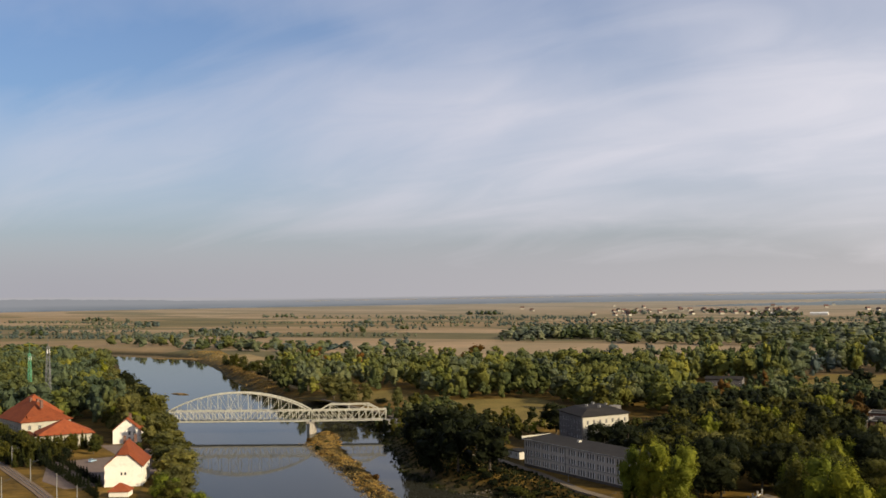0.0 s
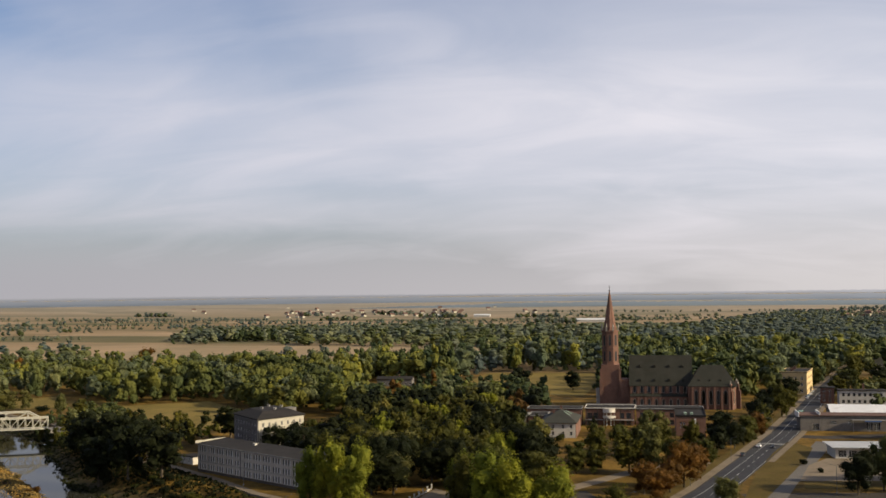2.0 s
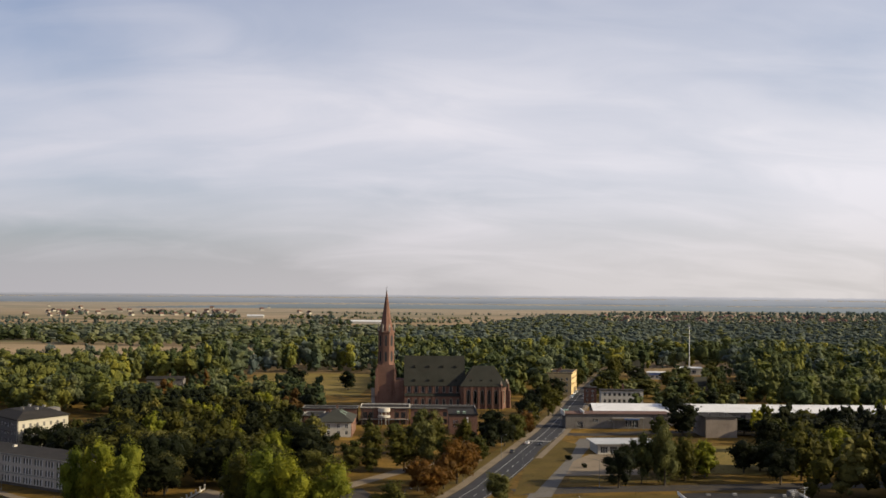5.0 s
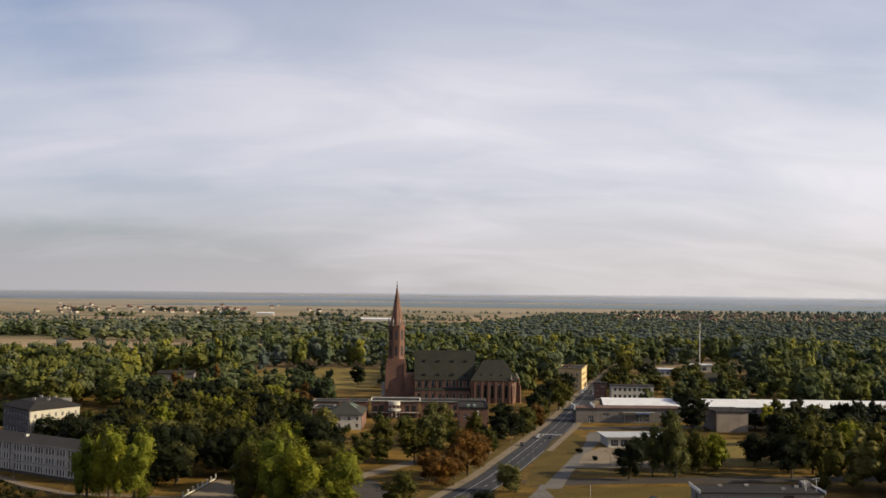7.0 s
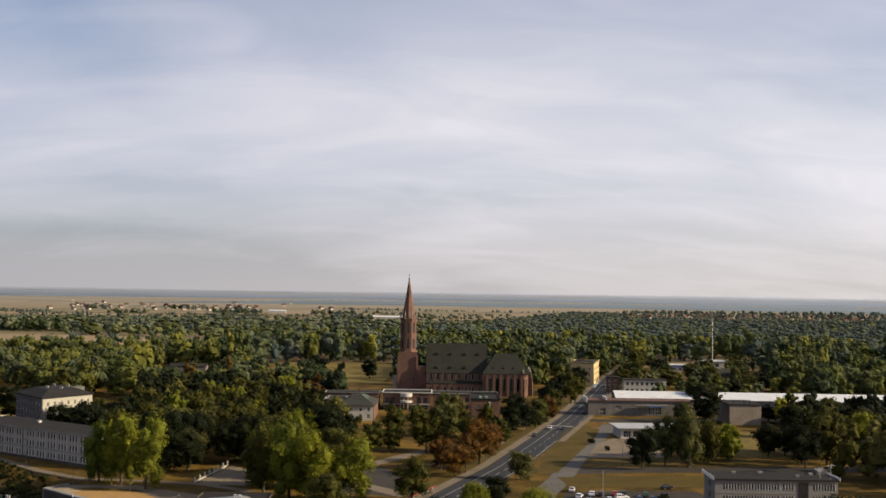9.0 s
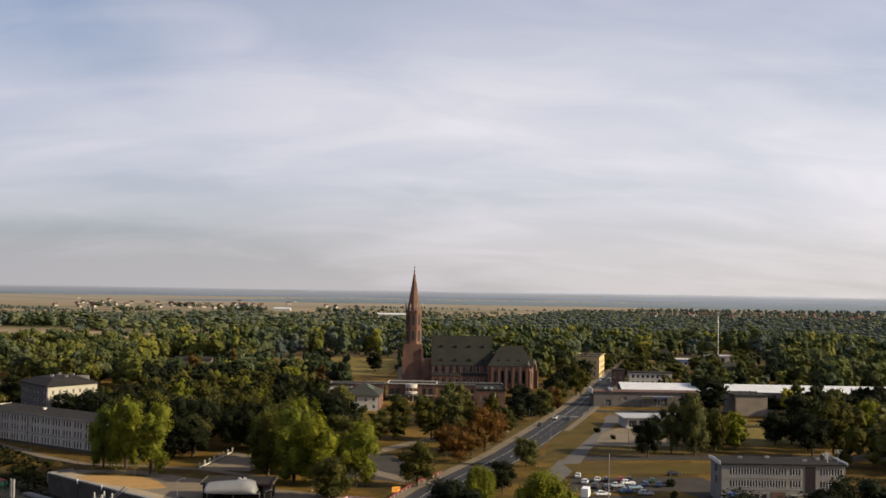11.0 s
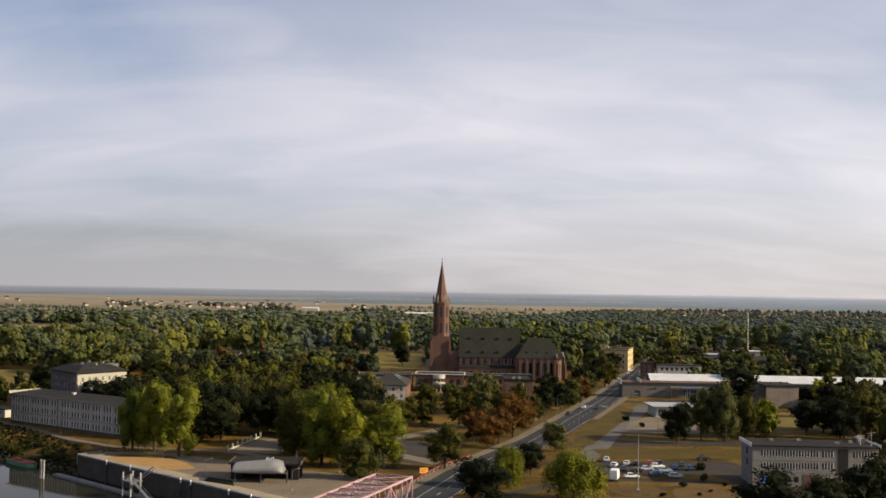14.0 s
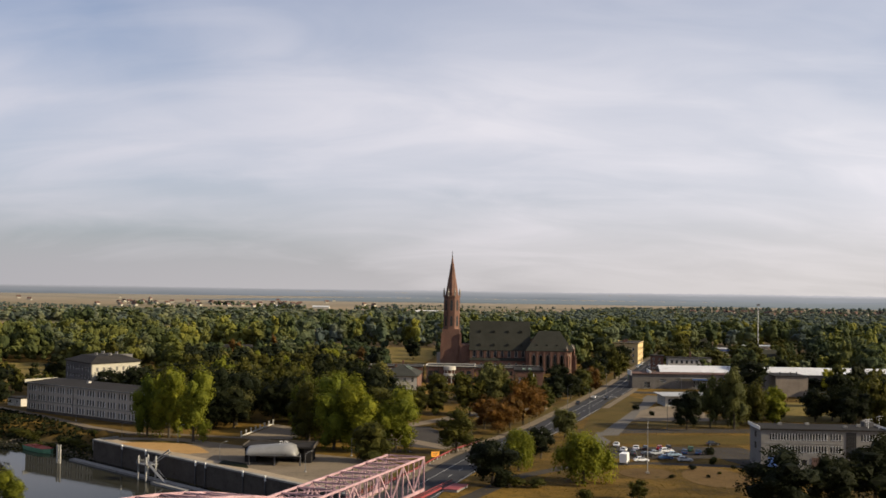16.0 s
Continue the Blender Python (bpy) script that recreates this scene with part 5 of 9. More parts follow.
mixed_wood(TOWN_WOOD, 12.0, 32, [BARRACK_YARD, TALL_YARD, CHURCH_YARD, TOWN_NEAR, HOUSE_VIEW], place="the town", lo=0.5, hi=0.95, mix=(("dark", 0.5), ("mid", 0.28), ("lime", 0.10), ("grey", 0.08), ("rust", 0.04)))
mixed_wood([(-335, 560), (-280, 500), (-235, 440), (-215, 430), (-205, 480), (-215, 540), (-190, 640), (-150, 740), (-130, 840), (-330, 900), (-420, 760), (-340, 650)], 12.5, 41, [BANK_LAWN, BANK_FRONT, TALL_YARD, HOUSE_GAP, HOUSE_LOT, MEADOW], place="the river bank", lo=0.55, hi=1.3, mix=(("dark", 0.22), ("mid", 0.46), ("lime", 0.12), ("grey", 0.20)))
mixed_wood(BANK_FRONT, 10.5, 50, [TALL_YARD], place="the river bank", lo=0.3, hi=0.5)
mixed_wood([(-640, 850), (-500, 700), (-420, 640), (-380, 670), (-420, 760), (-330, 900), (-420, 960), (-600, 950)], 13.5, 42, [UP_MEADOW, TAN_FLATS], mix=(("grey", 0.42), ("mid", 0.34), ("lime", 0.2), ("rust", 0.04)), density=0.7, place="the river bank", lo=0.5, hi=1.15)
FAR_TOWN = [(330, 2250), (700, 2200), (1050, 2450), (1150, 2900), (500, 2950)]
FIELDS = [(-1500, 3500), (-1500, 1150), (-700, 1100), (-520, 1000), (-230, 990), (-120, 1080), (-60, 1200), (-120, 1450), (-500, 1480), (-700, 1700), (-400, 3500)]
HALL_VIEW = [(158, 690), (192, 690), (262, 948), (204, 948)]
BACK_LOTS = [(95, 800), (140, 770), (215, 850), (262, 940), (262, 1045), (200, 1010), (165, 960), (110, 850)]
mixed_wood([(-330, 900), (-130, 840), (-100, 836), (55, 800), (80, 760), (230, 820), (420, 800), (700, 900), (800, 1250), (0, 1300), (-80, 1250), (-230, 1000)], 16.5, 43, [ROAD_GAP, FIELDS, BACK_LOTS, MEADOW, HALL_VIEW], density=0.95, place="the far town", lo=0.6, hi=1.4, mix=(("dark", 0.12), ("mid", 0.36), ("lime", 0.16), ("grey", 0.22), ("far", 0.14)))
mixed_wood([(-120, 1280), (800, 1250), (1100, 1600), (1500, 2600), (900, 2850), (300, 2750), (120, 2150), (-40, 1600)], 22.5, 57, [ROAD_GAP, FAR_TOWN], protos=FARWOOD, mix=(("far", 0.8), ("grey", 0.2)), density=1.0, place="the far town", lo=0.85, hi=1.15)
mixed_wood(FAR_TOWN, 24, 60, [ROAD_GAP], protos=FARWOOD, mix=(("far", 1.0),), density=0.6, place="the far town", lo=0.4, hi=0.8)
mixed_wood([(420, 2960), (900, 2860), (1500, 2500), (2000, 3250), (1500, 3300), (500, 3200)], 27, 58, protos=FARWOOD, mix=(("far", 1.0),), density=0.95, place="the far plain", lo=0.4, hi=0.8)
SHED_FRONT = [(120, 440), (330, 440), (420, 600), (262, 640), (120, 640)]
mixed_wood([(165, 480), (180, 440), (300, 440), (330, 560), (262, 566), (160, 560)], 12, 49, place="the eastern town", lo=0.56, hi=0.88, mix=(("dark", 0.72), ("mid", 0.22), ("lime", 0.06)))
mixed_wood([(165, 470), (190, 430), (330, 440), (520, 600), (700, 900), (420, 860), (230, 820), (200, 660), (265, 640), (265, 560), (150, 530)], 13.5, 44, [ROAD_GAP, [(84, 560), (262, 570), (262, 628), (84, 650)], SHED_FRONT, HALL_VIEW], place="the eastern town", lo=0.65, hi=1.1, mix=(("dark", 0.20), ("mid", 0.46), ("lime", 0.20), ("grey", 0.14)))
mixed_wood([(100, 660), (205, 635), (225, 800), (190, 830), (125, 760)], 17, 45, [ROAD_GAP, [(95, 670), (140, 670), (140, 720), (100, 730)], HALL_VIEW], density=0.7, place="the back gardens", lo=0.5, hi=0.85)
mixed_wood(HALL_VIEW, 15, 59, protos=MIDWOOD, density=0.75, place="the back gardens", lo=0.3, hi=0.62)
mixed_wood([(-20, 830), (-40, 730), (50, 725), (75, 760), (85, 800), (60, 850)], 13, 46, [ROAD_GAP], place="the churchyard")
mixed_wood([(170, 300), (230, 300), (330, 440), (190, 430), (150, 400), (120, 395), (160, 360)], 12, 47, place="the eastern town")
# left bank
mixed_wood([(-330, 395), (-350, 400), (-400, 445), (-470, 500), (-640, 670), (-920, 960), (-1120, 1010), (-1150, 950), (-800, 660), (-580, 480), (-520, 450), (-470, 480), (-420, 440)], 13.5, 48, mix=(("mid", 0.38), ("grey", 0.44), ("dark", 0.06), ("lime", 0.12)), place="the left bank", lo=0.7, hi=1.2)
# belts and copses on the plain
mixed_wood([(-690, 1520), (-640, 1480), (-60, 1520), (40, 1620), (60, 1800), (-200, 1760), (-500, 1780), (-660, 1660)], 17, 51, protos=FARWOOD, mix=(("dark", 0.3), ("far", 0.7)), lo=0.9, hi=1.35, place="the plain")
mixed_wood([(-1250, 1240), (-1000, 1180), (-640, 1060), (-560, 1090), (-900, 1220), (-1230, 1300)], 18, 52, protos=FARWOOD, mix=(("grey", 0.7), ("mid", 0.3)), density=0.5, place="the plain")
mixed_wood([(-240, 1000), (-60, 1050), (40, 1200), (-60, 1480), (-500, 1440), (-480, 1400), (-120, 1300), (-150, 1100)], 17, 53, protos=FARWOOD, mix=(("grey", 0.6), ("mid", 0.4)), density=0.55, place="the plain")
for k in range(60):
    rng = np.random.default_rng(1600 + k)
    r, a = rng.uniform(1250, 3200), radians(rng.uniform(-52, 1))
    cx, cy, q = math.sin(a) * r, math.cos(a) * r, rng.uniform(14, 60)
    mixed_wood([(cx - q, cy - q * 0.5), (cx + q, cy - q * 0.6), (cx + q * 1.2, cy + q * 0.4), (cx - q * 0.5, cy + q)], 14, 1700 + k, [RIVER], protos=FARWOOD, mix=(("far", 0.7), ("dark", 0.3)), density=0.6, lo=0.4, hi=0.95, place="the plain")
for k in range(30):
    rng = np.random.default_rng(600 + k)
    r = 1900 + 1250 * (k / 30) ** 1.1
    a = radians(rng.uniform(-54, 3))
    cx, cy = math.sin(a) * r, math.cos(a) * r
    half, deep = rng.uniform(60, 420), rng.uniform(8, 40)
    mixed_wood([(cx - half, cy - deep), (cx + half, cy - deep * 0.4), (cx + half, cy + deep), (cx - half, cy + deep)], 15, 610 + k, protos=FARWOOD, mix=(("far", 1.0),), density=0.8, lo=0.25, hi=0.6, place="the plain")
# bushes and reeds on the spit
for i, (x, y, z) in enumerate(spots_in(SPIT, 8.5, 71)):
    tall = i % 7 == 0
    tree("bush" if i % 9 == 4 else "reed", x, y, 2.2 + (i * 29 % 14) / 10 if tall else 0.5 + (i * 29 % 6) / 10, 4.2 if tall else 2.8 + (i * 31 % 20) / 10, i, z - 0.1, "bushes on the spit")
# trees along the left bank, between the houses and the water
for i in range(34):
    u = i / 33
    p, a = along(BANK_NEAR[5:10], u * 560)
    off = 9 + (i * 37 % 17)
    x, y = p.x - 0.72 * off, p.y - 0.69 * off
    if any(bx0 < x < bx1 and by0 < y < by1 for bx0, bx1, by0, by1 in ((-366, -270, 290, 382), (-402, -345, 385, 432), (-300, -240, 270, 330))):
        continue
    tree(("grey", "mid", "grey", "lime", "dark")[(i * 3) % 5], x, y, 17 + (i * 23 % 60) / 10, 15 + (i * 41 % 50) / 10, i, float(land_height(np.array([x]), np.array([y]))[0]), "left bank trees")
# the right bank upstream
for i in range(24):
    p, a = along(BANK_FAR[4:8], 20 + i * 24)
    off = 10 + (i * 31 % 30)
    x, y = p.x + 0.72 * off, p.y + 0.69 * off
    tree(("grey", "bush", "grey", "mid", "bush")[i % 5], x, y, (4 if i % 5 in (1, 4) else 11) + (i * 23 % 40) / 10, 9 + (i * 41 % 50) / 10, i, float(land_height(np.array([x]), np.array([y]))[0]), "right bank trees")
# along the main road and in the eastern gardens
place_trees([(-4, 398, 12, 11, "rust"), (5, 402, 12, 11, "rust"), (16, 440, 13, 11, "rust"), (6, 436, 15, 12, "mid"), (20, 462, 12, 10, "mid"), (26, 500, 13, 11, "dark"), (34, 512, 13, 11, "dark"), (42, 536, 13, 11, "mid"),
             (52, 580, 14, 11, "mid"), (50, 600, 15, 12, "dark"), (56, 615, 16, 12, "dark"), (62, 650, 17, 12, "dark"), (62, 690, 10, 10, "dark")], "roadside trees")
place_trees([(129, 414, 17, 14, "dark"), (140, 424, 20, 15, "mid"), (156, 452, 17, 16, "mid"), (160, 440, 19, 16, "lime"), (168, 462, 18, 17, "mid"), (150, 500, 16, 14, "dark"),
             (164, 500, 14, 15, "dark"), (90, 436, 17, 13, "mid"), (99, 440, 15, 13, "mid"), (74, 430, 13, 11, "dark"), (110, 540, 12, 11, "mid"), (160, 536, 12, 12, "mid"), (176, 548, 13, 13, "dark"), (130, 600, 17, 14, "dark"), (206, 556, 13, 14, "mid"), (170, 541, 15, 15, "dark"), (185, 553, 14, 15, "mid"), (196, 546, 15, 16, "dark"),
             (109, 447, 11, 13, "mid"), (123, 441, 14, 12, "dark"), (131, 446, 12, 13, "dark"), (127, 456, 11, 12, "mid")], "eastern garden trees")


# street trees that close over the far end of the main road
for i in range(26):
    p, a = along(ROAD, 430 + i * 17)
    side = (-1, 1)[i % 2]
    off = 9.5 + (i * 29 % 30) / 10
    x, y = p.x + side * off * math.sin(radians(a)), p.y - side * off * math.cos(radians(a))
    if math.hypot(x - 97, y - 716) < 16 or (side < 0 and 740 < y < 812) or (side > 0 and y < 738):
        continue
    tree(("mid", "dark", "grey", "dark", "mid")[(i * 3) % 5], x, y, 13 + (i * 23 % 50) / 10, 12 + (i * 31 % 40) / 10, i, 0.0, "street trees")
place_trees([(150, 664, 11, 13, "mid"), (168, 672, 13, 14, "dark"), (128, 742, 14, 15, "mid"), (146, 756, 13, 15, "grey"), (162, 740, 12, 13, "dark"), (176, 770, 14, 15, "mid"), (150, 800, 15, 15, "dark"), (132, 815, 14, 14, "mid"),
             (176, 835, 13, 14, "mid"), (160, 862, 14, 15, "dark"), (196, 868, 13, 14, "grey"), (148, 905, 15, 15, "mid"), (205, 905, 11, 13, "dark"), (232, 930, 14, 15, "mid"), (166, 935, 13, 14, "grey"), (190, 720, 12, 14, "mid"), (204, 742, 13, 14, "dark"), (200, 790, 13, 14, "mid")] + [(172 + 9.5 * k, 566 - (k * 7 % 10), 10 + (k * 3 % 4) * 0.5, 12, ("dark", "mid", "dark")[k % 3]) for k in range(10)], "back garden trees")

# tufts of grass and reed, too many to count
def tufts(name, spots, size, material, label, seed, upright=0.6):
    rng = np.random.default_rng(seed)
    n = len(spots)
    s = size * (0.5 + rng.random(n))[:, None]
    a = rng.uniform(0, 6.283, n)
    u = np.stack([np.cos(a), np.sin(a), np.zeros(n)], 1)
    lean = np.stack([-np.sin(a), np.cos(a), np.zeros(n)], 1) * rng.uniform(-0.6, 0.6, n)[:, None]
    top = np.array([0, 0, 1.0]) * upright + lean
    c = np.asarray(spots)
    verts = np.stack([c - u * s * 0.6 - [0, 0, 0.1], c + u * s * 0.6 - [0, 0, 0.1], c + u * s * 0.35 + top * s, c - u * s * 0.3 + top * s * 0.8], 1).reshape(-1, 3)
    idx = np.arange(n)[:, None] * 4
    faces = np.concatenate([idx + [0, 1, 2], idx + [0, 2, 3]], 0)
    tagged(new(name, tri_mesh(name, verts, faces, material)), label, "grass", kind="stuff")


def random_in(poly, count, seed, keep_off=()):
    rng = np.random.default_rng(seed)
    px, py = [p[0] for p in poly], [p[1] for p in poly]
    x, y = rng.uniform(min(px), max(px), count * 14), rng.uniform(min(py), max(py), count * 14)
    ok = inside(poly, x, y)
    for k in keep_off:
        ok &= ~inside(k, x, y)
    x, y = x[ok][:count], y[ok][:count]
    return np.stack([x, y, land_height(x, y)], 1)


tufts("reed_bed", random_in(SPIT, 9000, 801), 0.5, M_LEAF_TAN, "tan dry reeds and grass covering the river spit", 802)
BANK_STRIP = [(-420, 640), (-330, 572), (-262, 497), (-222, 449), (-196, 434), (-165, 406), (-140, 380), (-124, 356), (-128, 346), (-150, 366), (-172, 382), (-199, 390), (-235, 418), (-275, 476), (-320, 542), (-410, 606)]
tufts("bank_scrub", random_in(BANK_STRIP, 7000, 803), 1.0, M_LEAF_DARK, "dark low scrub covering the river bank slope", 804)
tufts("bank_scrub", random_in(BANK_STRIP, 1500, 805), 0.5, M_LEAF_STRAW, "dry brown grass tufts on the river bank slope", 806)
LAWNS = [(-20, 262), (30, 240), (90, 250), (160, 300), (120, 330), (90, 400), (150, 420), (120, 470), (80, 420), (30, 400), (10, 340), (-6, 300)]
tufts("grass", random_in(LAWNS, 16000, 807), 0.3, M_LEAF_STRAW, "dry yellow-brown grass tufts on the lawns", 808, 0.3)
tufts("grass", random_in(LAWNS, 7000, 809), 0.28, M_LEAF_MID, "green grass tufts on the lawns", 810, 0.3)

tufts("bank_scrub", random_in(TAN_FLATS, 9000, 811), 0.8, M_LEAF_TAN, "tan dry grass on the flat river bank", 812, 0.4)
LEFT_VERGE = [(-330, 262), (-250, 240), (-250, 268), (-330, 292), (-430, 352), (-440, 340)]
tufts("grass", random_in(LEFT_VERGE, 5000, 813), 0.5, M_LEAF_MID, "green grass tufts beside the railway", 814, 0.3)


def stones(name, line, count, spread, size, label, seed):
    """Loose riprap stones along a line at the water's edge."""
    rng = np.random.default_rng(seed)
    total = sum((Vector(b) - Vector(a)).length for a, b in zip(line, line[1:]))
    shape = np.array([(1, 0, 0), (-1, 0, 0), (0, 1, 0), (0, -1, 0), (0, 0, 0.7), (0, 0, -0.7)])
    tris = np.array([(0, 2, 4), (2, 1, 4), (1, 3, 4), (3, 0, 4), (2, 0, 5), (1, 2, 5), (3, 1, 5), (0, 3, 5)])
    vs, fs = [], []
    for k in range(count):
        p, a = along(line, rng.uniform(0, total))
        x, y = p.x + rng.normal() * spread, p.y + rng.normal() * spread
        z = max(float(land_height(np.array([x]), np.array([y]))[0]), WATER_Z - 0.1)
        vs.append(shape * rng.uniform(0.5, 1.3, (6, 1)) * size * rng.uniform(0.5, 1.4) + [x, y, z])
        fs.append(tris + 6 * k)
    tagged(new(name, tri_mesh(name, np.concatenate(vs), np.concatenate(fs), M_RIPRAP)), label, "stones", kind="stuff")


stones("riprap", [(-332, 490), (-308, 463), (-256, 408), (-220, 368), (-165, 302), (-120, 260)], 900, 1.1, 0.55, "loose grey stones along the edge of the spit", 821)
stones("riprap", [(-199, 396), (-172, 388), (-150, 372), (-126, 350)], 260, 1.2, 0.5, "loose grey stones at the foot of the bank", 822)
for k, (x, y, r, q) in enumerate(((-900, 1072, 36, 7), (-935, 1066, 16, 5), (-586, 692, 9, 2.5))):
    rng = np.random.default_rng(840 + k)
    bm = bmesh.new()
    bmesh.ops.create_icosphere(bm, subdivisions=3, radius=1)
    for v in bm.verts:
        w = 1 + 0.25 * math.sin(5 * math.atan2(v.co.y, v.co.x) + k) + rng.uniform(-0.05, 0.05)
        v.co = Vector((v.co.x * r * w, v.co.y * q * w, v.co.z * 0.9))
    structure("sandbar", bm, M_REED, "low tan sandbar lying in the river", "sandbar").matrix_basis = pose(x, y, WATER_Z, 0, 0, -12)

# ---- roofs ----
def gable_roof(length, depth, z, rise, over=0.5, thick=0.25):
    """Two slopes, ridge along x."""
    bm = bmesh.new()
    x0, x1, y0, y1 = -over, length + over, -over, depth + over
    drop = rise * over / (depth / 2)
    prof = [(y0, z - drop), (depth / 2, z + rise), (y1, z - drop), (y1, z - drop - thick), (depth / 2, z + rise - thick), (y0, z - drop - thick)]
    a = [bm.verts.new((x0, y, h)) for y, h in prof]
    b = [bm.verts.new((x1, y, h)) for y, h in prof]
    for i in range(6):
        bm.faces.new((a[i], a[(i + 1) % 6], b[(i + 1) % 6], b[i]))
    for e in (a, b):
        bm.faces.new((e[0], e[1], e[4], e[5]))
        bm.faces.new((e[1], e[2], e[3], e[4]))
    bmesh.ops.recalc_face_normals(bm, faces=bm.faces)
    return bm


def hip_roof(length, depth, z, rise, over=0.6, hip_l=None, hip_r=None, thick=0.25):
    bm = bmesh.new()
    hl = depth / 2 if hip_l is None else hip_l
    hr = depth / 2 if hip_r is None else hip_r
    x0, x1, y0, y1 = -over, length + over, -over, depth + over
    lo = [bm.verts.new(p) for p in ((x0, y0, z - thick), (x1, y0, z - thick), (x1, y1, z - thick), (x0, y1, z - thick))]
    up = [bm.verts.new(p) for p in ((x0, y0, z), (x1, y0, z), (x1, y1, z), (x0, y1, z))]
    r0 = bm.verts.new((hl, depth / 2, z + rise))
    r1 = bm.verts.new((max(length - hr, hl + 0.1), depth / 2, z + rise))
    bm.faces.new(lo[::-1])
    for i in range(4):
        bm.faces.new((lo[i], lo[(i + 1) % 4], up[(i + 1) % 4], up[i]))
    bm.faces.new((up[0], up[1], r1, r0))
    bm.faces.new((up[2], up[3], r0, r1))
    bm.faces.new((up[1], up[2], r1))
    bm.faces.new((up[3], up[0], r0))
    bmesh.ops.recalc_face_normals(bm, faces=bm.faces)
    return bm


def gable_ends(length, depth, z, rise, mat, parent, thick=0.3):
    for x in (0, length - thick):
        bm = bmesh.new()
        a = [bm.verts.new((x, y, h)) for y, h in ((0.05, z), (depth - 0.05, z), (depth / 2, z + rise - 0.3))]
        b = [bm.verts.new((x + thick, y, h)) for y, h in ((0.05, z), (depth - 0.05, z), (depth / 2, z + rise - 0.3))]
        bm.faces.new(a)
        bm.faces.new(b[::-1])
        for i in range(3):
            bm.faces.new((a[i], a[(i + 1) % 3], b[(i + 1) % 3], b[i]))
        bmesh.ops.recalc_face_normals(bm, faces=bm.faces)
        part("gable", bm, mat, parent)


def flat_roof(parent, length, depth, z, mat, over=0.5, parapet=0.0, edge=None):
    part("roof", boxes((-over, length + over, -over, depth + over, z, z + 0.35)), mat, parent)
    if parapet:
        o, t, h = over, 0.35, z + 0.35
        part("parapet", boxes((-o, length + o, -o, -o + t, h, h + parapet), (-o, length + o, depth + o - t, depth + o, h, h + parapet),
                              (-o, -o + t, -o + t, depth + o - t, h, h + parapet), (length + o - t, length + o, -o + t, depth + o - t, h, h + parapet)), edge or mat, parent)


def chimney(parent, x, y, z, h=1.6, w=0.8, mat=None):
    c = part("chimney", boxes((-w / 2, w / 2, -w / 2, w / 2, 0, h), (-w / 2 - 0.08, w / 2 + 0.08, -w / 2 - 0.08, w / 2 + 0.08, h, h + 0.15)), mat or M_CONCRETE, parent, place=pose(x, y, z))
    return c


# ---- church ----
def lancet_meshes(w, h):
    """Pointed window standing 0.12 m out of the wall: stone surround and pane, foot at the origin, facing -y."""
    def outline(hw, hh, z0):
        spring = hh - hw * 1.5
        pts = [(-hw, z0), (hw, z0), (hw, spring)]
        for k in range(1, 5):
            a = radians(60 * k / 5)
            pts.append((hw - 2 * hw * (1 - math.cos(a)), spring + 2 * hw * math.sin(a) * 0.87))
        pts.append((0, hh))
        for k in range(4, 0, -1):
            a = radians(60 * k / 5)
            pts.append((-hw + 2 * hw * (1 - math.cos(a)), spring + 2 * hw * math.sin(a) * 0.87))
        pts.append((-hw, spring))
        return pts

    inner, outer = outline(w / 2, h, 0), outline(w / 2 + 0.25, h + 0.3, -0.25)
    bm = bmesh.new()
    ring = []
    for pts, y in ((outer, -0.12), (inner, -0.12), (inner, 0.02), (outer, 0.02)):
        ring.append([bm.verts.new((x, y, z)) for x, z in pts])
    n = len(inner)
    for a, b in ((0, 1), (1, 2), (3, 0)):
        for i in range(n):
            bm.faces.new((ring[a][i], ring[a][(i + 1) % n], ring[b][(i + 1) % n], ring[b][i]))
    bmesh.ops.recalc_face_normals(bm, faces=bm.faces)
    frame_me = mesh_of("window", bm)
    bm = bmesh.new()
    bm.faces.new([bm.verts.new((x, -0.03, z)) for x, z in inner])
    bmesh.ops.solidify(bm, geom=bm.faces[:], thickness=0.02)
    return frame_me, mesh_of("pane", bm)


LANCET = {}


def lancet(parent, m, w, h, mat):
    if (w, h) not in LANCET:
        LANCET[(w, h)] = lancet_meshes(w, h)
    a, b = LANCET[(w, h)]
    o = part("window", a, mat, parent, place=m)
    part("pane", b, M_GLASS, o)


def ngon(n, r, turn=0.0):
    return [(r * math.cos(turn + 2 * math.pi * i / n), r * math.sin(turn + 2 * math.pi * i / n)) for i in range(n)]


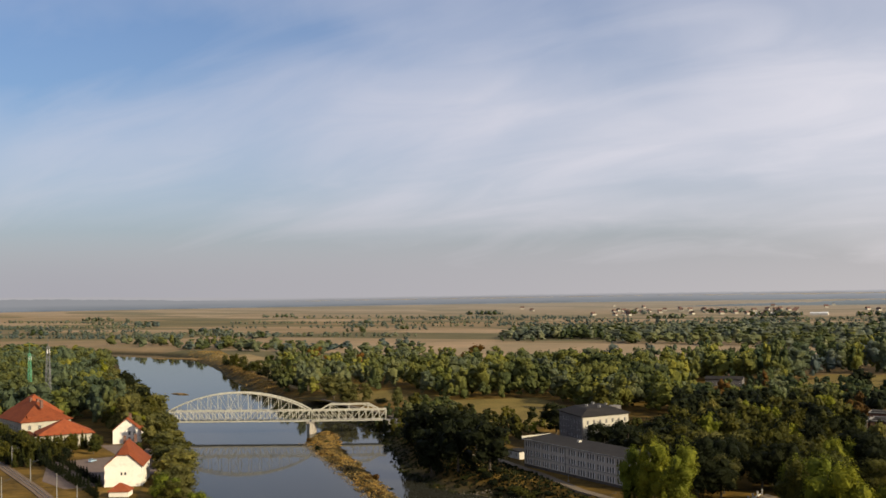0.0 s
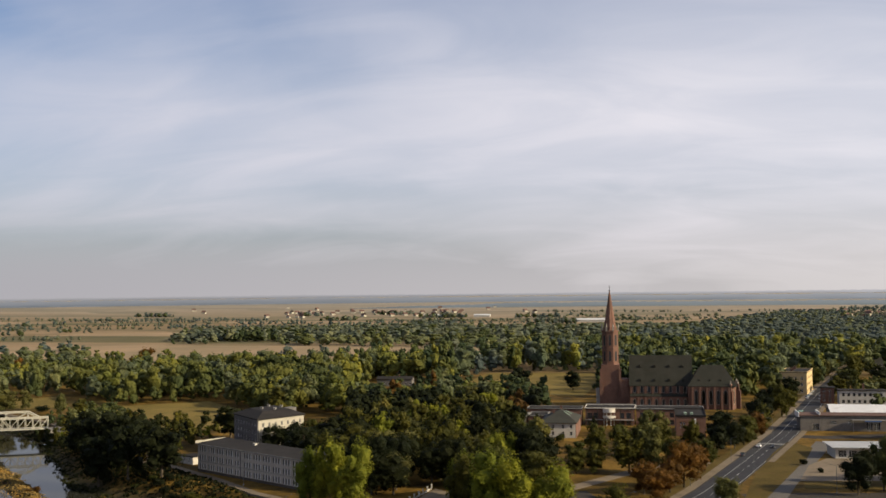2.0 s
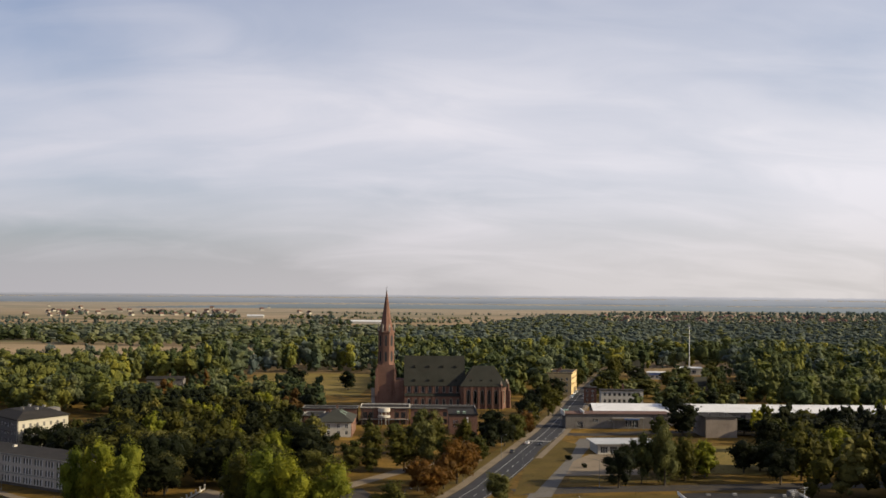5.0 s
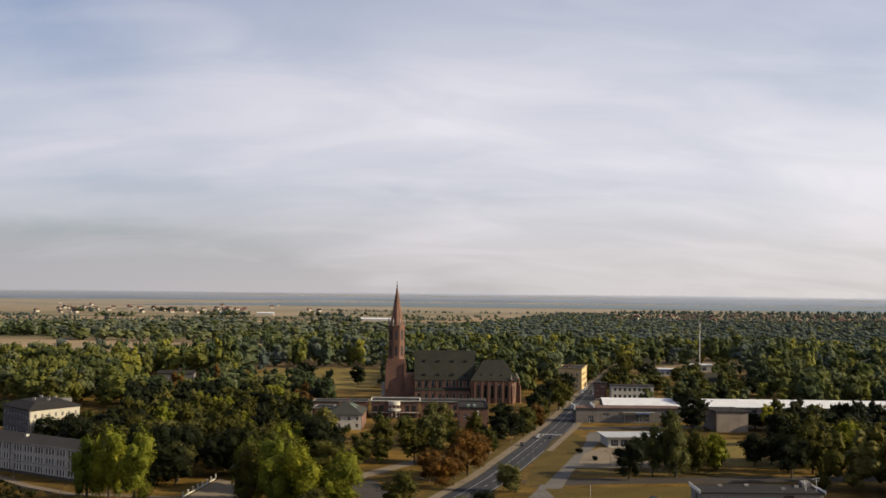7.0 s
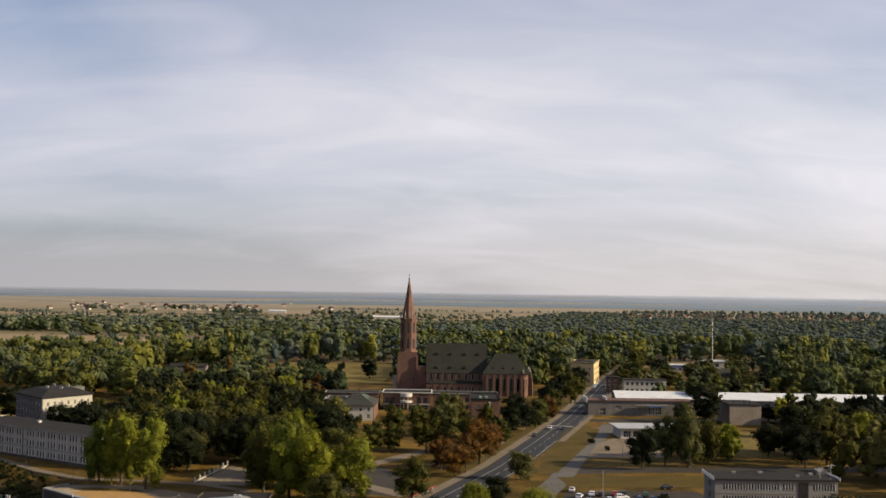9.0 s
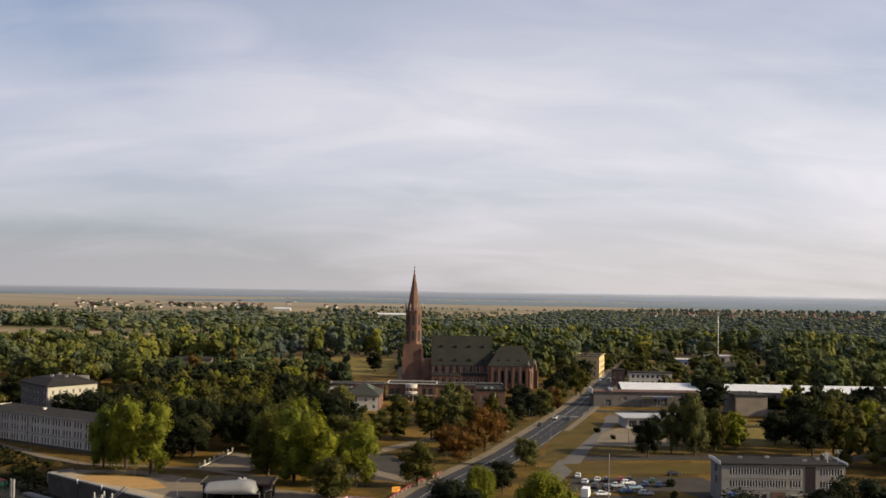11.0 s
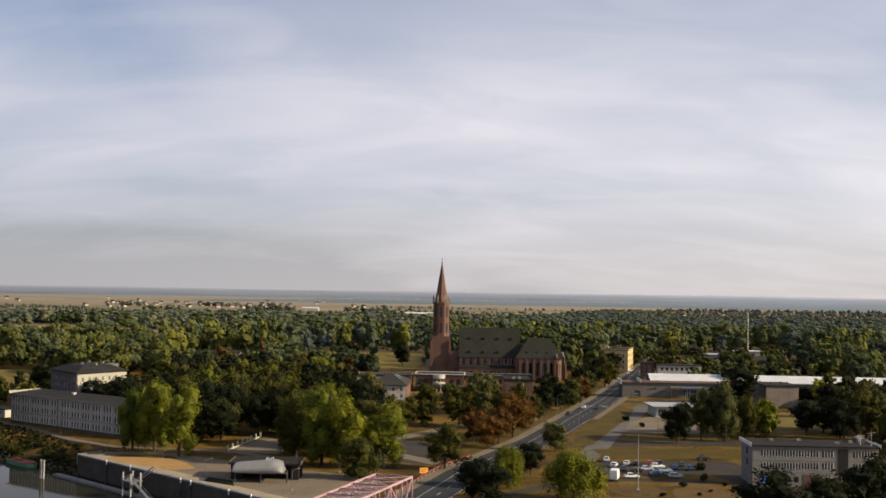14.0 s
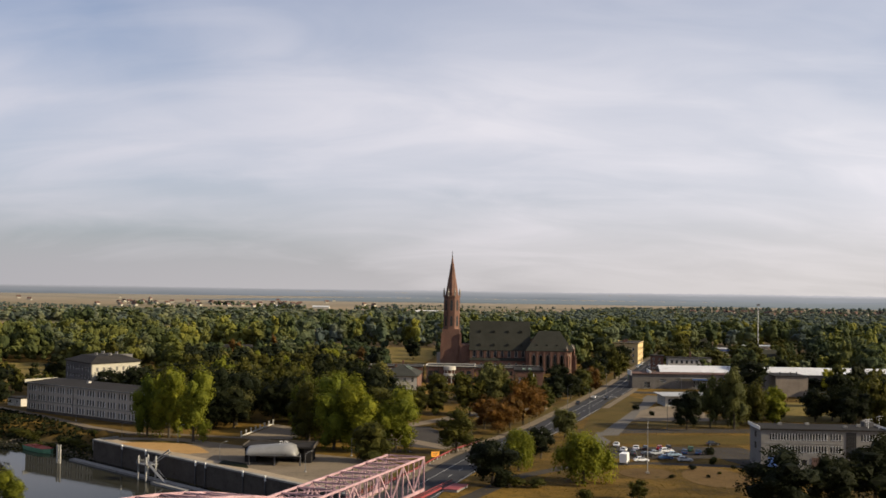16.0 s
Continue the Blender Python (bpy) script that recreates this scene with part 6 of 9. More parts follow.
def build_church():
    ch = thing("church", pose(-15, 680, 0, 0, 0, 0.5), "large red brick gothic church with dark roofs and tall spire", "church")
    # nave
    nave = part("nave", boxes((0, 36, 0, 24, 0, 13.6)), M_BRICK, ch, "red brick nave wall")
    part("aisle", boxes((0.3, 33, -5, -0.01, 0, 7.0)), M_BRICK, ch)
    bm = bmesh.new()
    prism(bm, [(0, -5.4), (33.2, -5.4), (33.2, -0.02), (0, -0.02)], 7.0, 7.2)
    for v in bm.verts:
        if v.co.z > 7.1 and v.co.y > -1:
            v.co.z = 8.6
    part("aisle_roof", bm, M_TILE_DARK, ch)
    part("nave_roof", gable_roof(36, 24, 13.7, 16.6, 0.5), M_TILE_DARK, ch, "steep dark tiled nave roof")
    gable_ends(36, 24, 13.62, 16.4, M_BRICK, ch)
    for i in range(8):
        lancet(ch, pose(2.6 + i * 4.2, 0, 9.0), 1.5, 4.0, M_STONE)
    for i in range(9):
        part("buttress", boxes((-0.5, 0.5, -1.0, 0.02, 8.3, 12.2)), M_BRICK, ch, place=pose(0.6 + i * 4.2, 0, 0))
        part("buttress", boxes((-0.55, 0.55, -5.9, -4.98, 0, 6.2)), M_BRICK, ch, place=pose(0.6 + i * 4.2, 0, 0))
        if i < 8:
            lancet(ch, pose(2.6 + i * 4.2, -5, 2.0), 1.4, 3.6, M_STONE)
    # choir, a broader block standing forward
    part("choir", boxes((33.5, 57, -8, 20, 0, 13.4)), M_BRICK, ch, "red brick choir wall")
    bm = bmesh.new()
    prism(bm, [(57.01, -7.5), (61.5, -2.0), (61.5, 14), (57.01, 19.5)], 0, 13.38)
    part("apse", bm, M_BRICK, ch)
    part("choir_roof", hip_roof(27.5, 27.5, 13.45, 11.4, 0.6, 8, 7), M_TILE_DARK, ch, "dark hipped choir roof", place=pose(33.7, -7.8, 0))
    for i in range(6):
        x = 36 + i * 4.15
        part("buttress", boxes((-0.6, 0.6, -1.8, 0.02, 0, 10.5), (-0.6, 0.6, -1.0, 0.02, 10.5, 12.6)), M_BRICK, ch, place=pose(x, -8, 0))
        if i < 5:
            lancet(ch, pose(x + 2.07, -8, 3.0), 1.6, 8.2, M_STONE)
    for i, (x, y, a) in enumerate(((57.4, -7.2, 45), (61.7, -2.0, 70), (61.9, 5.0, 90), (61.8, 12.5, 100))):
        b = part("buttress", boxes((-0.6, 0.6, -2.0, 0.3, 0, 10.6), (-0.6, 0.6, -1.1, 0.3, 10.6, 14.6)), M_BRICK, ch, place=pose(x, y, 0, 0, 0, a))
        bm = bmesh.new()
        rod(bm, (0, -0.4, 14.6), (0, -0.4, 17.0), 0.7, 0.05, 4)
        part("pinnacle", bm, M_STONE, b)
    lancet(ch, pose(59.4, -4.9, 3.0, 0, 0, 51), 1.5, 8.0, M_STONE)
    lancet(ch, pose(61.5, 1.8, 3.0, 0, 0, 90), 1.5, 8.0, M_STONE)
    lancet(ch, pose(61.5, 9.0, 3.0, 0, 0, 90), 1.5, 8.0, M_STONE)
    # dormers
    bm = bmesh.new()
    a = [bm.verts.new(p) for p in ((-0.8, 0, 0), (0.8, 0, 0), (0, 0, 1.5))]
    b = [bm.verts.new(p) for p in ((-0.8, 2.2, 0.0), (0.8, 2.2, 0.0), (0, 2.2, 1.5))]
    bm.faces.new(a)
    bm.faces.new(b[::-1])
    for i in range(3):
        bm.faces.new((a[i], a[(i + 1) % 3], b[(i + 1) % 3], b[i]))
    bmesh.ops.recalc_face_normals(bm, faces=bm.faces)
    dm = mesh_of("dormer", bm)
    for x in (6, 14.5, 23, 31):
        for z in (15.6, 23.4):
            part("dormer", dm, M_TILE_DARK, ch, place=pose(x, (z - 13.7) / 16.6 * 12 - 0.5, z))
    for x in (40, 46, 52):
        part("dormer", dm, M_TILE_DARK, ch, place=pose(x, -7.6 + (15.6 - 13.4) / 11.4 * 13.7, 15.8))
    # tower, west of the nave
    tx, ty = -11.6, 10
    part("tower_base", boxes((tx - 5.4, tx + 5.4, ty - 5.4, ty + 5.4, 0, 25)), M_BRICK, ch, "square red brick tower foot")
    part("link", boxes((tx + 5.41, -0.01, 3, 20, 0, 16)), M_BRICK, ch)
    for sx in (-1, 1):
        for sy in (-1, 1):
            part("buttress", boxes((-0.9, 0.9, -0.9, 0.9, 0, 16), (-0.6, 0.6, -0.6, 0.6, 16, 22.5)), M_BRICK, ch, place=pose(tx + sx * 5.6, ty + sy * 5.6, 0))
    part("stair_turret", boxes((tx - 8.6, tx - 6.52, ty - 6, ty - 3.5, 0, 11)), M_CONCRETE, ch, "pale plastered turret")
    bm = bmesh.new()
    prism(bm, [(tx + x, ty + y) for x, y in ngon(8, 5.15, math.pi / 8)], 25.01, 45.4)
    part("tower_shaft", bm, M_BRICK, ch, "octagonal red brick tower shaft")
    for z, r, h in ((25.02, 5.5, 0.7), (34.6, 5.4, 0.6), (44.4, 5.6, 1.2)):
        bm = bmesh.new()
        prism(bm, [(tx + x, ty + y) for x, y in ngon(8, r, math.pi / 8)], z, z + h)
        part("string_course", bm, M_BRICK, ch)
    for k in range(8):
        a = math.pi / 4 * k
        q = 5.15 * math.cos(math.pi / 8)
        for z, h in ((27.0, 6.2), (36.4, 6.6)):
            lancet(ch, pose(tx + q * math.sin(a), ty - q * math.cos(a), z, 0, 0, math.degrees(a)), 1.5, h, M_BRICK)
        bm = bmesh.new()
        cx, cy = 5.2 * math.cos(a + math.pi / 8), 5.2 * math.sin(a + math.pi / 8)
        box(bm, tx + cx - 0.45, tx + cx + 0.45, ty + cy - 0.45, ty + cy + 0.45, 45.0, 47.6)
        rod(bm, (tx + cx, ty + cy, 47.6), (tx + cx, ty + cy, 50.0), 0.6, 0.05, 4)
        part("pinnacle", bm, M_STONE, ch)
    bm = bmesh.new()
    rod(bm, (tx, ty, 45.5), (tx, ty, 69.3), 4.0, 0.25, 8)
    part("spire", bm, M_BRICK, ch, "slim octagonal brick spire")
    bm = bmesh.new()
    rod(bm, (tx, ty, 69.0), (tx, ty, 72.8), 0.16, 0.08, 6)
    box(bm, tx - 0.6, tx + 0.6, ty - 0.08, ty + 0.08, 71.4, 71.6)
    bmesh.ops.create_icosphere(bm, subdivisions=2, radius=0.5, matrix=Matrix.Translation((tx, ty, 69.6)))
    part("finial", bm, M_STEEL_DARK, ch, "dark metal cross")


build_church()


# ---- museum in front of the church ----
def build_museum():
    m = thing("museum_house", pose(-54.0, 541, 0), "pale two-storey house with a grey hipped roof and red brick flank", "house")
    four_walls(m, 16.4, 32, 7.2, M_PLASTER_WHITE, front=rows_of((1.4, 5.0, 9.8, 13.6), 1.3, (1.2, 4.4), 1.8), left=rows_of((3, 8, 13, 18, 23), 1.2, (1.2, 4.4), 1.7))
    part("brick_facing", boxes((16.41, 16.7, 0.2, 31.6, 0, 7.1)), M_BRICK, m, "red brick facing")
    part("roof", hip_roof(16.4, 32, 7.25, 4.8, 0.9, 8.1, 8.1), M_SLATE, m, "grey slate hipped roof")
    for y in (10.5, 18.5):
        part("skylight", boxes((0, 3.4, 0, 1.6, 0, 0.16)), M_COPPER, m, "sloping glazed roof light", place=pose(10.2, y, 11.05, 0, 30, 0))
    chimney(m, 5.2, 12, 9.6, 2.4, 0.9, M_BRICK)
    chimney(m, 8.2, 19, 11.6, 1.8, 0.9, M_BRICK)
    m = thing("museum_wing", pose(-36, 592, -1.3), "flat-roofed museum wing with white parapet and round balcony", "museum")
    four_walls(m, 25, 18, 9.6, M_BRICK, front=rows_of((1.0, 4.2, 17.6, 21.0), 2.4, (0.8, 4.8), 3.0), frame_mat=M_FRAME_DARK, bars=2)
    flat_roof(m, 25, 18, 9.65, M_ROOFFELT, 0.5, 0.5, M_PLASTER_WHITE)
    bm = bmesh.new()
    rod(bm, (12.2, -0.4, 5.2), (12.2, -0.4, 6.3), 3.3, 3.3, 24)
    rod(bm, (12.2, -0.4, 8.2), (12.2, -0.4, 10.2), 3.2, 3.2, 24)
    part("balcony", bm, M_PLASTER_WHITE, m, "round white balcony")
    for k in range(4):
        a = radians(205 + k * 43)
        bm = bmesh.new()
        rod(bm, (12.2 + 2.9 * math.cos(a), -0.4 + 2.9 * math.sin(a), 0), (12.2 + 2.9 * math.cos(a), -0.4 + 2.9 * math.sin(a), 8.2), 0.16, 0.16, 8)
        part("column", bm, M_PLASTER_WHITE, m)
    for x in (1.0, 6.4, 18, 24):
        part("pier", boxes((x - 0.2, x + 0.2, -2.6, -2.2, 0, 9.6)), M_CONCRETE_DARK, m)
    part("terrace", boxes((0, 25, -2.8, -0.02, 4.2, 4.4)), M_CONCRETE, m)
    m = thing("museum_wing", pose(-10, 594, -0.6), "long dark flat-roofed museum wing with a pale roof edge", "museum")
    four_walls(m, 34, 16, 8.6, M_BRICK, front=rows_of((2, 7, 12, 17, 22, 27), 2.2, (1.0, 4.8), 2.4), frame_mat=M_FRAME_DARK)
    flat_roof(m, 34, 16, 8.65, M_ROOFFELT, 0.4, 0.35, M_CONCRETE)
    m = thing("museum_pavilion", pose(9.5, 552, 0), "red brick museum cube with a dark flat roof and white banners", "museum")
    four_walls(m, 14, 30, 9.4, M_BRICK, front=[(2.0, 3.0, 5.6, 7.0), (3.4, 4.4, 5.6, 7.0), (2.0, 3.0, 4.0, 5.2), (3.4, 4.4, 4.0, 5.2)])
    flat_roof(m, 14, 30, 9.45, M_ROOFFELT, 0.3, 0.5)
    part("banner", boxes((8.6, 9.5, -0.12, -0.02, 3.2, 8.6)), M_FRAME, m, "white hanging banner")
    part("skylight", boxes((4, 5.4, 6, 10, 9.8, 10.6), (7, 8.4, 6, 10, 9.8, 10.6)), M_COPPER, m)
    m = thing("museum_wing", pose(-73, 562, 0), "low red brick museum wing with pale corner strips", "museum")
    four_walls(m, 9, 18, 7, M_BRICK)
    flat_roof(m, 9, 18, 7.05, M_ROOFFELT, 0.3, 0.4, M_CONCRETE)
    part("corner_strip", boxes((8.4, 9.36, -0.2, -0.02, 2.0, 7.0)), M_CONCRETE, m)
    m = thing("museum_wing", pose(-63, 566, 0), "low red brick museum wing with pale corner strips", "museum")
    four_walls(m, 9, 18, 7, M_BRICK)
    flat_roof(m, 9, 18, 7.05, M_ROOFFELT, 0.3, 0.4, M_CONCRETE)
    part("corner_strip", boxes((8.4, 9.36, -0.2, -0.02, 2.0, 7.0)), M_CONCRETE, m)
    m = thing("museum_wing", pose(-66, 590, -0.8), "flat-roofed museum range with a pale roof edge", "museum")
    four_walls(m, 28, 12, 9, M_BRICK)
    flat_roof(m, 28, 12, 9.05, M_ROOFFELT, 0.4, 0.3, M_CONCRETE)


build_museum()


# ---- barrack on the quay, tall block behind it ----
def build_barrack():
    b = thing("barrack", pose(-180.0, 426.5, 0, 0, 0, -33.8), "long three-storey grey rendered barrack with a dark flat roof", "building")
    xs = [1.2 + k * 1.62 + 1.15 * (k // 3) for k in range(36)]
    xs = [x for x in xs if x < 69 and not 28.2 < x < 30.6]
    facade(b, turned(0, 0, 0, 0), 71, 10.8, rows_of(xs, 1.0, (1.3, 4.75, 8.1), 2.0), M_RENDER, frame_mat=M_FRAME_DARK, bars=1, rails=0)
    facade(b, turned(71, 13, 0, 180), 71, 10.8, [], M_RENDER)
    facade(b, turned(0, 12.64, 0, -90), 12.28, 10.8, rows_of((3, 8), 1.1, (4.9, 8.2), 1.6), M_RENDER)
    facade(b, turned(71, 0.36, 0, 90), 12.28, 10.8, rows_of((3, 8), 1.1, (1.5, 4.9, 8.2), 1.6), M_RENDER)
    bm = bmesh.new()
    box(bm, -0.6, 71.6, -0.7, 13.6, 10.82, 11.1)
    for v in bm.verts:
        if v.co.y > 5:
            v.co.z += 0.9
    part("roof", bm, M_ROOFFELT, b, "dark roofing felt, slightly sloped")
    part("cornice", boxes((-0.7, 71.7, -0.82, -0.705, 10.75, 11.12)), M_CONCRETE, b, "pale roof edge")
    part("parapet", boxes((-0.75, -0.61, -0.7, 13.6, 10.9, 12.1)), M_PLASTER_CREAM, b, "pale end parapet")
    part("plinth", boxes((0, 71, -0.08, -0.01, 0, 1.0)), M_CONCRETE_DARK, b)
    part("string_course", boxes((0, 71, -0.07, -0.01, 4.2, 4.45)), M_CONCRETE, b)
    for z in (1.3, 4.75, 8.1):
        for x in xs:
            part("window_reveal", boxes((x + 1.02, x + 1.30, -0.06, -0.01, z - 0.05, z + 2.05)), M_FRAME, b)
    part("downpipe", boxes((28.9, 29.1, -0.2, -0.02, 0, 10.8)), M_STEEL_DARK, b)
    for x, y in ((26, 9), (63, 6)):
        chimney(b, x, y, 11.3, 1.0, 1.2, M_PLASTER_WHITE)
    part("roof_light", boxes((67.5, 70.8, 2.0, 2.3, 11.2, 11.7)), M_PLASTER_CREAM, b, "pale raised roof edge")
    low = thing("shed", pose(-196, 446, 0, 0, 0, -33.8), "low white outbuilding beside the barrack", "shed")
    four_walls(low, 9, 6, 3, M_PLASTER_WHITE, front=rows_of((1.5, 5.5), 1.4, (1.0,), 1.3))
    flat_roof(low, 9, 6, 3.05, M_ROOFFELT, 0.3)


def build_tall():
    t = thing("apartment_block", pose(-171, 470.5, 0, 0, 0, 0), "four-storey pale rendered block with a dark roof and chimneys", "building")
    # corner at the origin; one wall runs back to the left, one back to the right
    left, right = 131.0, 60.0
    bm = bmesh.new()
    a, b = Vector((math.cos(radians(left)), math.sin(radians(left)))) * 30, Vector((math.cos(radians(right)), math.sin(radians(right)))) * 27
    poly = [(0, 0), (b.x, b.y), (a.x + b.x, a.y + b.y), (a.x, a.y)]
    prism(bm, [(x * 0.985 + 0.05, y * 0.985 + 0.35) for x, y in poly], 0, 15.0)
    part("core", bm, M_PLASTER_GREY, t)
    # shade put into the darker left face, sunlight into the paler right face
    facade(t, turned(a.x, a.y, 0, left + 180), 30, 15.2, rows_of([1.5 + k * 3.5 for k in range(8)], 1.2, (1.8, 5.4, 8.6, 11.8), 1.7), M_PLASTER_GREY, frame_mat=M_FRAME)
    facade(t, turned(0, 0, 0, right), 27, 15.2, rows_of([2.5 + k * 3.6 for k in range(7)], 1.2, (1.8, 5.4, 8.6, 11.8), 1.7), M_PLASTER_CREAM, frame_mat=M_FRAME)
    bm = bmesh.new()
    c = (a + b) / 2
    grow = [((x - c.x) * 1.05 + c.x, (y - c.y) * 1.05 + c.y) for x, y in poly]
    prism(bm, grow, 15.22, 15.6)
    lo = [bm.verts.new((x, y, 15.62)) for x, y in grow]
    hi = [bm.verts.new(((x - c.x) * 0.55 + c.x, (y - c.y) * 0.55 + c.y, 18.0)) for x, y in poly]
    bm.faces.new(hi)
    for i in range(4):
        bm.faces.new((lo[i], lo[(i + 1) % 4], hi[(i + 1) % 4], hi[i]))
    bmesh.ops.recalc_face_normals(bm, faces=bm.faces)
    part("roof", bm, M_ROOFFELT, t, "low dark hipped roof")
    for u, v in ((0.25, 0.5), (0.5, 0.35), (0.7, 0.6), (0.45, 0.75)):
        p = a * u + b * v
        chimney(t, p.x, p.y, 16.6, 2.2, 1.1, M_CONCRETE)
    part("door", boxes((0.8, 2.2, -0.06, -0.01, 0, 2.4)), M_ORANGE, t, "orange-painted entrance panel", place=turned(0, 0, 0, right))
    p = a * 0.35 + b * 0.86
    part("roof_house", boxes((-3, 3, -2, 2, 15.6, 18.0)), M_PLASTER_GREY, t, "grey rooftop stair house", place=pose(p.x, p.y, 0, 0, 0, right))


build_barrack()
build_tall()


# ---- office block beside the car park ----
def build_office():
    o = thing("office_block", pose(73.8, 319.5, 0, 0, 0, 0.5), "three-storey grey prefabricated office block with bands of windows", "office")
    wide = 34.6
    xs = [2.3 + k * 0.80 for k in range(20)] + [19.1 + k * 0.80 for k in range(4)] + [27.6 + k * 0.80 for k in range(8)]
    holes = rows_of(xs, 0.62, (4.75, 8.15), 1.85)
    holes += rows_of((2.2, 4.9, 7.0, 9.1, 11.2, 23.0, 27.6, 29.7, 31.8), 1.6, (1.0,), 1.8)
    facade(o, turned(0, 0, 0, 0), wide, 10.9, holes, M_PANEL, frame_mat=M_FRAME, bars=0, rails=0)
    facade(o, turned(wide, 13, 0, 180), wide, 10.9, [], M_PANEL)
    facade(o, turned(0, 12.64, 0, -90), 12.28, 10.9, rows_of((5,), 2.4, (4.9, 8.0), 1.9), M_PANEL, frame_mat=M_FRAME_DARK, bars=2)
    facade(o, turned(wide, 0.36, 0, 90), 12.28, 10.9, rows_of((3, 8), 2.0, (1.4, 4.9, 8.3), 1.5), M_PANEL)
    part("roof", boxes((-0.4, wide + 0.4, -0.5, 13.5, 10.92, 11.3)), M_ROOFFELT, o, "flat dark felt roof")
    for x in (-0.55, wide + 0.41):
        part("parapet", boxes((x, x + 0.14, -0.5, 13.5, 10.9, 11.9)), M_FRAME, o, "white roof edge")
    for z in (7.2, 3.9):
        part("string_course", boxes((0.2, 22.8, -0.08, -0.01, z, z + 0.3)), M_CONCRETE, o)
    for z in (4.75, 8.15):
        for x in xs:
            part("window_pier", boxes((x + 0.66, x + 0.76, -0.06, -0.01, z - 0.05, z + 1.9)), M_FRAME, o)
    part("stair_glazing", boxes((23.4, 26.3, -0.06, -0.01, 3.2, 10.5)), M_GLASS, o, "dark stairwell glazing")
    for k in range(7):
        part("mullion", boxes((23.5 + k * 0.44, 23.58 + k * 0.44, -0.12, -0.065, 3.2, 10.5)), M_FRAME_DARK, o)
    part("panel", boxes((2.0, 4.4, -0.12, -0.01, 0.4, 3.3)), M_BLUE, o, "blue ground-floor panel")
    part("panel", boxes((14.0, 18.0, -0.12, -0.01, 0.2, 3.4)), M_ROOFRED, o, "dull red-brown ground-floor panel")
    door = part("door", boxes((19.6, 21.4, -0.12, -0.01, 0, 2.5)), M_FRAME_DARK, o, "dark entrance door")
    part("door_handle", boxes((20.4, 20.46, -0.18, -0.125, 0.9, 1.4)), M_STEEL, door)
    part("canopy", boxes((19.2, 21.8, -1.4, -0.01, 2.6, 2.8)), M_CONCRETE, o, "flat concrete entrance canopy")
    for x, y in ((7, 9), (15, 10), (24, 4), (29, 8)):
        part("roof_vent", boxes((x, x + 1.2, y, y + 0.9, 11.31, 11.9)), M_CONCRETE, o)
    part("roof_house", boxes((31.6, 34.2, 9, 12.5, 11.31, 12.5)), M_PLASTER_GREY, o)
    for dx, dy, top in ((30.6, 3, 14.2), (32.2, 9, 13.6), (33.6, 3, 15.2)):
        bm = bmesh.new()
        rod(bm, (dx, dy, 11.3), (dx, dy, top), 0.06, 0.04, 6)
        beam(bm, (dx - 1.2, dy, top - 0.5), (dx + 1.2, dy, top - 0.2), 0.07)
        beam(bm, (dx - 0.8, dy, top - 1.1), (dx + 0.8, dy, top - 0.9), 0.05)
        part("antenna", bm, M_FRAME, o, "white roof antenna")


build_office()


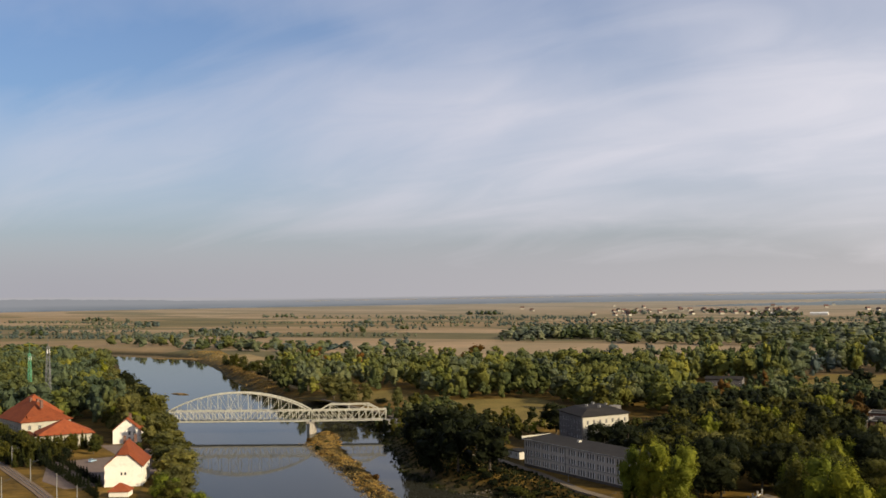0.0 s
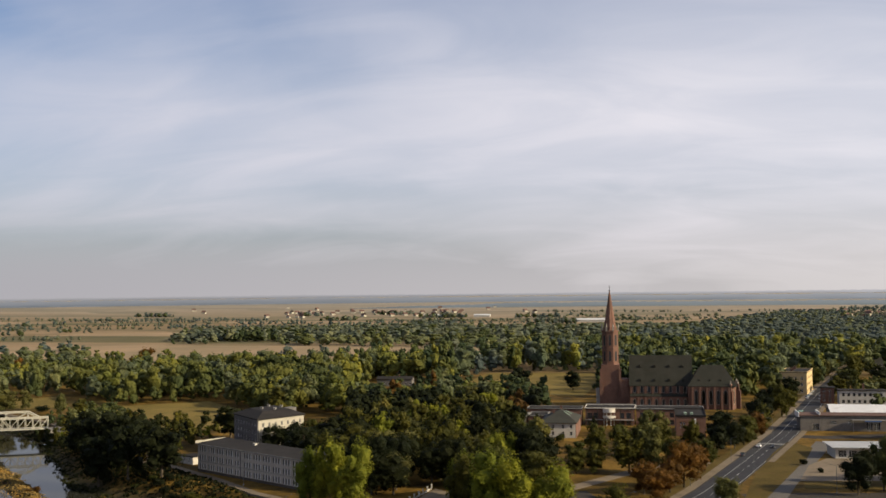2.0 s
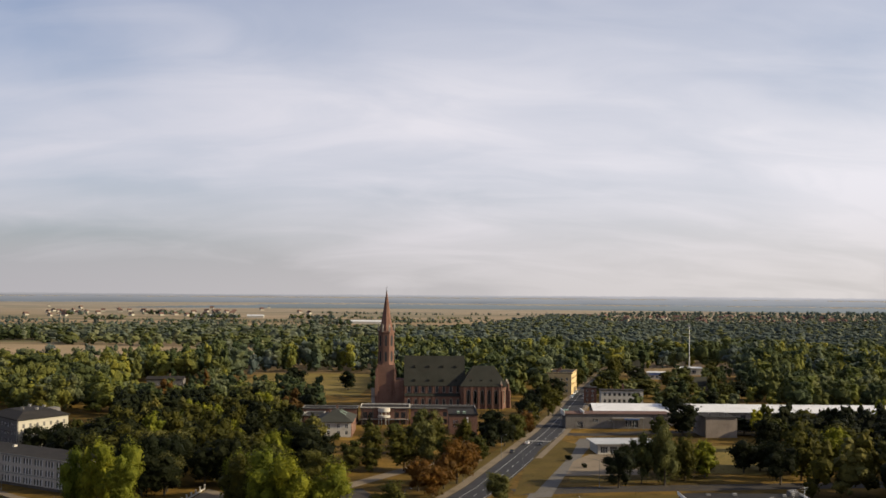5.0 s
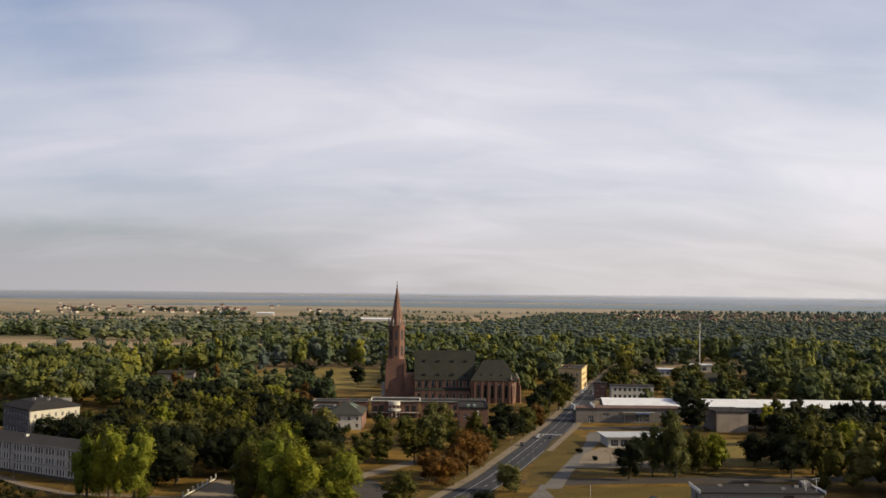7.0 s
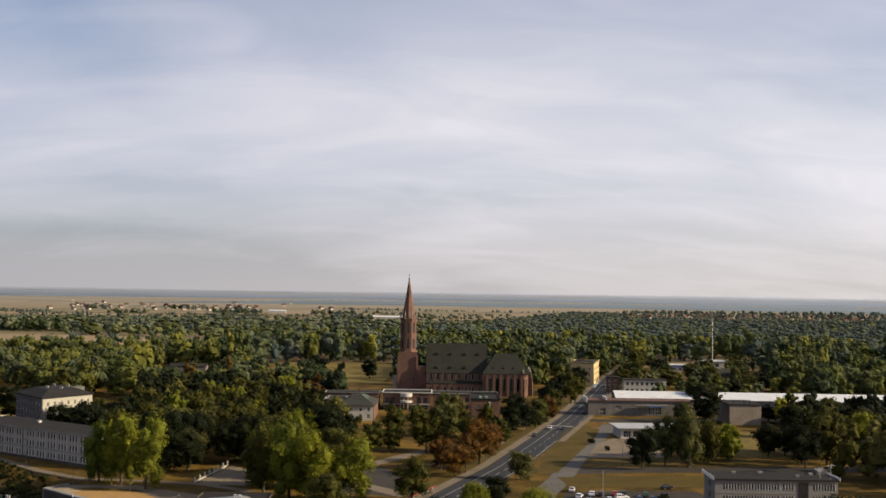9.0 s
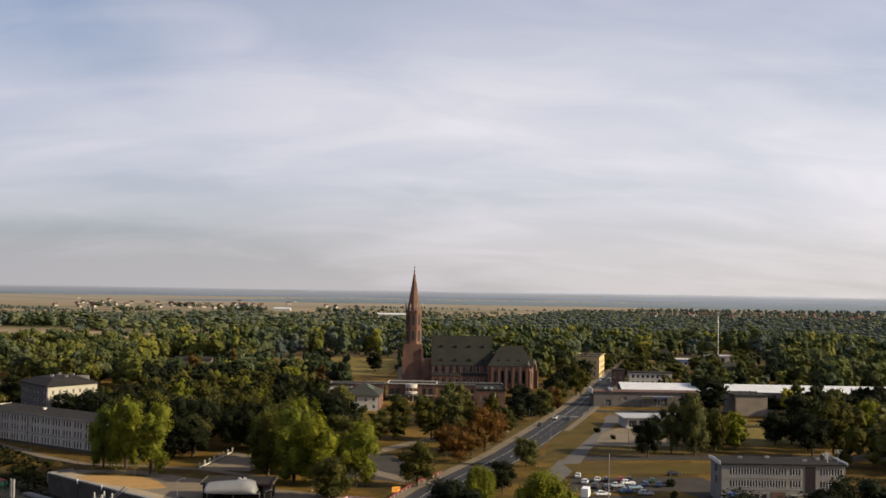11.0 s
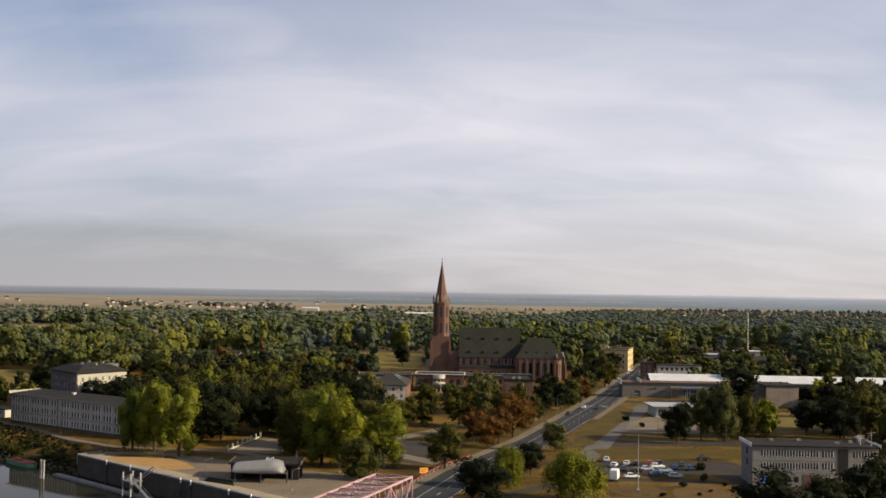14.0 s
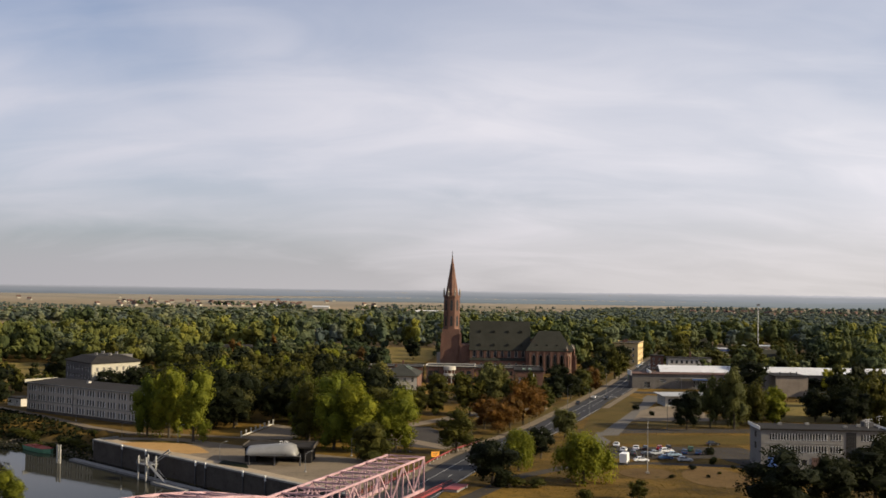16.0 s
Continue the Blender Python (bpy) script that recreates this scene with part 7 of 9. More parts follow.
# ---- sheds and houses by the road ----
def build_sheds():
    s = thing("long_shed", pose(87, 594, 0, 0, 0, -1.5), "very long low shed with a pale sheet roof", "shed")
    xs = [4 + k * 5.2 for k in range(31)]
    four_walls(s, 170, 24, 7.7, M_WORN, front=rows_of(xs, 2.6, (3.6,), 2.4), frame_mat=M_FRAME_DARK)
    bm = gable_roof(170, 24, 7.75, 2.8, 0.8)
    part("roof", bm, M_ROOFWHITE, s, "pale grey-white sheet roof")
    for k in range(33):
        part("roof_seam", boxes((2 + k * 5.2, 2.12 + k * 5.2, -0.5, 11.6, 0, 0.07)), M_ROOFWHITE, s, place=pose(0, 0, 7.72, math.degrees(math.atan2(2.8, 12)), 0, 0))
    f = thing("workshop", pose(70, 579.5, 0, 0, 0, 1), "low grey workshop with glazed doors and a reddish flat roof", "workshop")
    four_walls(f, 54, 12.6, 7.4, M_WORN, front=[(31, 34, 0.6, 4.4), (34.6, 37.6, 0.6, 4.4), (44, 46.6, 1.4, 3.0), (44, 46.6, 4.4, 6.0), (49, 51.6, 1.4, 3.0), (49, 51.6, 4.4, 6.0), (6, 9, 0.3, 3.6), (14, 17, 3.4, 5.0), (22, 24, 3.4, 5.0)], bars=2)
    part("roof", boxes((-0.5, 54.5, -0.6, 12.9, 7.42, 7.8)), M_ROOFRED, f, "brownish red felt roof")
    part("parapet", boxes((-0.9, -0.52, -0.6, 12.9, 6.6, 9.0)), M_FRAME, f, "white end parapet")
    part("parapet", boxes((9.0, 9.5, -0.62, 12.6, 7.81, 9.2)), M_FRAME, f, "white fire wall across the roof")
    part("door_panel", boxes((30.4, 38.2, -0.1, -0.01, 4.6, 5.4)), M_BLUE, f, "faded blue band over the doors")
    part("canopy", boxes((24, 40, -3.2, -0.62, 5.6, 5.8)), M_CONCRETE, f, "pale flat canopy")
    for x in (24.3, 32, 39.6):
        part("canopy_post", boxes((x, x + 0.18, -3.1, -2.92, 0, 5.6)), M_STEEL, f)
    w = thing("pavilion", pose(73, 489, 0, 0, 0, 4), "low white flat-roofed shop with a glazed front", "shop")
    four_walls(w, 26, 16, 4.4, M_PLASTER_WHITE, front=rows_of((1.2, 5.4, 9.6, 13.8, 18), 3.2, (0.5,), 2.9), bars=2)
    flat_roof(w, 26, 16, 4.45, M_SHEET, 1.6)
    b = thing("boiler_house", pose(134, 546, 0, 0, 0, 3), "plain windowless buff brick block with a flat roof", "building")
    four_walls(b, 15.5, 22, 9.6, M_BRICK_BUFF, right=rows_of((6, 13), 1.6, (5.6,), 1.6))
    flat_roof(b, 15.5, 22, 9.65, M_ROOFFELT, 0.5)
    for x in (3, 8, 11):
        part("roof_vent", boxes((x, x + 0.5, 4, 4.5, 10.0, 11.6)), M_STEEL_DARK, b)
    y = thing("tenement", pose(80.5, 770, 0, 0, 0, -13), "three-storey ochre plastered tenement house beside the road", "house")
    four_walls(y, 16.5, 36, 14.2, M_PLASTER_YELLOW, front=rows_of((1.6, 5.2, 9.0, 12.8), 1.3, (1.6, 5.6, 9.6), 2.0), right=rows_of([2 + k * 3.4 for k in range(10)], 1.3, (1.6, 5.6, 9.6), 2.0))
    flat_roof(y, 16.5, 36, 14.25, M_ROOFFELT, 0.5, 0.4, M_PLASTER_YELLOW)
    for u in (8, 18, 28):
        chimney(y, 6, u, 14.6, 1.8, 1.2, M_BRICK)
    h = thing("garage_row", pose(106, 696, 0, 0, 0, -2), "two-storey white building with small dark windows", "building")
    four_walls(h, 26, 9, 9.2, M_PLASTER_WHITE, front=rows_of([1.6 + k * 3.0 for k in range(8)], 1.5, (2.0, 6.0), 1.9), frame_mat=M_FRAME_DARK)
    flat_roof(h, 26, 9, 9.25, M_ROOFFELT, 0.6)
    chimney(h, 14, 4, 9.6, 3.4, 1.0, M_BRICK)
    d = thing("gatehouse", pose(97.5, 712, 0, 0, 0, -8), "small dark red brick gatehouse", "house")
    four_walls(d, 8, 9, 9.4, M_BRICK, front=rows_of((1.4, 4.8), 1.4, (1.2, 4.0, 6.8), 1.5))
    flat_roof(d, 8, 9, 9.45, M_ROOFFELT, 0.4)
    n = thing("sports_hall", pose(211, 955, 0, 0, 0, -4), "white flat-roofed hall among the trees", "building")
    four_walls(n, 20, 16, 5.6, M_PLASTER_WHITE, front=rows_of((2, 7, 12), 3.2, (1.0,), 3.0))
    flat_roof(n, 20, 16, 5.65, M_ROOFWHITE, 1.2)
    n = thing("hall", pose(176, 905, 0, 0, 0, -4), "low white building with a blue and red front", "building")
    four_walls(n, 18, 12, 5.2, M_PLASTER_WHITE, front=rows_of((2, 6, 10), 2.4, (1.0,), 2.2))
    flat_roof(n, 18, 12, 5.25, M_ROOFWHITE, 0.6)
    part("panel", boxes((14, 17.4, -0.12, -0.01, 0.4, 4.4)), M_REDRAIL, n, "red wall panel")
    part("panel", boxes((1, 13, -0.12, -0.01, 3.7, 4.8)), M_BLUE, n, "blue sign band")
    for i, (x, yy, a, lab, mat, wall) in enumerate(((186, 790, 20, "small house with a grey gabled roof in the gardens", M_TILE_DARK, M_PLASTER_GREY), (172, 985, 8, "grey two-storey house behind trees", M_TILE_DARK, M_PLASTER_GREY),
                                                     (300, 1010, -5, "house with a bright orange tiled roof among trees", M_TILE, M_PLASTER_WHITE), (352, 1060, 12, "house with a pale gable and orange roof", M_TILE, M_PLASTER_WHITE),
                                                     (-203, 812, 3, "long low house with a dark roof among the trees", M_ROOFFELT, M_PLASTER_GREY), (150, 1150, 5, "far house with a reddish roof", M_TILE, M_PLASTER_WHITE))):
        g = thing("house", pose(x, yy, 0, 0, 0, a), lab, "house")
        long = 26 if mat is M_ROOFFELT else 13
        four_walls(g, long, 10, 5.4, wall, front=rows_of([1.6 + k * 3.2 for k in range(int(long / 3.2))], 1.2, (1.0, 3.4) if long < 20 else (1.2,), 1.4))
        part("roof", gable_roof(long, 10, 5.45, 1.6 if long > 20 else 5.0, 0.6), mat, g)
        gable_ends(long, 10, 5.42, 1.5 if long > 20 else 4.9, wall, g)
        chimney(g, long * 0.6, 5.6, 6.5 if long > 20 else 9.0, 2.0, 0.8, M_BRICK)


build_sheds()


# ---- houses on the left bank ----
def build_left_houses():
    h = thing("house", pose(-306.5, 321, 0, 0, 0, 35), "white rendered house with a steep orange half-hipped roof", "house")
    # local x runs along the sunlit gable, local y back along the ridge
    L, D, E = 13.8, 23, 7.8
    holes = [(5.8, 6.6, 4.2, 5.4), (7.2, 8.0, 4.2, 5.4)]
    facade(h, turned(0, 0, 0, 0), L, E, holes, M_PLASTER_FRESH, bars=0, rails=0)
    facade(h, turned(L, D, 0, 180), L, E, [], M_PLASTER_FRESH)
    facade(h, turned(0, D - 0.36, 0, -90), D - 0.72, E, rows_of((4, 10, 16, 22), 1.2, (1.4, 4.8), 1.5), M_PLASTER_FRESH)
    facade(h, turned(L, 0.36, 0, 90), D - 0.72, E, rows_of((4, 10, 16, 22), 1.2, (1.4, 4.8), 1.5), M_PLASTER_FRESH)
    bm = bmesh.new()
    a = [bm.verts.new((x, 0.0, z)) for x, z in ((0, E), (L, E), (L * 0.66, E + 4.2), (L * 0.34, E + 4.2))]
    b = [bm.verts.new((x, 0.35, z)) for x, z in ((0, E), (L, E), (L * 0.66, E + 4.2), (L * 0.34, E + 4.2))]
    bm.faces.new(a)
    bm.faces.new(b[::-1])
    for i in range(4):
        bm.faces.new((a[i], a[(i + 1) % 4], b[(i + 1) % 4], b[i]))
    bmesh.ops.recalc_face_normals(bm, faces=bm.faces)
    part("gable", bm, M_PLASTER_FRESH, h)
    bm = bmesh.new()
    o = 0.7
    v = lambda x, y, z: bm.verts.new((x, y, z))
    fl, fr, ml, mr = v(-o, -o, E - 0.4), v(L + o, -o, E - 0.4), v(L * 0.34, -o, E + 4.3), v(L * 0.66, -o, E + 4.3)
    pk, pb, bl, br = v(L / 2, 9, E + 8.4), v(L / 2, D - 7, E + 8.4), v(-o, D + o, E - 0.4), v(L + o, D + o, E - 0.4)
    for q in ((fl, ml, pk, pb, bl), (ml, mr, pk), (mr, fr, br, pb, pk), (bl, pb, br)):
        bm.faces.new(q)
    bmesh.ops.recalc_face_normals(bm, faces=bm.faces)
    bmesh.ops.solidify(bm, geom=bm.faces[:], thickness=0.25)
    part("roof", bm, M_TILE, h, "steep orange clay tile roof")
    chimney(h, L * 0.4, 14, E + 6.5, 3.0, 1.0, M_BRICK)
    chimney(h, L * 0.62, 22, E + 6.0, 3.0, 1.0, M_BRICK)
    g = thing("shed", pose(-290, 306, -0.6, 0, 0, 28), "small outbuilding with a brown tiled roof by the white house", "shed")
    four_walls(g, 7, 6, 2.6, M_PLASTER_FRESH)
    part("roof", hip_roof(7, 6, 2.65, 2.6, 0.4), M_TILE, g)
    h = thing("house", pose(-392, 415, 0, 0, 0, 38), "white gabled house with a brown-orange tiled roof", "house")
    four_walls(h, 13, 22, 6.6, M_PLASTER_FRESH, front=rows_of((7.2, 9.6), 1.2, (1.2, 4.0), 1.9), right=rows_of((3, 8, 13, 18), 1.2, (1.2, 4.2), 1.6))
    turn = pose(13, 0, 0, 0, 0, 90)
    part("roof", gable_roof(22, 13, 6.65, 5.6, 0.6), M_TILE, h, "brown-orange clay tile roof", place=turn)
    bm = bmesh.new()
    a = [bm.verts.new((x, 0.02, z)) for x, z in ((0.1, 6.62), (12.9, 6.62), (6.5, 11.9))]
    b = [bm.verts.new((x, 0.34, z)) for x, z in ((0.1, 6.62), (12.9, 6.62), (6.5, 11.9))]
    bm.faces.new(a)
    bm.faces.new(b[::-1])
    for i in range(3):
        bm.faces.new((a[i], a[(i + 1) % 3], b[(i + 1) % 3], b[i]))
    bmesh.ops.recalc_face_normals(bm, faces=bm.faces)
    part("gable", bm, M_PLASTER_FRESH, h)
    chimney(h, 7.6, 8, 10.5, 3.2, 1.2, M_BRICK)
    chimney(h, 6.0, 15, 10.5, 3.0, 1.2, M_BRICK)
    v_ = thing("villa", pose(-475, 419, 0, 0, 0, -24), "large villa with a sweeping orange hipped roof and dormers", "villa")
    four_walls(v_, 36, 25, 9.6, M_PLASTER_CREAM, front=rows_of([2 + k * 3.6 for k in range(9)], 1.6, (1.4, 5.4), 2.4), right=rows_of((3, 8, 14, 20), 1.4, (1.4, 5.4), 2.2))
    part("roof", hip_roof(36, 25, 9.65, 8.6, 0.9, 13, 13), M_TILE, v_, "orange clay tile hipped roof")
    for x in (6, 13, 20, 27):
        bm = bmesh.new()
        rod(bm, (x, 3.2, 11.2), (x, 5.4, 11.2), 1.2, 1.2, 14)
        part("dormer", bm, M_TILE, v_, "round-headed dormer")
    part("cross_roof", hip_roof(19, 24, 11.2, 9.6, 0.6, 8, 8), M_TILE, v_, "higher orange tiled cross roof", place=pose(-3, 4, 0))
    part("cross_wall", boxes((-2.4, 15.4, 4.6, 27, 9.0, 11.0)), M_PLASTER_CREAM, v_)
    for x in (31, 34):
        bm = bmesh.new()
        rod(bm, (x, 3.2, 11.2), (x, 5.4, 11.2), 1.2, 1.2, 14)
        part("dormer", bm, M_TILE, v_, "round-headed dormer")
    for x, y2 in ((14, 12), (22, 13), (30, 12)):
        chimney(v_, x, y2, 15.5, 4.0, 1.3, M_BRICK)
    w = thing("villa_wing", pose(-427, 400, 0, 0, 0, -38), "lower villa wing with a broad orange hipped roof", "villa")
    four_walls(w, 16, 24, 6.2, M_PLASTER_CREAM, front=rows_of([1.4 + k * 3.6 for k in range(4)], 1.8, (1.2,), 2.6))
    part("roof", hip_roof(16, 24, 6.25, 6.4, 1.2, 7.0, 7.0), M_TILE, w, "orange clay tile hipped roof")
    p = thing("veranda", pose(-447, 404, 0, 0, 0, -30), "low veranda with a brown tiled lean-to roof", "veranda")
    four_walls(p, 26, 6, 3.4, M_PLASTER_CREAM, front=rows_of([1.5 + k * 2.4 for k in range(10)], 1.8, (0.9,), 2.0))
    bm = bmesh.new()
    box(bm, -0.6, 26.6, -0.8, 6.4, 3.42, 3.65)
    for vv in bm.verts:
        if vv.co.y > 3:
            vv.co.z += 1.6
    part("roof", bm, M_TILE, p)


build_left_houses()

# ---- railway bridge ----
def truss_side(parent, L, y, height, n, bottom, mat, arch=0.0, arch_n=0, trap=0.0):
    """One side of a truss along x: chords, posts and diagonals, with an arch or a raised middle above it."""
    bm = bmesh.new()
    beam(bm, (0, y, bottom), (L, y, bottom), 0.55, 0.65)
    beam(bm, (0, y, bottom + height), (L, y, bottom + height), 0.5, 0.55)
    part("chord", bm, mat, parent)
    step = L / n
    for i in range(n + 1):
        bm = bmesh.new()
        beam(bm, (i * step, y, bottom + 0.4), (i * step, y, bottom + height - 0.35), 0.26)
        part("post", bm, mat, parent)
    for i in range(n):
        bm = bmesh.new()
        a, b = (bottom + height - 0.3, bottom + 0.3) if i < n / 2 else (bottom + 0.3, bottom + height - 0.3)
        beam(bm, (i * step, y, a), ((i + 1) * step, y, b), 0.30)
        part("diagonal", bm, mat, parent)
    top = bottom + height
    if arch:
        def rise(u):
            return top + arch * (1 - (2 * u - 1) ** 2) ** 0.9
        for i in range(arch_n):
            bm = bmesh.new()
            u0, u1 = i / arch_n, (i + 1) / arch_n
            beam(bm, (L * u0, y, rise(u0)), (L * u1, y, rise(u1)), 0.6, 0.65)
            part("arch", bm, mat, parent)
            if i:
                bm = bmesh.new()
                beam(bm, (L * u0, y, top), (L * u0, y, rise(u0)), 0.24)
                part("hanger", bm, mat, parent)
                if 1 < i < arch_n - 1:
                    bm = bmesh.new()
                    to = u1 if i < arch_n / 2 else u0 - 1 / arch_n
                    beam(bm, (L * u0, y, rise(u0)), (L * to, y, top), 0.16)
                    part("diagonal", bm, mat, parent)
    if trap:
        xs = [L * q for q in (0.10, 0.24, 0.5, 0.76, 0.90)]
        zs = [top, top + trap, top + trap, top + trap, top]
        rows = [((xs[i], zs[i]), (xs[i + 1], zs[i + 1]), 0.48, "upper_chord") for i in range(4)]
        rows += [((xs[i], top), (xs[i], zs[i]), 0.3, "post") for i in (1, 2, 3)]
        rows += [((xs[1], top + trap), (L * 0.37, top), 0.22, "diagonal"), ((xs[3], top + trap), (L * 0.63, top), 0.22, "diagonal")]
        for a, b, w, what in rows:
            bm = bmesh.new()
            beam(bm, (a[0], y, a[1]), (b[0], y, b[1]), w)
            part(what, bm, mat, parent)
    return top


def build_rail_bridge():
    ang = math.degrees(math.atan2(522.6 - 492.3, -349.5 + 419.2))
    br = thing("railway_bridge", pose(-423.5, 490.6, 0, 0, 0, ang), "cream-painted steel railway bridge with an arched truss span", "bridge")
    L1, L2, W = 80.0, 41, 6.5
    for y in (0, W):
        truss_side(br, L1, y, 5.6, 22, 1.0, M_CREAM, 10.2, 14)
    deck = bmesh.new()
    box(deck, 0, L1, 0.4, W - 0.4, 0.5, 1.0)
    part("deck", deck, M_STEEL_DARK, br, "dark open railway deck")
    for i in range(15):
        bm = bmesh.new()
        u = i / 14
        z = 6.6 + 10.2 * (1 - (2 * u - 1) ** 2) ** 0.9
        beam(bm, (L1 * u, 0.3, z), (L1 * u, W - 0.3, z), 0.3)
        part("cross_brace", bm, M_CREAM, br)
        if 1 <= i < 13:
            bm = bmesh.new()
            u2 = (i + 1) / 14
            z2 = 6.6 + 10.2 * (1 - (2 * u2 - 1) ** 2) ** 0.9
            beam(bm, (L1 * u, 0.3, z), (L1 * u2, W - 0.3, z2), 0.2)
            part("cross_brace", bm, M_CREAM, br)
    sp = thing("railway_bridge", pose(-423.5, 490.6, 0, 0, 0, ang) @ pose(L1 + 1.2, 0, 0, 0, 0, 3.2), "shorter cream-painted truss span of the railway bridge", "bridge")
    for y in (0, W):
        truss_side(sp, L2, y, 5.6, 11, 1.0, M_CREAM, trap=3.2)
    deck = bmesh.new()
    box(deck, 0, L2, 0.4, W - 0.4, 0.5, 1.0)
    part("deck", deck, M_STEEL_DARK, sp, "dark open railway deck")
    m = pose(-423.5, 490.6, 0, 0, 0, ang)
    pier = thing("bridge_pier", m @ pose(L1 + 0.6, 0, 0), "weathered stone bridge pier on the spit", "pier")
    bm = bmesh.new()
    prism(bm, [(-1.8, -1.5), (0, -3.2), (1.8, -1.5), (1.8, 8), (0, 9.7), (-1.8, 8)], -9, -0.2)
    part("shaft", bm, M_STONE, pier)
    part("cap", boxes((-2.2, 2.2, -2.2, 8.7, -0.2, 0.45)), M_STONE, pier)
    ab = thing("bridge_abutment", m @ pose(L1 + 1.2 + L2, 2.2, 0, 0, 0, 3.2), "stone bridge abutment against the bank", "abutment")
    part("wall", boxes((-0.5, 16, -3, 10, -9, 0.48)), M_STONE, ab)
    ab = thing("bridge_abutment", m @ pose(-16, 0, 0), "stone bridge abutment against the bank", "abutment")
    part("wall", boxes((0, 15.8, -3, 10, -9, 0.48)), M_STONE, ab)


build_rail_bridge()


# ---- pink road bridge ----
def build_pink_bridge():
    ang = math.degrees(math.atan2(-0.958, -0.287))
    br = thing("road_bridge", pose(-17.6, 271.3, 0, 0, 0, ang), "pink-painted steel truss road bridge over the river", "bridge")
    W, n, step = -9.4, 22, 7.0     # local x runs from the far bank towards the near one

    def top(x):
        return 8.4 if x <= 63 else 8.4 + 8.2 * (1 - ((x - 63 - 62) / 62) ** 2)

    for y in (0, W):
        for i in range(n):
            x0, x1 = i * step, (i + 1) * step
            bm = bmesh.new()
            beam(bm, (x0, y, top(x0)), (x1, y, top(x1)), 0.36, 0.44)
            part("top_chord", bm, M_PINK, br)
            bm = bmesh.new()
            beam(bm, (x0, y, 0.7), (x1, y, 0.7), 0.45, 0.7)
            part("bottom_chord", bm, M_PINK, br)
            bm = bmesh.new()
            beam(bm, (x0, y, 1.1), (x0, y, top(x0) - 0.3), 0.30)
            part("post", bm, M_PINK, br)
            bm = bmesh.new()
            mid = (x0 + x1) / 2
            beam(bm, (mid, y, 1.1), (mid, y, top(mid) - 0.3), 0.18)
            part("post", bm, M_PINK, br)
            bm = bmesh.new()
            if i % 2:
                beam(bm, (x0, y, 1.0), (x1, y, top(x1) - 0.2), 0.30)
            else:
                beam(bm, (x0, y, top(x0) - 0.2), (x1, y, 1.0), 0.30)
            part("diagonal", bm, M_PINK, br)
    for i in range(n + 1):
        x = i * step
        bm = bmesh.new()
        beam(bm, (x, -0.3, top(x)), (x, W + 0.3, top(x)), 0.26, 0.34)
        part("cross_beam", bm, M_PINK, br)
        if i < n:
            bm = bmesh.new()
            beam(bm, (x, -0.3, top(x)), (x + step, W + 0.3, top(x + step)), 0.15)
            beam(bm, (x, W + 0.3, top(x) + 0.01), (x + step, -0.3, top(x + step) + 0.01), 0.15)
            part("wind_brace", bm, M_PINK, br)
        if i % 2 == 0:
            bm = bmesh.new()
            beam(bm, (x, -0.3, top(x) - 0.3), (x, -2.6, top(x) - 1.6), 0.2)
            beam(bm, (x, W + 0.3, top(x) - 0.3), (x, W + 2.6, top(x) - 1.6), 0.2)
            beam(bm, (x, -2.6, top(x) - 1.6), (x, W + 2.6, top(x) - 1.6), 0.22)
            part("sway_brace", bm, M_PINK, br)
    part("deck", boxes((-1.0, n * step, W + 0.5, -0.5, -0.6, 0.13)), M_ASPHALT, br, "dark asphalt bridge deck")
    for y0, y1 in ((0.35, 2.4), (W - 2.4, W - 0.35)):
        part("footway", boxes((-1.0, n * step, y0, y1, 0.0, 0.25)), M_ASPHALT_OLD, br)
    for y in (2.4, W - 2.4):
        bm = bmesh.new()
        beam(bm, (-14, y, 1.2), (n * step, y, 1.2), 0.1)
        beam(bm, (-14, y, 0.75), (n * step, y, 0.75), 0.07)
        for k in range(84):
            beam(bm, (-14 + k * 2, y, 0.25), (-14 + k * 2, y, 1.2), 0.08)
        part("railing", bm, M_REDRAIL, br, "red steel railing")
    part("fascia", boxes((-6, n * step, 2.41, 2.6, -0.5, 0.5)), M_REDRAIL, br, "dark red edge beam")
    m = pose(-17.6, 271.3, 0, 0, 0, ang)
    ab = thing("bridge_abutment", m, "concrete bridge abutment with reddish stained top", "abutment")
    part("wall", boxes((-7, 0.8, W - 4, 4, -9, -0.62)), M_CONCRETE, ab)
    part("wing_wall", boxes((-11, -3.0, 4.01, 7.5, -6, 0.6)), M_CONCRETE, ab, "pale sloping wing wall")
    part("stained_top", boxes((-11.2, -2.8, 3.9, 7.7, 0.61, 0.75)), M_REDRAIL, ab, "pinkish painted top")
    for s in (63, 150):
        p = thing("bridge_pier", m @ pose(s, 0, 0), "concrete river pier of the road bridge", "pier")
        bm = bmesh.new()
        prism(bm, [(-1.6, 2), (0, 3.6), (1.6, 2), (1.6, W - 2), (0, W - 3.6), (-1.6, W - 2)], -10, 0.2)
        bmesh.ops.recalc_face_normals(bm, faces=bm.faces)
        part("shaft", bm, M_CONCRETE, p)


build_pink_bridge()

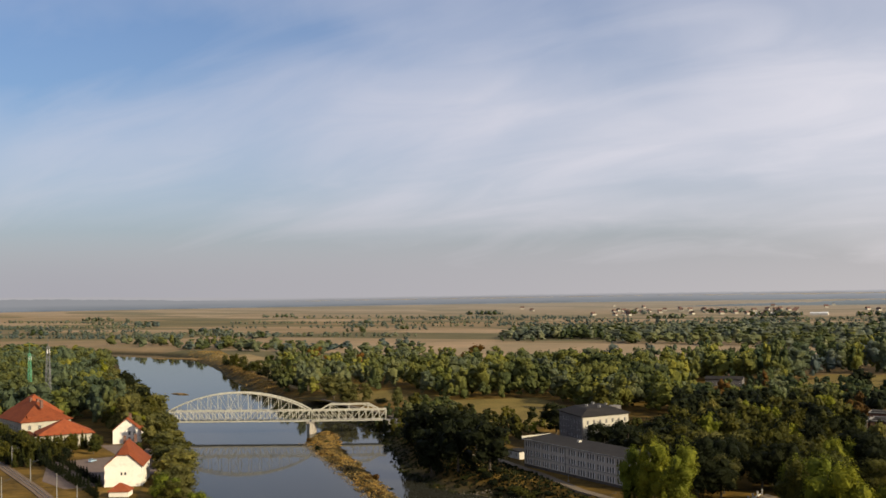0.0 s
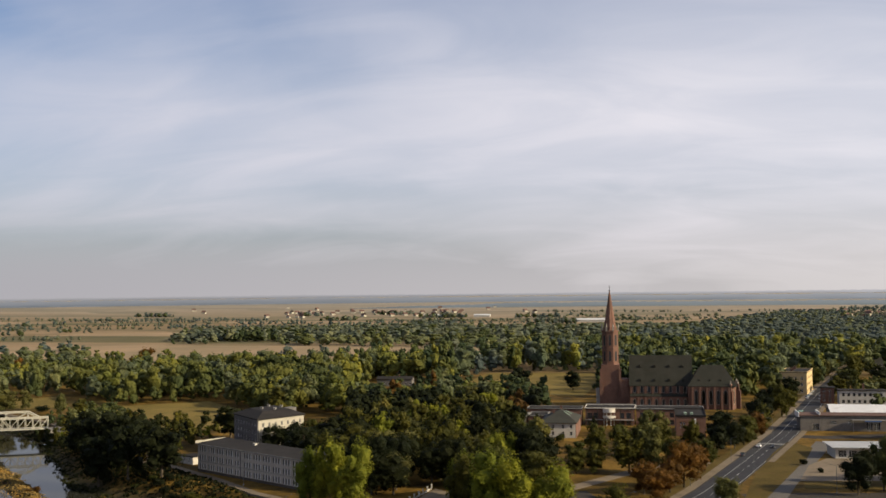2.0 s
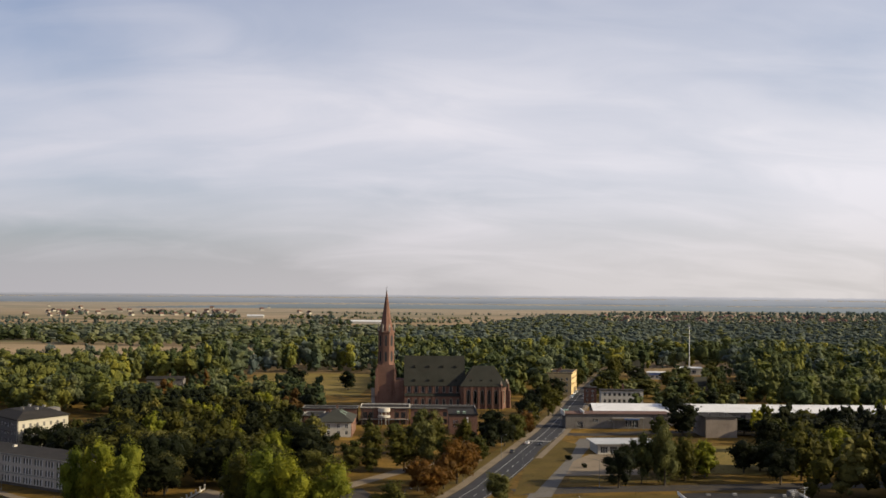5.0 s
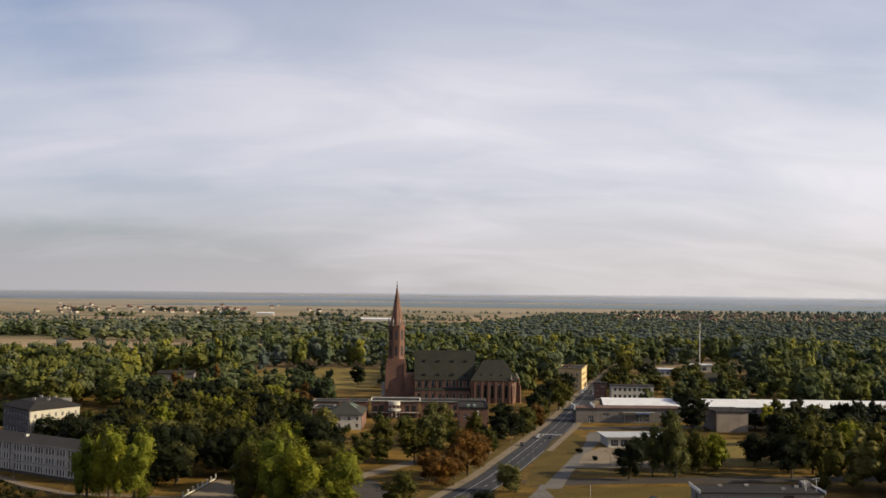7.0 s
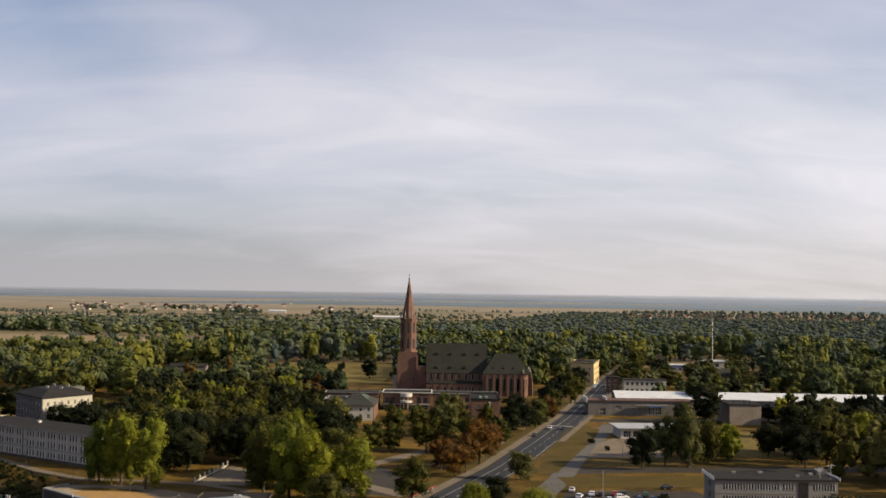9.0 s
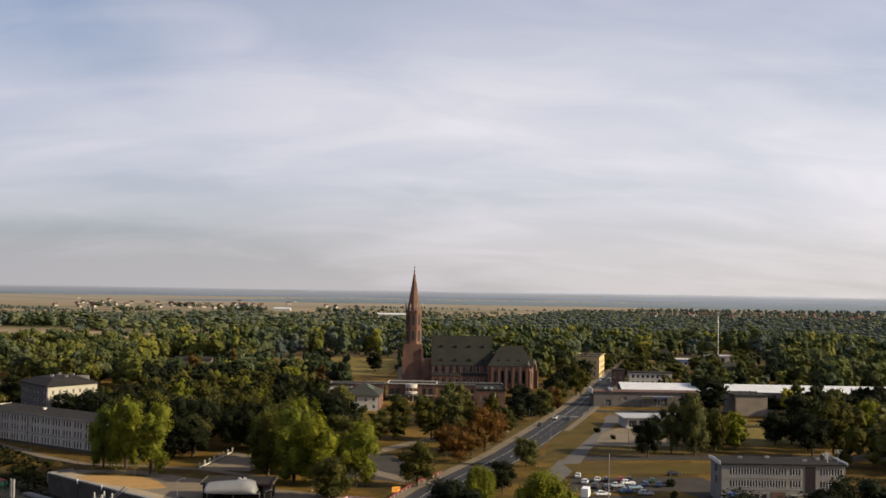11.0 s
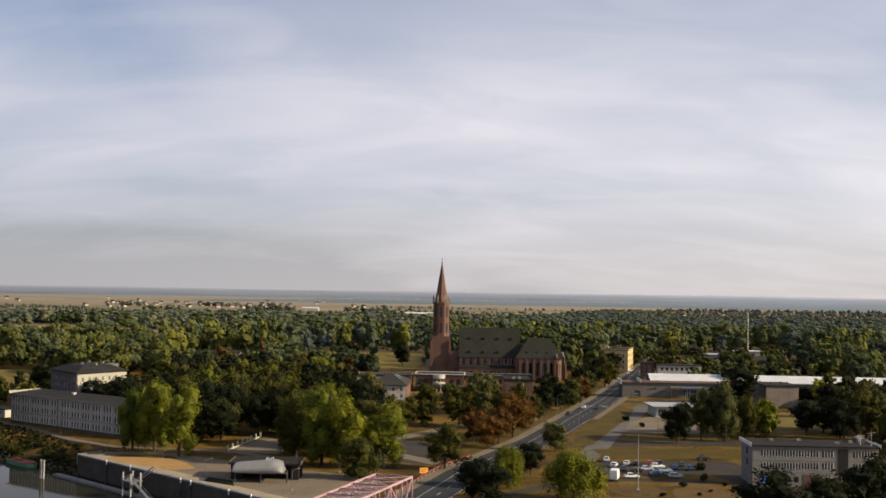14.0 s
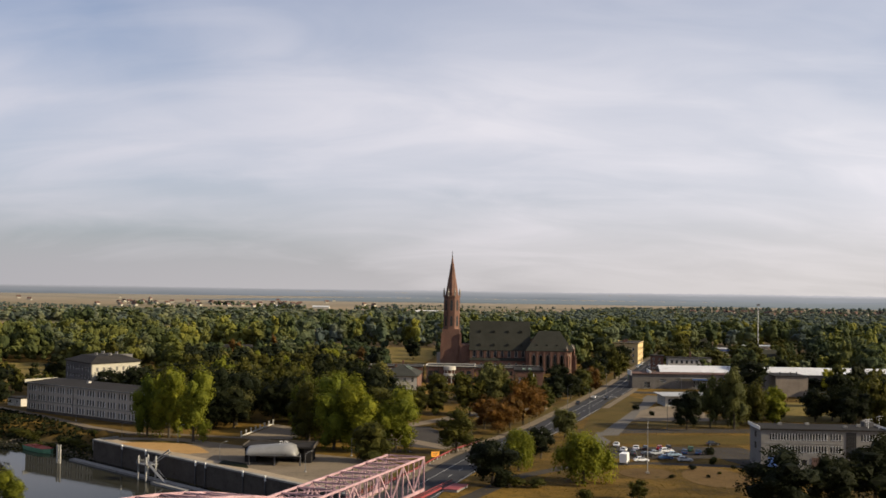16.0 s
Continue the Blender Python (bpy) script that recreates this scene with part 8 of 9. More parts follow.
# ---- cars ----
def car_meshes(L=4.3, W=1.75, H=1.45, wagon=False):
    """Body shell, glass band and wheel, centred on the ground, nose towards +x."""
    prof = [(-L / 2, 0.32), (-L / 2, 0.80), (-L / 2 + 0.08, 0.95), (-L * 0.33, 0.98), (L * 0.16, 0.96), (L * 0.42, 0.84), (L / 2, 0.68), (L / 2, 0.32)]
    back = -L * 0.44 if wagon else -L * 0.34
    roof = [(back, 0.97), (back + 0.28, H), (L * 0.02, H), (L * 0.19, 0.96)]

    def shell(pts, w0, w1):
        bm = bmesh.new()
        zmid = max(z for x, z in pts)
        rows = []
        for s in (-1, 1):
            rows.append([bm.verts.new((x, s * (w0 if z < zmid - 0.05 else w1) / 2, z)) for x, z in pts])
        n = len(pts)
        bm.faces.new(rows[0])
        bm.faces.new(rows[1][::-1])
        for i in range(n):
            bm.faces.new((rows[0][i], rows[0][(i + 1) % n], rows[1][(i + 1) % n], rows[1][i]))
        bmesh.ops.recalc_face_normals(bm, faces=bm.faces)
        return bm

    body = shell(prof, W, W)
    bmesh.ops.bevel(body, geom=body.edges[:], offset=0.07, segments=2, affect="EDGES")
    cabin = shell(roof, W * 0.94, W * 0.78)
    top = boxes((back + 0.30, L * 0.02, -W * 0.37, W * 0.37, H - 0.01, H + 0.035))
    for s in (-1, 1):
        beam(top, (back + 0.02, s * W * 0.45, 0.98), (back + 0.30, s * W * 0.385, H), 0.09)
        beam(top, (L * 0.185, s * W * 0.45, 0.98), (L * 0.03, s * W * 0.385, H), 0.07)
        beam(top, (-L * 0.1, s * W * 0.45, 0.98), (-L * 0.1, s * W * 0.385, H), 0.09)
    wheel = bmesh.new()
    rod(wheel, (0, -0.1, 0), (0, 0.1, 0), 0.32, 0.32, 14)
    rim = bmesh.new()
    rod(rim, (0, -0.115, 0), (0, 0.115, 0), 0.19, 0.19, 10)
    lamp = boxes((-0.04, 0.04, -0.17, 0.17, -0.06, 0.06))
    return [mesh_of(n, b) for n, b in (("body", body), ("cabin", cabin), ("roof", top), ("tyre", wheel), ("rim", rim), ("headlight", lamp))]


M_LAMP_GLASS = plain("lamp_glass", (0.7, 0.7, 0.68), 0.15)
M_TAIL = plain("tail_lamp", (0.4, 0.02, 0.02), 0.3)
CAR_PAINT = {k: plain(k + "_car_paint", c, 0.25, 0.0, 0.6) for k, c in (("white", (0.72, 0.72, 0.72)), ("silver", (0.42, 0.44, 0.46)), ("black", (0.02, 0.02, 0.022)), ("dark_grey", (0.07, 0.075, 0.08)), ("red", (0.35, 0.03, 0.03)), ("blue", (0.04, 0.09, 0.20)), ("pale_blue", (0.28, 0.38, 0.48)), ("green", (0.05, 0.14, 0.07)))}


def car(x, y, yaw, colour, wagon=False, where="parked on the worn asphalt", L=4.3, H=1.45):
    ms = car_meshes(L, 1.75, H, wagon)
    word = colour.replace("_", " ")
    c = thing("car", pose(x, y, 0.07, 0, 0, yaw), word + (" estate car " if wagon else " hatchback car ") + where, "car", "cars")
    part("body", ms[0], CAR_PAINT[colour], c)
    part("cabin_glass", ms[1], M_GLASS, c, "dark car windows")
    part("roof", ms[2], CAR_PAINT[colour], c)
    for sx in (-0.31, 0.30):
        for sy in (-0.80, 0.80):
            w = part("wheel", ms[3], M_RUBBER, c, "black tyre", place=pose(sx * L, sy, 0.32))
            part("rim", ms[4], M_STEEL, w, "metal rim")
    for sy in (-0.6, 0.6):
        lamp = part("headlight", ms[5], M_LAMP_GLASS, c, "clear headlight", place=pose(L / 2 - 0.02, sy, 0.66))
        tail = part("tail_light", ms[5].copy(), M_TAIL, c, "red tail light", place=pose(-L / 2 + 0.02, sy, 0.72))
        tail.data.materials.clear()
        tail.data.materials.append(M_TAIL)


for i, (x, y, a, colour) in enumerate(((38.0, 359, 80, "white"), (39.0, 348, 75, "white"), (43.3, 352, 80, "white"), (41.1, 341, 78, "dark_grey"), (46.2, 352.5, 82, "black"), (50.6, 353, 80, "red"), (53.5, 354, 80, "black"),
                                     (52.0, 347.8, 14, "white"), (48.0, 342.5, 12, "silver"), (53.0, 340.0, 10, "pale_blue"), (57.0, 345.5, 80, "blue"))):
    car(x, y, a, colour, i % 3 == 1)
for i, (x, y, a, colour) in enumerate(((49.5, 333.5, 8, "blue"), (45.0, 338.4, 10, "black"), (41.7, 328, 12, "white"), (54.6, 330.2, 6, "silver"), (61.1, 345, 75, "blue"), (65.5, 351, 78, "dark_grey"), (69.5, 366, 12, "black"), (60, 352, 80, "green"))):
    car(x, y, a, colour, i % 2 == 1)
for x, y, a, colour in ((45.0, 519, 76, "white"), (50.8, 517, 256, "black"), (36.0, 492, 76, "dark_grey")):
    car(x, y, a, colour, False, "standing on the main road")
for x, y, a, colour in ((93.5, 742, 78, "white"), (100.5, 735, 78, "silver"), (95.5, 752, 258, "pale_blue"), (104.0, 758, 78, "white"), (99.0, 768, 258, "white"), (107.0, 772, 78, "dark_grey"), (102.0, 782, 258, "silver")):
    car(x, y, a, colour, False, "parked along the far end of the road")
car(-358, 367, 100, "pale_blue", True, "parked in the courtyard")


def box_van(x, y, yaw):
    v = thing("van", pose(x, y, 0.07, 0, 0, yaw), "white box van parked on worn asphalt", "van")
    bm = boxes((-3.0, 1.2, -1.05, 1.05, 0.55, 3.1))
    bmesh.ops.bevel(bm, geom=bm.edges[:], offset=0.06, segments=1, affect="EDGES")
    part("cargo_box", bm, CAR_PAINT["white"], v)
    bm = boxes((1.22, 3.0, -0.95, 0.95, 0.4, 2.1))
    for q in bm.verts:
        if q.co.x > 2 and q.co.z > 1:
            q.co.x -= 0.7
    part("cab", bm, CAR_PAINT["white"], v)
    part("windscreen", boxes((2.36, 2.44, -0.8, 0.8, 1.35, 2.0)), M_GLASS, v, "dark windscreen")
    for sx in (-1.9, 2.0):
        for sy in (-0.9, 0.9):
            bm = bmesh.new()
            rod(bm, (0, -0.12, 0), (0, 0.12, 0), 0.38, 0.38, 14)
            part("wheel", bm, M_RUBBER, v, "black tyre", place=pose(sx, sy, 0.38))


box_van(36.5, 324, 75)


def bus(x, y, yaw):
    v = thing("bus", pose(x, y, 0.07, 0, 0, yaw), "dull green bus with dark windows by the road", "bus")
    bm = boxes((-5.5, 5.5, -1.25, 1.25, 0.35, 3.0))
    bmesh.ops.bevel(bm, geom=bm.edges[:], offset=0.12, segments=2, affect="EDGES")
    part("body", bm, CAR_PAINT["green"], v)
    part("window_band", boxes((-5.1, 5.2, -1.28, -1.24, 1.5, 2.5), (-5.1, 5.2, 1.24, 1.28, 1.5, 2.5)), M_GLASS, v, "dark window band")
    part("skirt", boxes((-5.3, 5.3, -1.29, -1.255, 0.4, 1.1), (-5.3, 5.3, 1.255, 1.29, 0.4, 1.1)), CAR_PAINT["white"], v, "off-white painted skirt")
    for sx in (-3.4, 3.4):
        for sy in (-1.1, 1.1):
            bm = bmesh.new()
            rod(bm, (0, -0.14, 0), (0, 0.14, 0), 0.48, 0.48, 14)
            part("wheel", bm, M_RUBBER, v, "black tyre", place=pose(sx, sy, 0.48))


bus(77, 640, 77)


# ---- lamps, poles, masts ----
def street_lamp(x, y, yaw, h=9.5, label="grey steel street lamp beside the road"):
    s = thing("street_lamp", pose(x, y, 0, 0, 0, yaw), label, "street lamp", "street lamps")
    bm = bmesh.new()
    rod(bm, (0, 0, 0), (0, 0, h), 0.09, 0.05, 8)
    part("pole", bm, M_MAST, s)
    bm = bmesh.new()
    rod(bm, (0, 0, h), (1.6, 0, h + 0.45), 0.05, 0.045, 6)
    part("arm", bm, M_MAST, s)
    part("lamp_head", boxes((1.5, 2.2, -0.16, 0.16, h + 0.38, h + 0.55)), M_MAST, s, "flat grey lamp head")
    part("base", boxes((-0.25, 0.25, -0.25, 0.25, -0.2, 0.35)), M_CONCRETE, s)


for x, y, a in ((-7.6, 347, -10), (30.3, 476, -10), (12.3, 417, -10), (37.7, 456, 170), (53.5, 546, 170), (49.5, 567, -10), (68, 640, -10), (61.4, 408, 170), (-25.7, 338, 170), (82, 590, 170)):
    street_lamp(x, y, a)
for x, y, a in ((-118, 352, 40), (-99, 348, 40), (-77, 312, 40), (-50.5, 297, 40), (-42, 327, 40), (-150, 398, 40)):
    street_lamp(x, y, a, 5.0, "slim grey promenade lamp on the quay")


def tall_pole(x, y, h, label):
    s = thing("flag_pole", pose(x, y, 0), label, "pole")
    bm = bmesh.new()
    rod(bm, (0, 0, 0), (0, 0, h), 0.13, 0.06, 8)
    part("shaft", bm, M_OFFWHITE, s)
    part("base", boxes((-0.5, 0.5, -0.5, 0.5, -0.2, 0.4)), M_CONCRETE, s)


tall_pole(40.7, 307.5, 15.0, "tall slim white pole on an earth island")


def far_mast():
    s = thing("floodlight_mast", pose(237, 1025, 0), "tall pale mast beside the white hall", "mast")
    bm = bmesh.new()
    rod(bm, (0, 0, 0), (0, 0, 40), 0.42, 0.24, 8)
    part("shaft", bm, M_FRAME, s)
    part("head", boxes((-1.5, 1.5, -0.3, 0.3, 38.5, 40.5)), M_STEEL, s)


far_mast()


def lattice_mast(x, y, h, w0, w1, mat, label, top=0.0):
    s = thing("lattice_mast", pose(x, y, 0, 0, 0, 30), label, "mast")
    n = 14
    corners = ((-1, -1), (1, -1), (1, 1), (-1, 1))

    def at(k, c):
        u = k / n
        w = (w0 * (1 - u) + w1 * u) / 2
        return (c[0] * w, c[1] * w, h * u)

    for c in corners:
        bm = bmesh.new()
        beam(bm, at(0, c), at(n, c), 0.24)
        part("leg", bm, mat, s)
    for k in range(n):
        bm = bmesh.new()
        for i in range(4):
            beam(bm, at(k, corners[i]), at(k + 1, corners[(i + 1) % 4]), 0.14)
            beam(bm, at(k + 1, corners[i]), at(k + 1, corners[(i + 1) % 4]), 0.12)
        part("brace", bm, mat, s)
    if top:
        bm = bmesh.new()
        rod(bm, (0, 0, h), (0, 0, h + top), 0.14, 0.05, 6)
        part("antenna", bm, mat, s)
        for k in range(3):
            part("panel_antenna", boxes((-0.15, 0.15, -w1 / 2 - 0.5, -w1 / 2 - 0.2, -1.2, 1.2)), M_FRAME, s, "white panel antenna", place=pose(0, 0, h - 3, 0, 0, k * 120))


lattice_mast(-507, 483, 43, 3.8, 1.2, M_MAST, "grey steel lattice radio mast behind the villa", 6)
lattice_mast(-546, 505, 37, 2.4, 1.2, M_GREENSTEEL, "green painted lattice mast behind the villa", 8)


def catenary_post(x, y, h=9):
    s = thing("catenary_post", pose(x, y, 0, 0, 0, 60), "grey concrete railway catenary post", "post", "catenary posts")
    bm = bmesh.new()
    rod(bm, (0, 0, 0), (0, 0, h), 0.22, 0.14, 8)
    part("mast", bm, M_CONCRETE, s)
    bm = bmesh.new()
    rod(bm, (0, 0, h - 1.2), (3.2, 0, h - 0.8), 0.05, 0.05, 6)
    rod(bm, (0, 0, h - 2.2), (3.0, 0, h - 0.9), 0.04, 0.04, 6)
    part("bracket", bm, M_STEEL_DARK, s)


for x, y in ((-343, 319), (-306, 297), (-318, 283), (-380, 343), (-418, 367), (-280, 281)):
    catenary_post(x, y)


# ---- promenade things ----
def build_kiosk():
    k = thing("promenade_pavilion", pose(-70, 312, 0, 0, 0, 2), "low dark pavilion with a grey arched metal canopy", "pavilion")
    part("wall", boxes((0, 3.2, 0, 9, 0, 4.0), (16.5, 18.6, 0, 9, 0, 4.0), (3.21, 16.49, 8.0, 9, 0, 4.0)), M_ROOFFELT, k, "dark clad walls")
    part("roof", boxes((-0.4, 19.0, -0.4, 9.5, 4.02, 4.5)), M_ROOFFELT, k, "dark flat roof")
    part("roof_edge", boxes((-0.45, 19.05, 9.51, 9.75, 4.0, 4.9), (-0.65, -0.41, -0.4, 9.75, 4.0, 4.9), (19.01, 19.25, -0.4, 9.75, 4.0, 4.9)), M_CONCRETE_DARK, k, "dark raised roof edge")
    part("back_wall", boxes((3.3, 16.4, 6.6, 6.9, 0, 3.9)), M_CONCRETE_DARK, k, "dark inner wall")
    bm = bmesh.new()
    n, Lc = 24, 13.8
    rows = []
    for i in range(n + 1):
        u = i / n
        z = 4.7 + 1.1 * min(1, u / 0.75) if u < 0.75 else 2.7 + 3.1 * math.sqrt(max(0.0, 1 - ((u - 0.75) / 0.25) ** 2))
        x = 1.4 + Lc * u
        rows.append([bm.verts.new((x, y, 2.9 + (z - 2.9) * k)) for y, k in ((-6.6, 0.05), (-6.0, 0.55), (-4.6, 0.86), (-1.5, 1.0), (3, 0.8))])
    for a, b in zip(rows, rows[1:]):
        for j in range(4):
            bm.faces.new((a[j], b[j], b[j + 1], a[j + 1]))
    bmesh.ops.recalc_face_normals(bm, faces=bm.faces)
    bmesh.ops.solidify(bm, geom=bm.faces[:], thickness=0.18)
    part("canopy", bm, M_CANOPY, k, "grey arched metal canopy", smooth=True)
    part("fascia", boxes((2.2, 16.4, -6.5, -6.36, 2.75, 2.95)), M_CANOPY, k)
    for x in (2.2, 9.2, 16.2):
        bm = bmesh.new()
        rod(bm, (x, -5.6, 0), (x, -5.6, 3.4), 0.22, 0.22, 10)
        part("column", bm, M_STEEL_DARK, k, "dark steel column")
    for x in (10.2, 11.5):
        bm = bmesh.new()
        for i in range(14):
            a, b = math.tau * i / 14, math.tau * (i + 1) / 14
            rod(bm, (x + 0.36 * math.cos(a), -0.6, 5.75 + 0.36 * math.sin(a)), (x + 0.36 * math.cos(b), -0.6, 5.75 + 0.36 * math.sin(b)), 0.12, 0.12, 6)
        part("vent", bm, M_FRAME, k, "white ring-shaped roof vent")


build_kiosk()


def build_fence():
    f = thing("fence", pose(0, 0, 0), "low white concrete fence of posts and rails", "fence")
    a, b = Vector((-82.6, 363.7)), Vector((-79.0, 398.3))
    post = mesh_of("post", boxes((-0.22, 0.22, -0.22, 0.22, 0, 1.7), (-0.28, 0.28, -0.28, 0.28, 1.7, 1.85)))
    for i in range(8):
        p = a.lerp(b, i / 7)
        part("post", post, M_PLASTER_WHITE, f, place=pose(p.x, p.y, 0))
    bm = bmesh.new()
    beam(bm, (a.x, a.y, 0.35), (b.x, b.y, 0.35), 0.2, 0.5)
    part("rail", bm, M_PLASTER_WHITE, f)
    s = thing("sign_board", pose(-17.5, 324, 0, 0, 0, 20), "orange warning board on the bridge approach", "sign")
    part("board", boxes((-1.2, 1.2, -0.06, 0.06, 0.8, 2.3)), M_ORANGE, s)
    part("bars", boxes((-0.8, 0.8, -0.09, -0.062, 1.75, 1.9), (-0.8, 0.4, -0.09, -0.062, 1.25, 1.4)), M_FRAME_DARK, s)
    part("post", boxes((-0.9, -0.8, 0.07, 0.15, 0, 2.3), (0.8, 0.9, 0.07, 0.15, 0, 2.3)), M_STEEL, s)
    g = thing("guard_rail", pose(0, 0, 0), "red and white barrier along the road edge", "barrier")
    line = [(-27.5, 276), (-22, 298), (-17.5, 320), (-13, 338), (-5, 360)]
    bm = bmesh.new()
    for p, q in zip(line, line[1:]):
        beam(bm, (*p, 1.0), (*q, 1.0), 0.12, 0.35)
    part("rail", bm, M_REDRAIL, g)
    for i in range(22):
        p, a2 = along(line, i * 4)
        part("post", boxes((-0.07, 0.07, -0.07, 0.07, 0, 1.0)), M_FRAME, g, place=pose(p.x, p.y, 0))


build_fence()


def build_landing():
    g = thing("landing_stage", pose(0, 0, 0), "steel landing stage with a stair and gangway at the quay", "landing stage")
    d = Vector((72.5, -67.5)).normalized()
    s = Vector((-d.y, d.x)) * -1
    base = Vector((-98.5, 317.5))
    post = mesh_of("post", boxes((-0.2, 0.2, -0.2, 0.2, -8, 0.8)))
    for i, j in ((0, 0.4), (0, 3.4), (4.2, 0.4), (4.2, 3.4)):
        p = base + d * i + s * j
        part("post", post, M_OFFWHITE, g, "white steel post", place=pose(p.x, p.y, 0, 0, 0, -43))
    m = pose(base.x, base.y, 0, 0, 0, math.degrees(math.atan2(d.y, d.x)))
    part("platform", boxes((-0.4, 4.6, -3.8, 0.2, -1.6, -1.35)), M_STEEL, g, place=m)
    bm = bmesh.new()
    beam(bm, (4.6, -2.6, -1.5), (13.0, -2.6, WATER_Z + 0.7), 0.9, 0.2)
    beam(bm, (4.6, -3.0, -0.5), (13.0, -3.0, WATER_Z + 1.7), 0.08)
    beam(bm, (4.6, -2.2, -0.5), (13.0, -2.2, WATER_Z + 1.7), 0.08)
    part("stair", bm, M_STEEL, g, "sloping steel stair", place=m)
    bm = bmesh.new()
    for z in (-0.4, -0.9):
        beam(bm, (-0.4, -3.8, z), (4.6, -3.8, z), 0.06)
        beam(bm, (-0.4, -3.8, z), (-0.4, 0.2, z), 0.06)
    for x in (-0.4, 1.2, 2.9, 4.6):
        beam(bm, (x, -3.8, -1.4), (x, -3.8, -0.35), 0.06)
    part("railing", bm, M_STEEL, g, place=m)
    bm = bmesh.new()
    beam(bm, (1.0, 0.4, -1.4), (5.5, 3.0, 2.4), 0.3)
    beam(bm, (2.4, 0.4, -1.4), (6.6, 3.0, 2.0), 0.2)
    beam(bm, (5.5, 3.0, 2.4), (5.6, 3.0, 0.4), 0.15)
    part("davit", bm, M_OFFWHITE, g, "white slanting hoist", place=m)
    part("pontoon", boxes((8.5, 26, -4.4, -2.6, WATER_Z - 0.4, WATER_Z + 0.6)), M_CONCRETE, g, place=m)
    for x, y in ((-134.3, 341), (-133.2, 340.4)):
        p = thing("mooring_pile", pose(x, y, 0), "white steel mooring pile standing in the river", "pile", "mooring piles")
        bm = bmesh.new()
        rod(bm, (0, 0, -9), (0, 0, -0.6), 0.32, 0.32, 12)
        part("shaft", bm, M_OFFWHITE, p)
        bm = bmesh.new()
        rod(bm, (0, 0, -0.6), (0, 0, -0.3), 0.36, 0.2, 12)
        part("cap", bm, M_CONCRETE, p)


build_landing()


def build_boat():
    b = thing("river_boat", pose(-150, 365.5, WATER_Z, 0, 0, -42), "old moored boat with faded red deck and green hull", "boat")
    bm = bmesh.new()
    rows = []
    for x, w, z0 in ((-7.5, 2.2, -0.4), (-3, 2.5, -0.5), (3, 2.5, -0.5), (6.5, 1.9, -0.4), (8.5, 0.3, 0.0)):
        rows.append([bm.verts.new(p) for p in ((x, -w, 1.3), (x, -w * 0.8, z0), (x, w * 0.8, z0), (x, w, 1.3))])
    for p, q in zip(rows, rows[1:]):
        for j in range(3):
            bm.faces.new((p[j], q[j], q[j + 1], p[j + 1]))
    bm.faces.new(rows[0])
    bmesh.ops.recalc_face_normals(bm, faces=bm.faces)
    bmesh.ops.solidify(bm, geom=bm.faces[:], thickness=0.1)
    part("hull", bm, M_HULLGREEN, b, "green painted hull")
    board = mesh_of("board", boxes((-7.3, 6.3, 0, 0.44, 1.22, 1.4)))
    for i in range(9):
        part("board", board, M_REDWOOD, b, "faded red deck board", place=pose(0, -2.12 + i * 0.47, 0))
    part("hatch", boxes((-3.5, -0.5, -1.0, 1.0, 1.41, 1.75)), M_REDWOOD, b)


build_boat()

# ---- garden bushes, conifers and hedges ----
def scatter(kind, rows, group):
    for i, (x, y, h, w) in enumerate(rows):
        tree(kind, x, y, h, w, i * 3 + int(abs(x) + abs(y)), float(land_height(np.array([x * 1.0]), np.array([y * 1.0]))[0]), group)


scatter("bush", [(62, 326, 2.4, 3), (65, 345, 3, 4), (54, 315, 1.6, 2.6), (66, 318, 1.2, 1.8), (67, 312, 1.2, 1.8), (68, 306, 1.2, 1.8), (70, 300, 1.4, 2), (56, 302, 1, 1.6), (60, 308, 1, 1.5), (46, 300, 1.2, 2), (20, 264, 3.4, 4.6), (33, 262, 2, 3), (10, 282, 2.6, 6), (5, 282, 2.8, 6.5), (0, 281, 2.6, 6),
                 (58, 470, 2.6, 4.5), (70, 441, 3, 3.6), (62, 452, 2.2, 3), (80, 470, 3, 3.4)], "bushes in the town")
scatter("bush", [(20, 545, 3.5, 7), (28, 550, 3.2, 7), (35, 552, 3.6, 7), (14, 540, 3, 6), (-20, 540, 4, 7), (-10, 532, 4.5, 7), (-28, 550, 4, 6), (-4, 545, 4, 6), (-44, 528, 4, 6), (-56, 530, 4, 6), (-62, 548, 4, 6)], "bushes round the museum")
scatter("cone", [(-55, 528, 14, 7), (-59, 538, 9, 4.5), (-30, 560, 9, 4)], "conifers round the museum")
scatter("mid", [(-24, 470, 15, 13), (-14, 488, 14, 12), (-32, 462, 10, 10), (-43, 470, 9, 10), (-6, 500, 13, 11), (4, 508, 12, 10), (-26, 505, 12, 11), (16, 522, 12, 10)], "trees round the museum")
scatter("grey", [(-4, 520, 17, 12), (2, 526, 16, 11)], "trees round the museum")
scatter("cone", [(-402 + 5.2 * k, 372 - 3.3 * k, 4.5 + (k * 7 % 5) * 0.6, 2.4) for k in range(22)], "conifers along the railway")
scatter("cone", [(-378 + 4.6 * k, 366 - 3.0 * k, 3.6 + (k * 5 % 4) * 0.5, 2.2) for k in range(16)], "conifers along the railway")
scatter("bush", [(-440 + 8 * k, 384 - 2.6 * k + (k * 13 % 7), 4 + (k % 3), 7) for k in range(9)], "garden bushes by the villa")
scatter("cone", [(-436 + 3.1 * k, 390 - 2.5 * k, 7.0 + (k * 5 % 4) * 0.8, 3.4) for k in range(10)], "conifers by the villa")
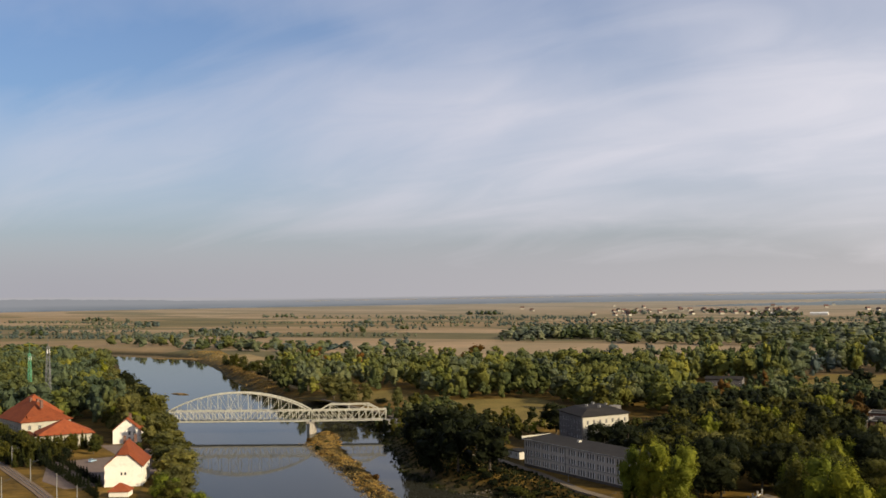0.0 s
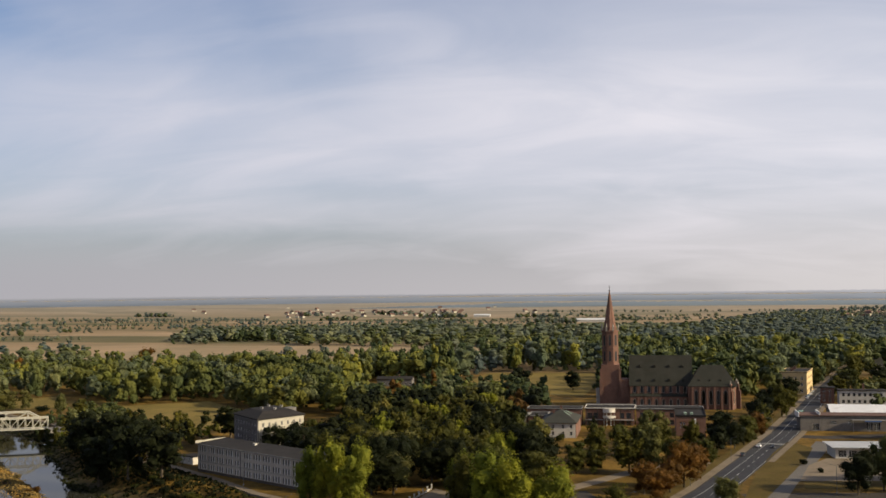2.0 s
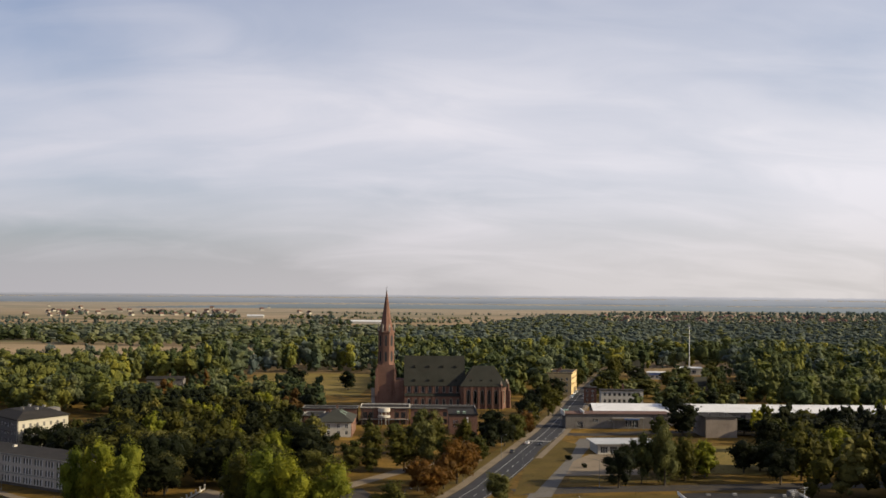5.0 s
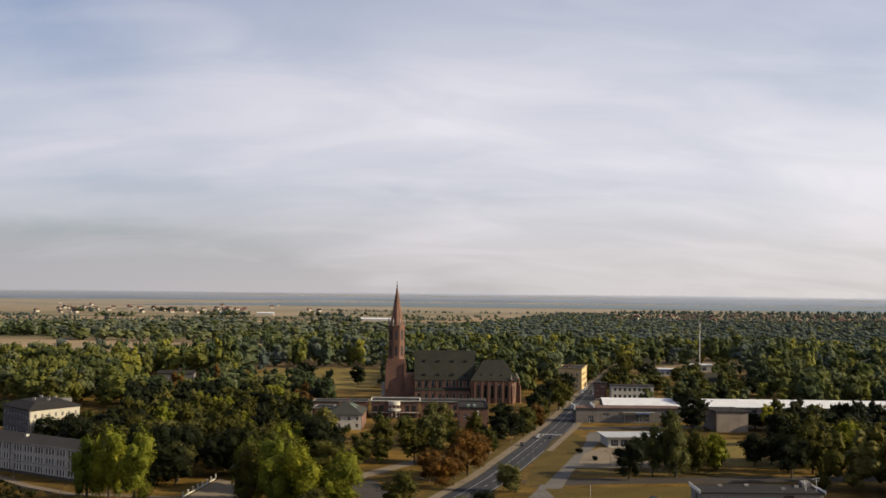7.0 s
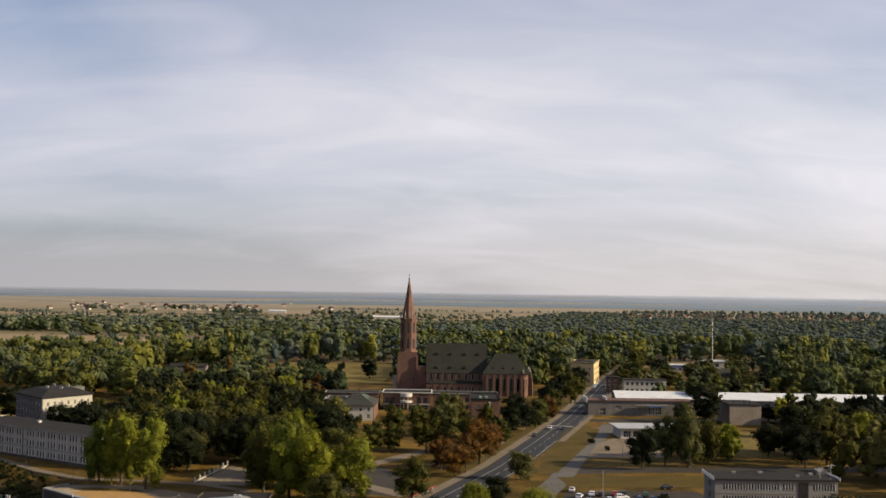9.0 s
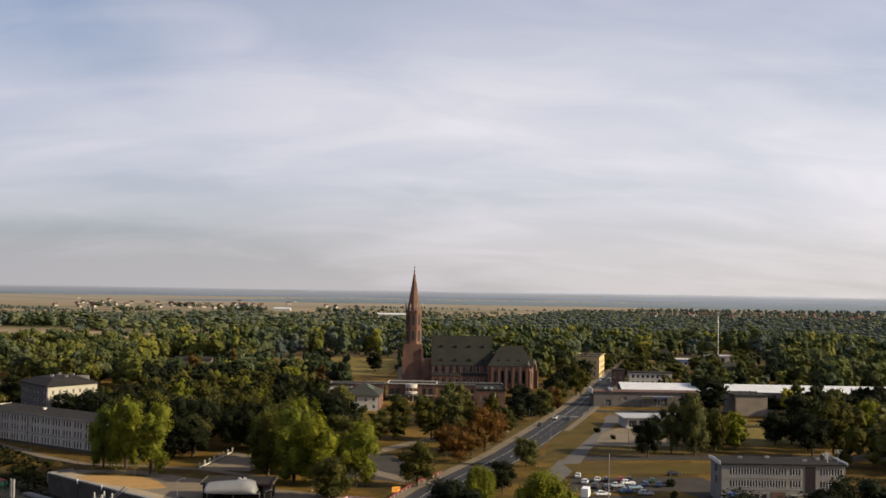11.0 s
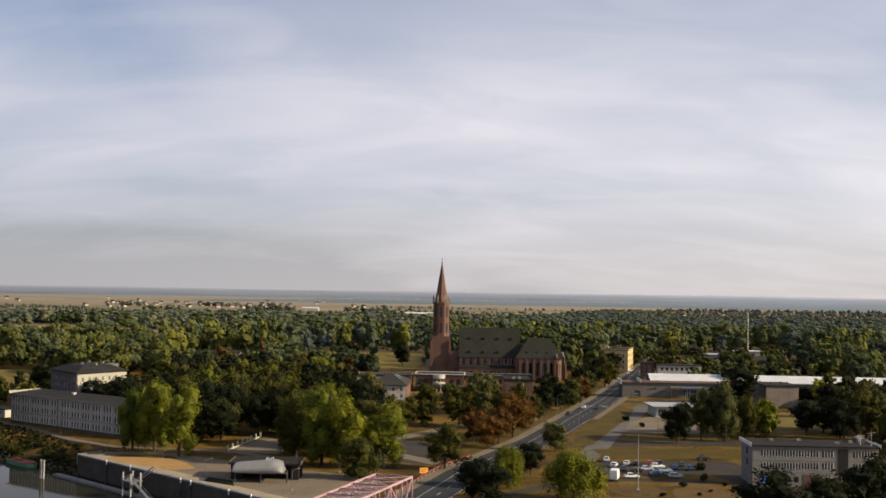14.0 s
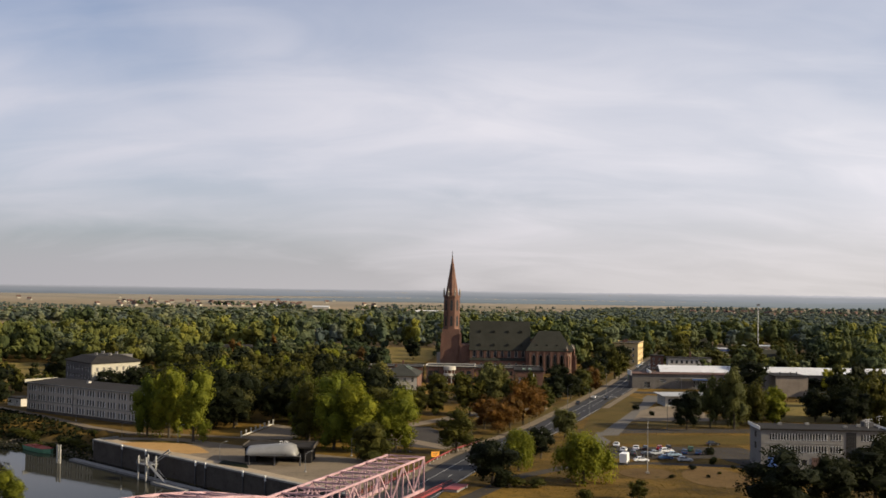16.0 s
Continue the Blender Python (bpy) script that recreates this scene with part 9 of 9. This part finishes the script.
scatter("cone", [(-474 + 5 * k, 404 - 3.0 * k + (k * 7 % 3), 5.5 + (k * 5 % 4), 3.2) for k in range(12)], "conifers by the villa")
scatter("mid", [(-392, 388, 9, 8), (-384, 396, 8, 8), (-376, 386, 7, 6), (-450, 396, 9, 9), (-470, 402, 10, 9), (-404, 384, 8, 7), (-340, 376, 9, 8)], "garden trees by the villa")
scatter("mid", [(-462 + 9 * k, 398 - 4.2 * k + (k * 17 % 9), 7.5 + (k * 7 % 4), 8) for k in range(9)], "garden trees by the villa")
scatter("cone", [(-428 + 6 * k, 376 - 2.0 * k + (k * 5 % 4), 7 + (k % 3), 3) for k in range(8)], "conifers by the villa")
scatter("bush", [(-176 + 6 * k, 393 - 3.4 * k + (k * 11 % 5), 1.6 + (k % 3) * 0.5, 4.5) for k in range(8)], "bank bushes")
scatter("bush", [(-196 + 5.2 * k, 404 - 3.7 * k + (k * 7 % 9), 1.4 + (k % 4) * 0.6, 5 + k % 3) for k in range(15)], "bank bushes")
scatter("bush", [(-232 + 7 * k, 440 - 5.6 * k + (k * 5 % 6), 2.0 + (k % 3) * 0.6, 5) for k in range(10)], "bank bushes")


scatter("thuja", [(-418 + 1.9 * k, 381 - 0.35 * k + (k % 2) * 1.8, 7.2 + (k * 7 % 5) * 0.5, 3.0) for k in range(9)] + [(-401 + 1.1 * k, 380 + 2.2 * k + (k % 2), 7.0 + (k * 5 % 4) * 0.6, 3.0) for k in range(9)], "clipped conifers by the villa")
GARDEN = [(-440, 394), (-412, 380), (-394, 384), (-374, 364), (-368, 346), (-378, 342), (-402, 350), (-446, 378)]
for i, (x, y, z) in enumerate(spots_in(GARDEN, 5.2, 91)):
    kind = ("thuja", "mid", "thuja", "bush", "cone")[(i * 3) % 5]
    h = {"thuja": 5.5, "cone": 6.5, "mid": 7.5, "bush": 3.0}[kind] + (i * 7 % 5) * 0.5
    tree(kind, x, y, h, {"thuja": 2.6, "cone": 3.0, "mid": 7.0, "bush": 5.0}[kind], i, 0.0, "villa garden")


def far_houses():
    base = thing("far_house", pose(0, 0, 0), "small far-off house with a brownish red roof", "house", "far houses")
    part("wall", boxes((0, 11, 0, 9, 0, 4.6)), M_PLASTER_CREAM, base)
    part("roof", gable_roof(11, 9, 4.62, 4.4, 0.4), M_ROOFRED, base)
    rng = np.random.default_rng(77)
    first = True
    for k in range(200):
        if k < 80:
            x, y = rng.uniform(340, 1100), rng.uniform(2230, 2950)
        elif k < 140:
            x, y = rng.uniform(360, 1000), rng.uniform(2250, 2900)
        elif k < 180:
            x, y = rng.uniform(-1000, -450), rng.uniform(2650, 3150)
        else:
            x, y = rng.uniform(-1500, -300), rng.uniform(2900, 3500)
        m = pose(x, y, float(land_height(np.array([x]), np.array([y]))[0]), 0, 0, rng.uniform(0, 180))
        if first:
            base.matrix_basis = m
            first = False
        else:
            copy_thing(base, m)


far_houses()
for x, y, w in ((-560, 2700, 60), (-440, 2720, 40), (-160, 2300, 70)):
    s = thing("farm_shed", pose(x, y, 0), "long pale farm shed on the plain", "shed", "farm sheds")
    part("wall", boxes((0, w, 0, 16, 0, 5)), M_PLASTER_WHITE, s)
    part("roof", gable_roof(w, 16, 5.02, 2.5, 0.5), M_ROOFWHITE, s)
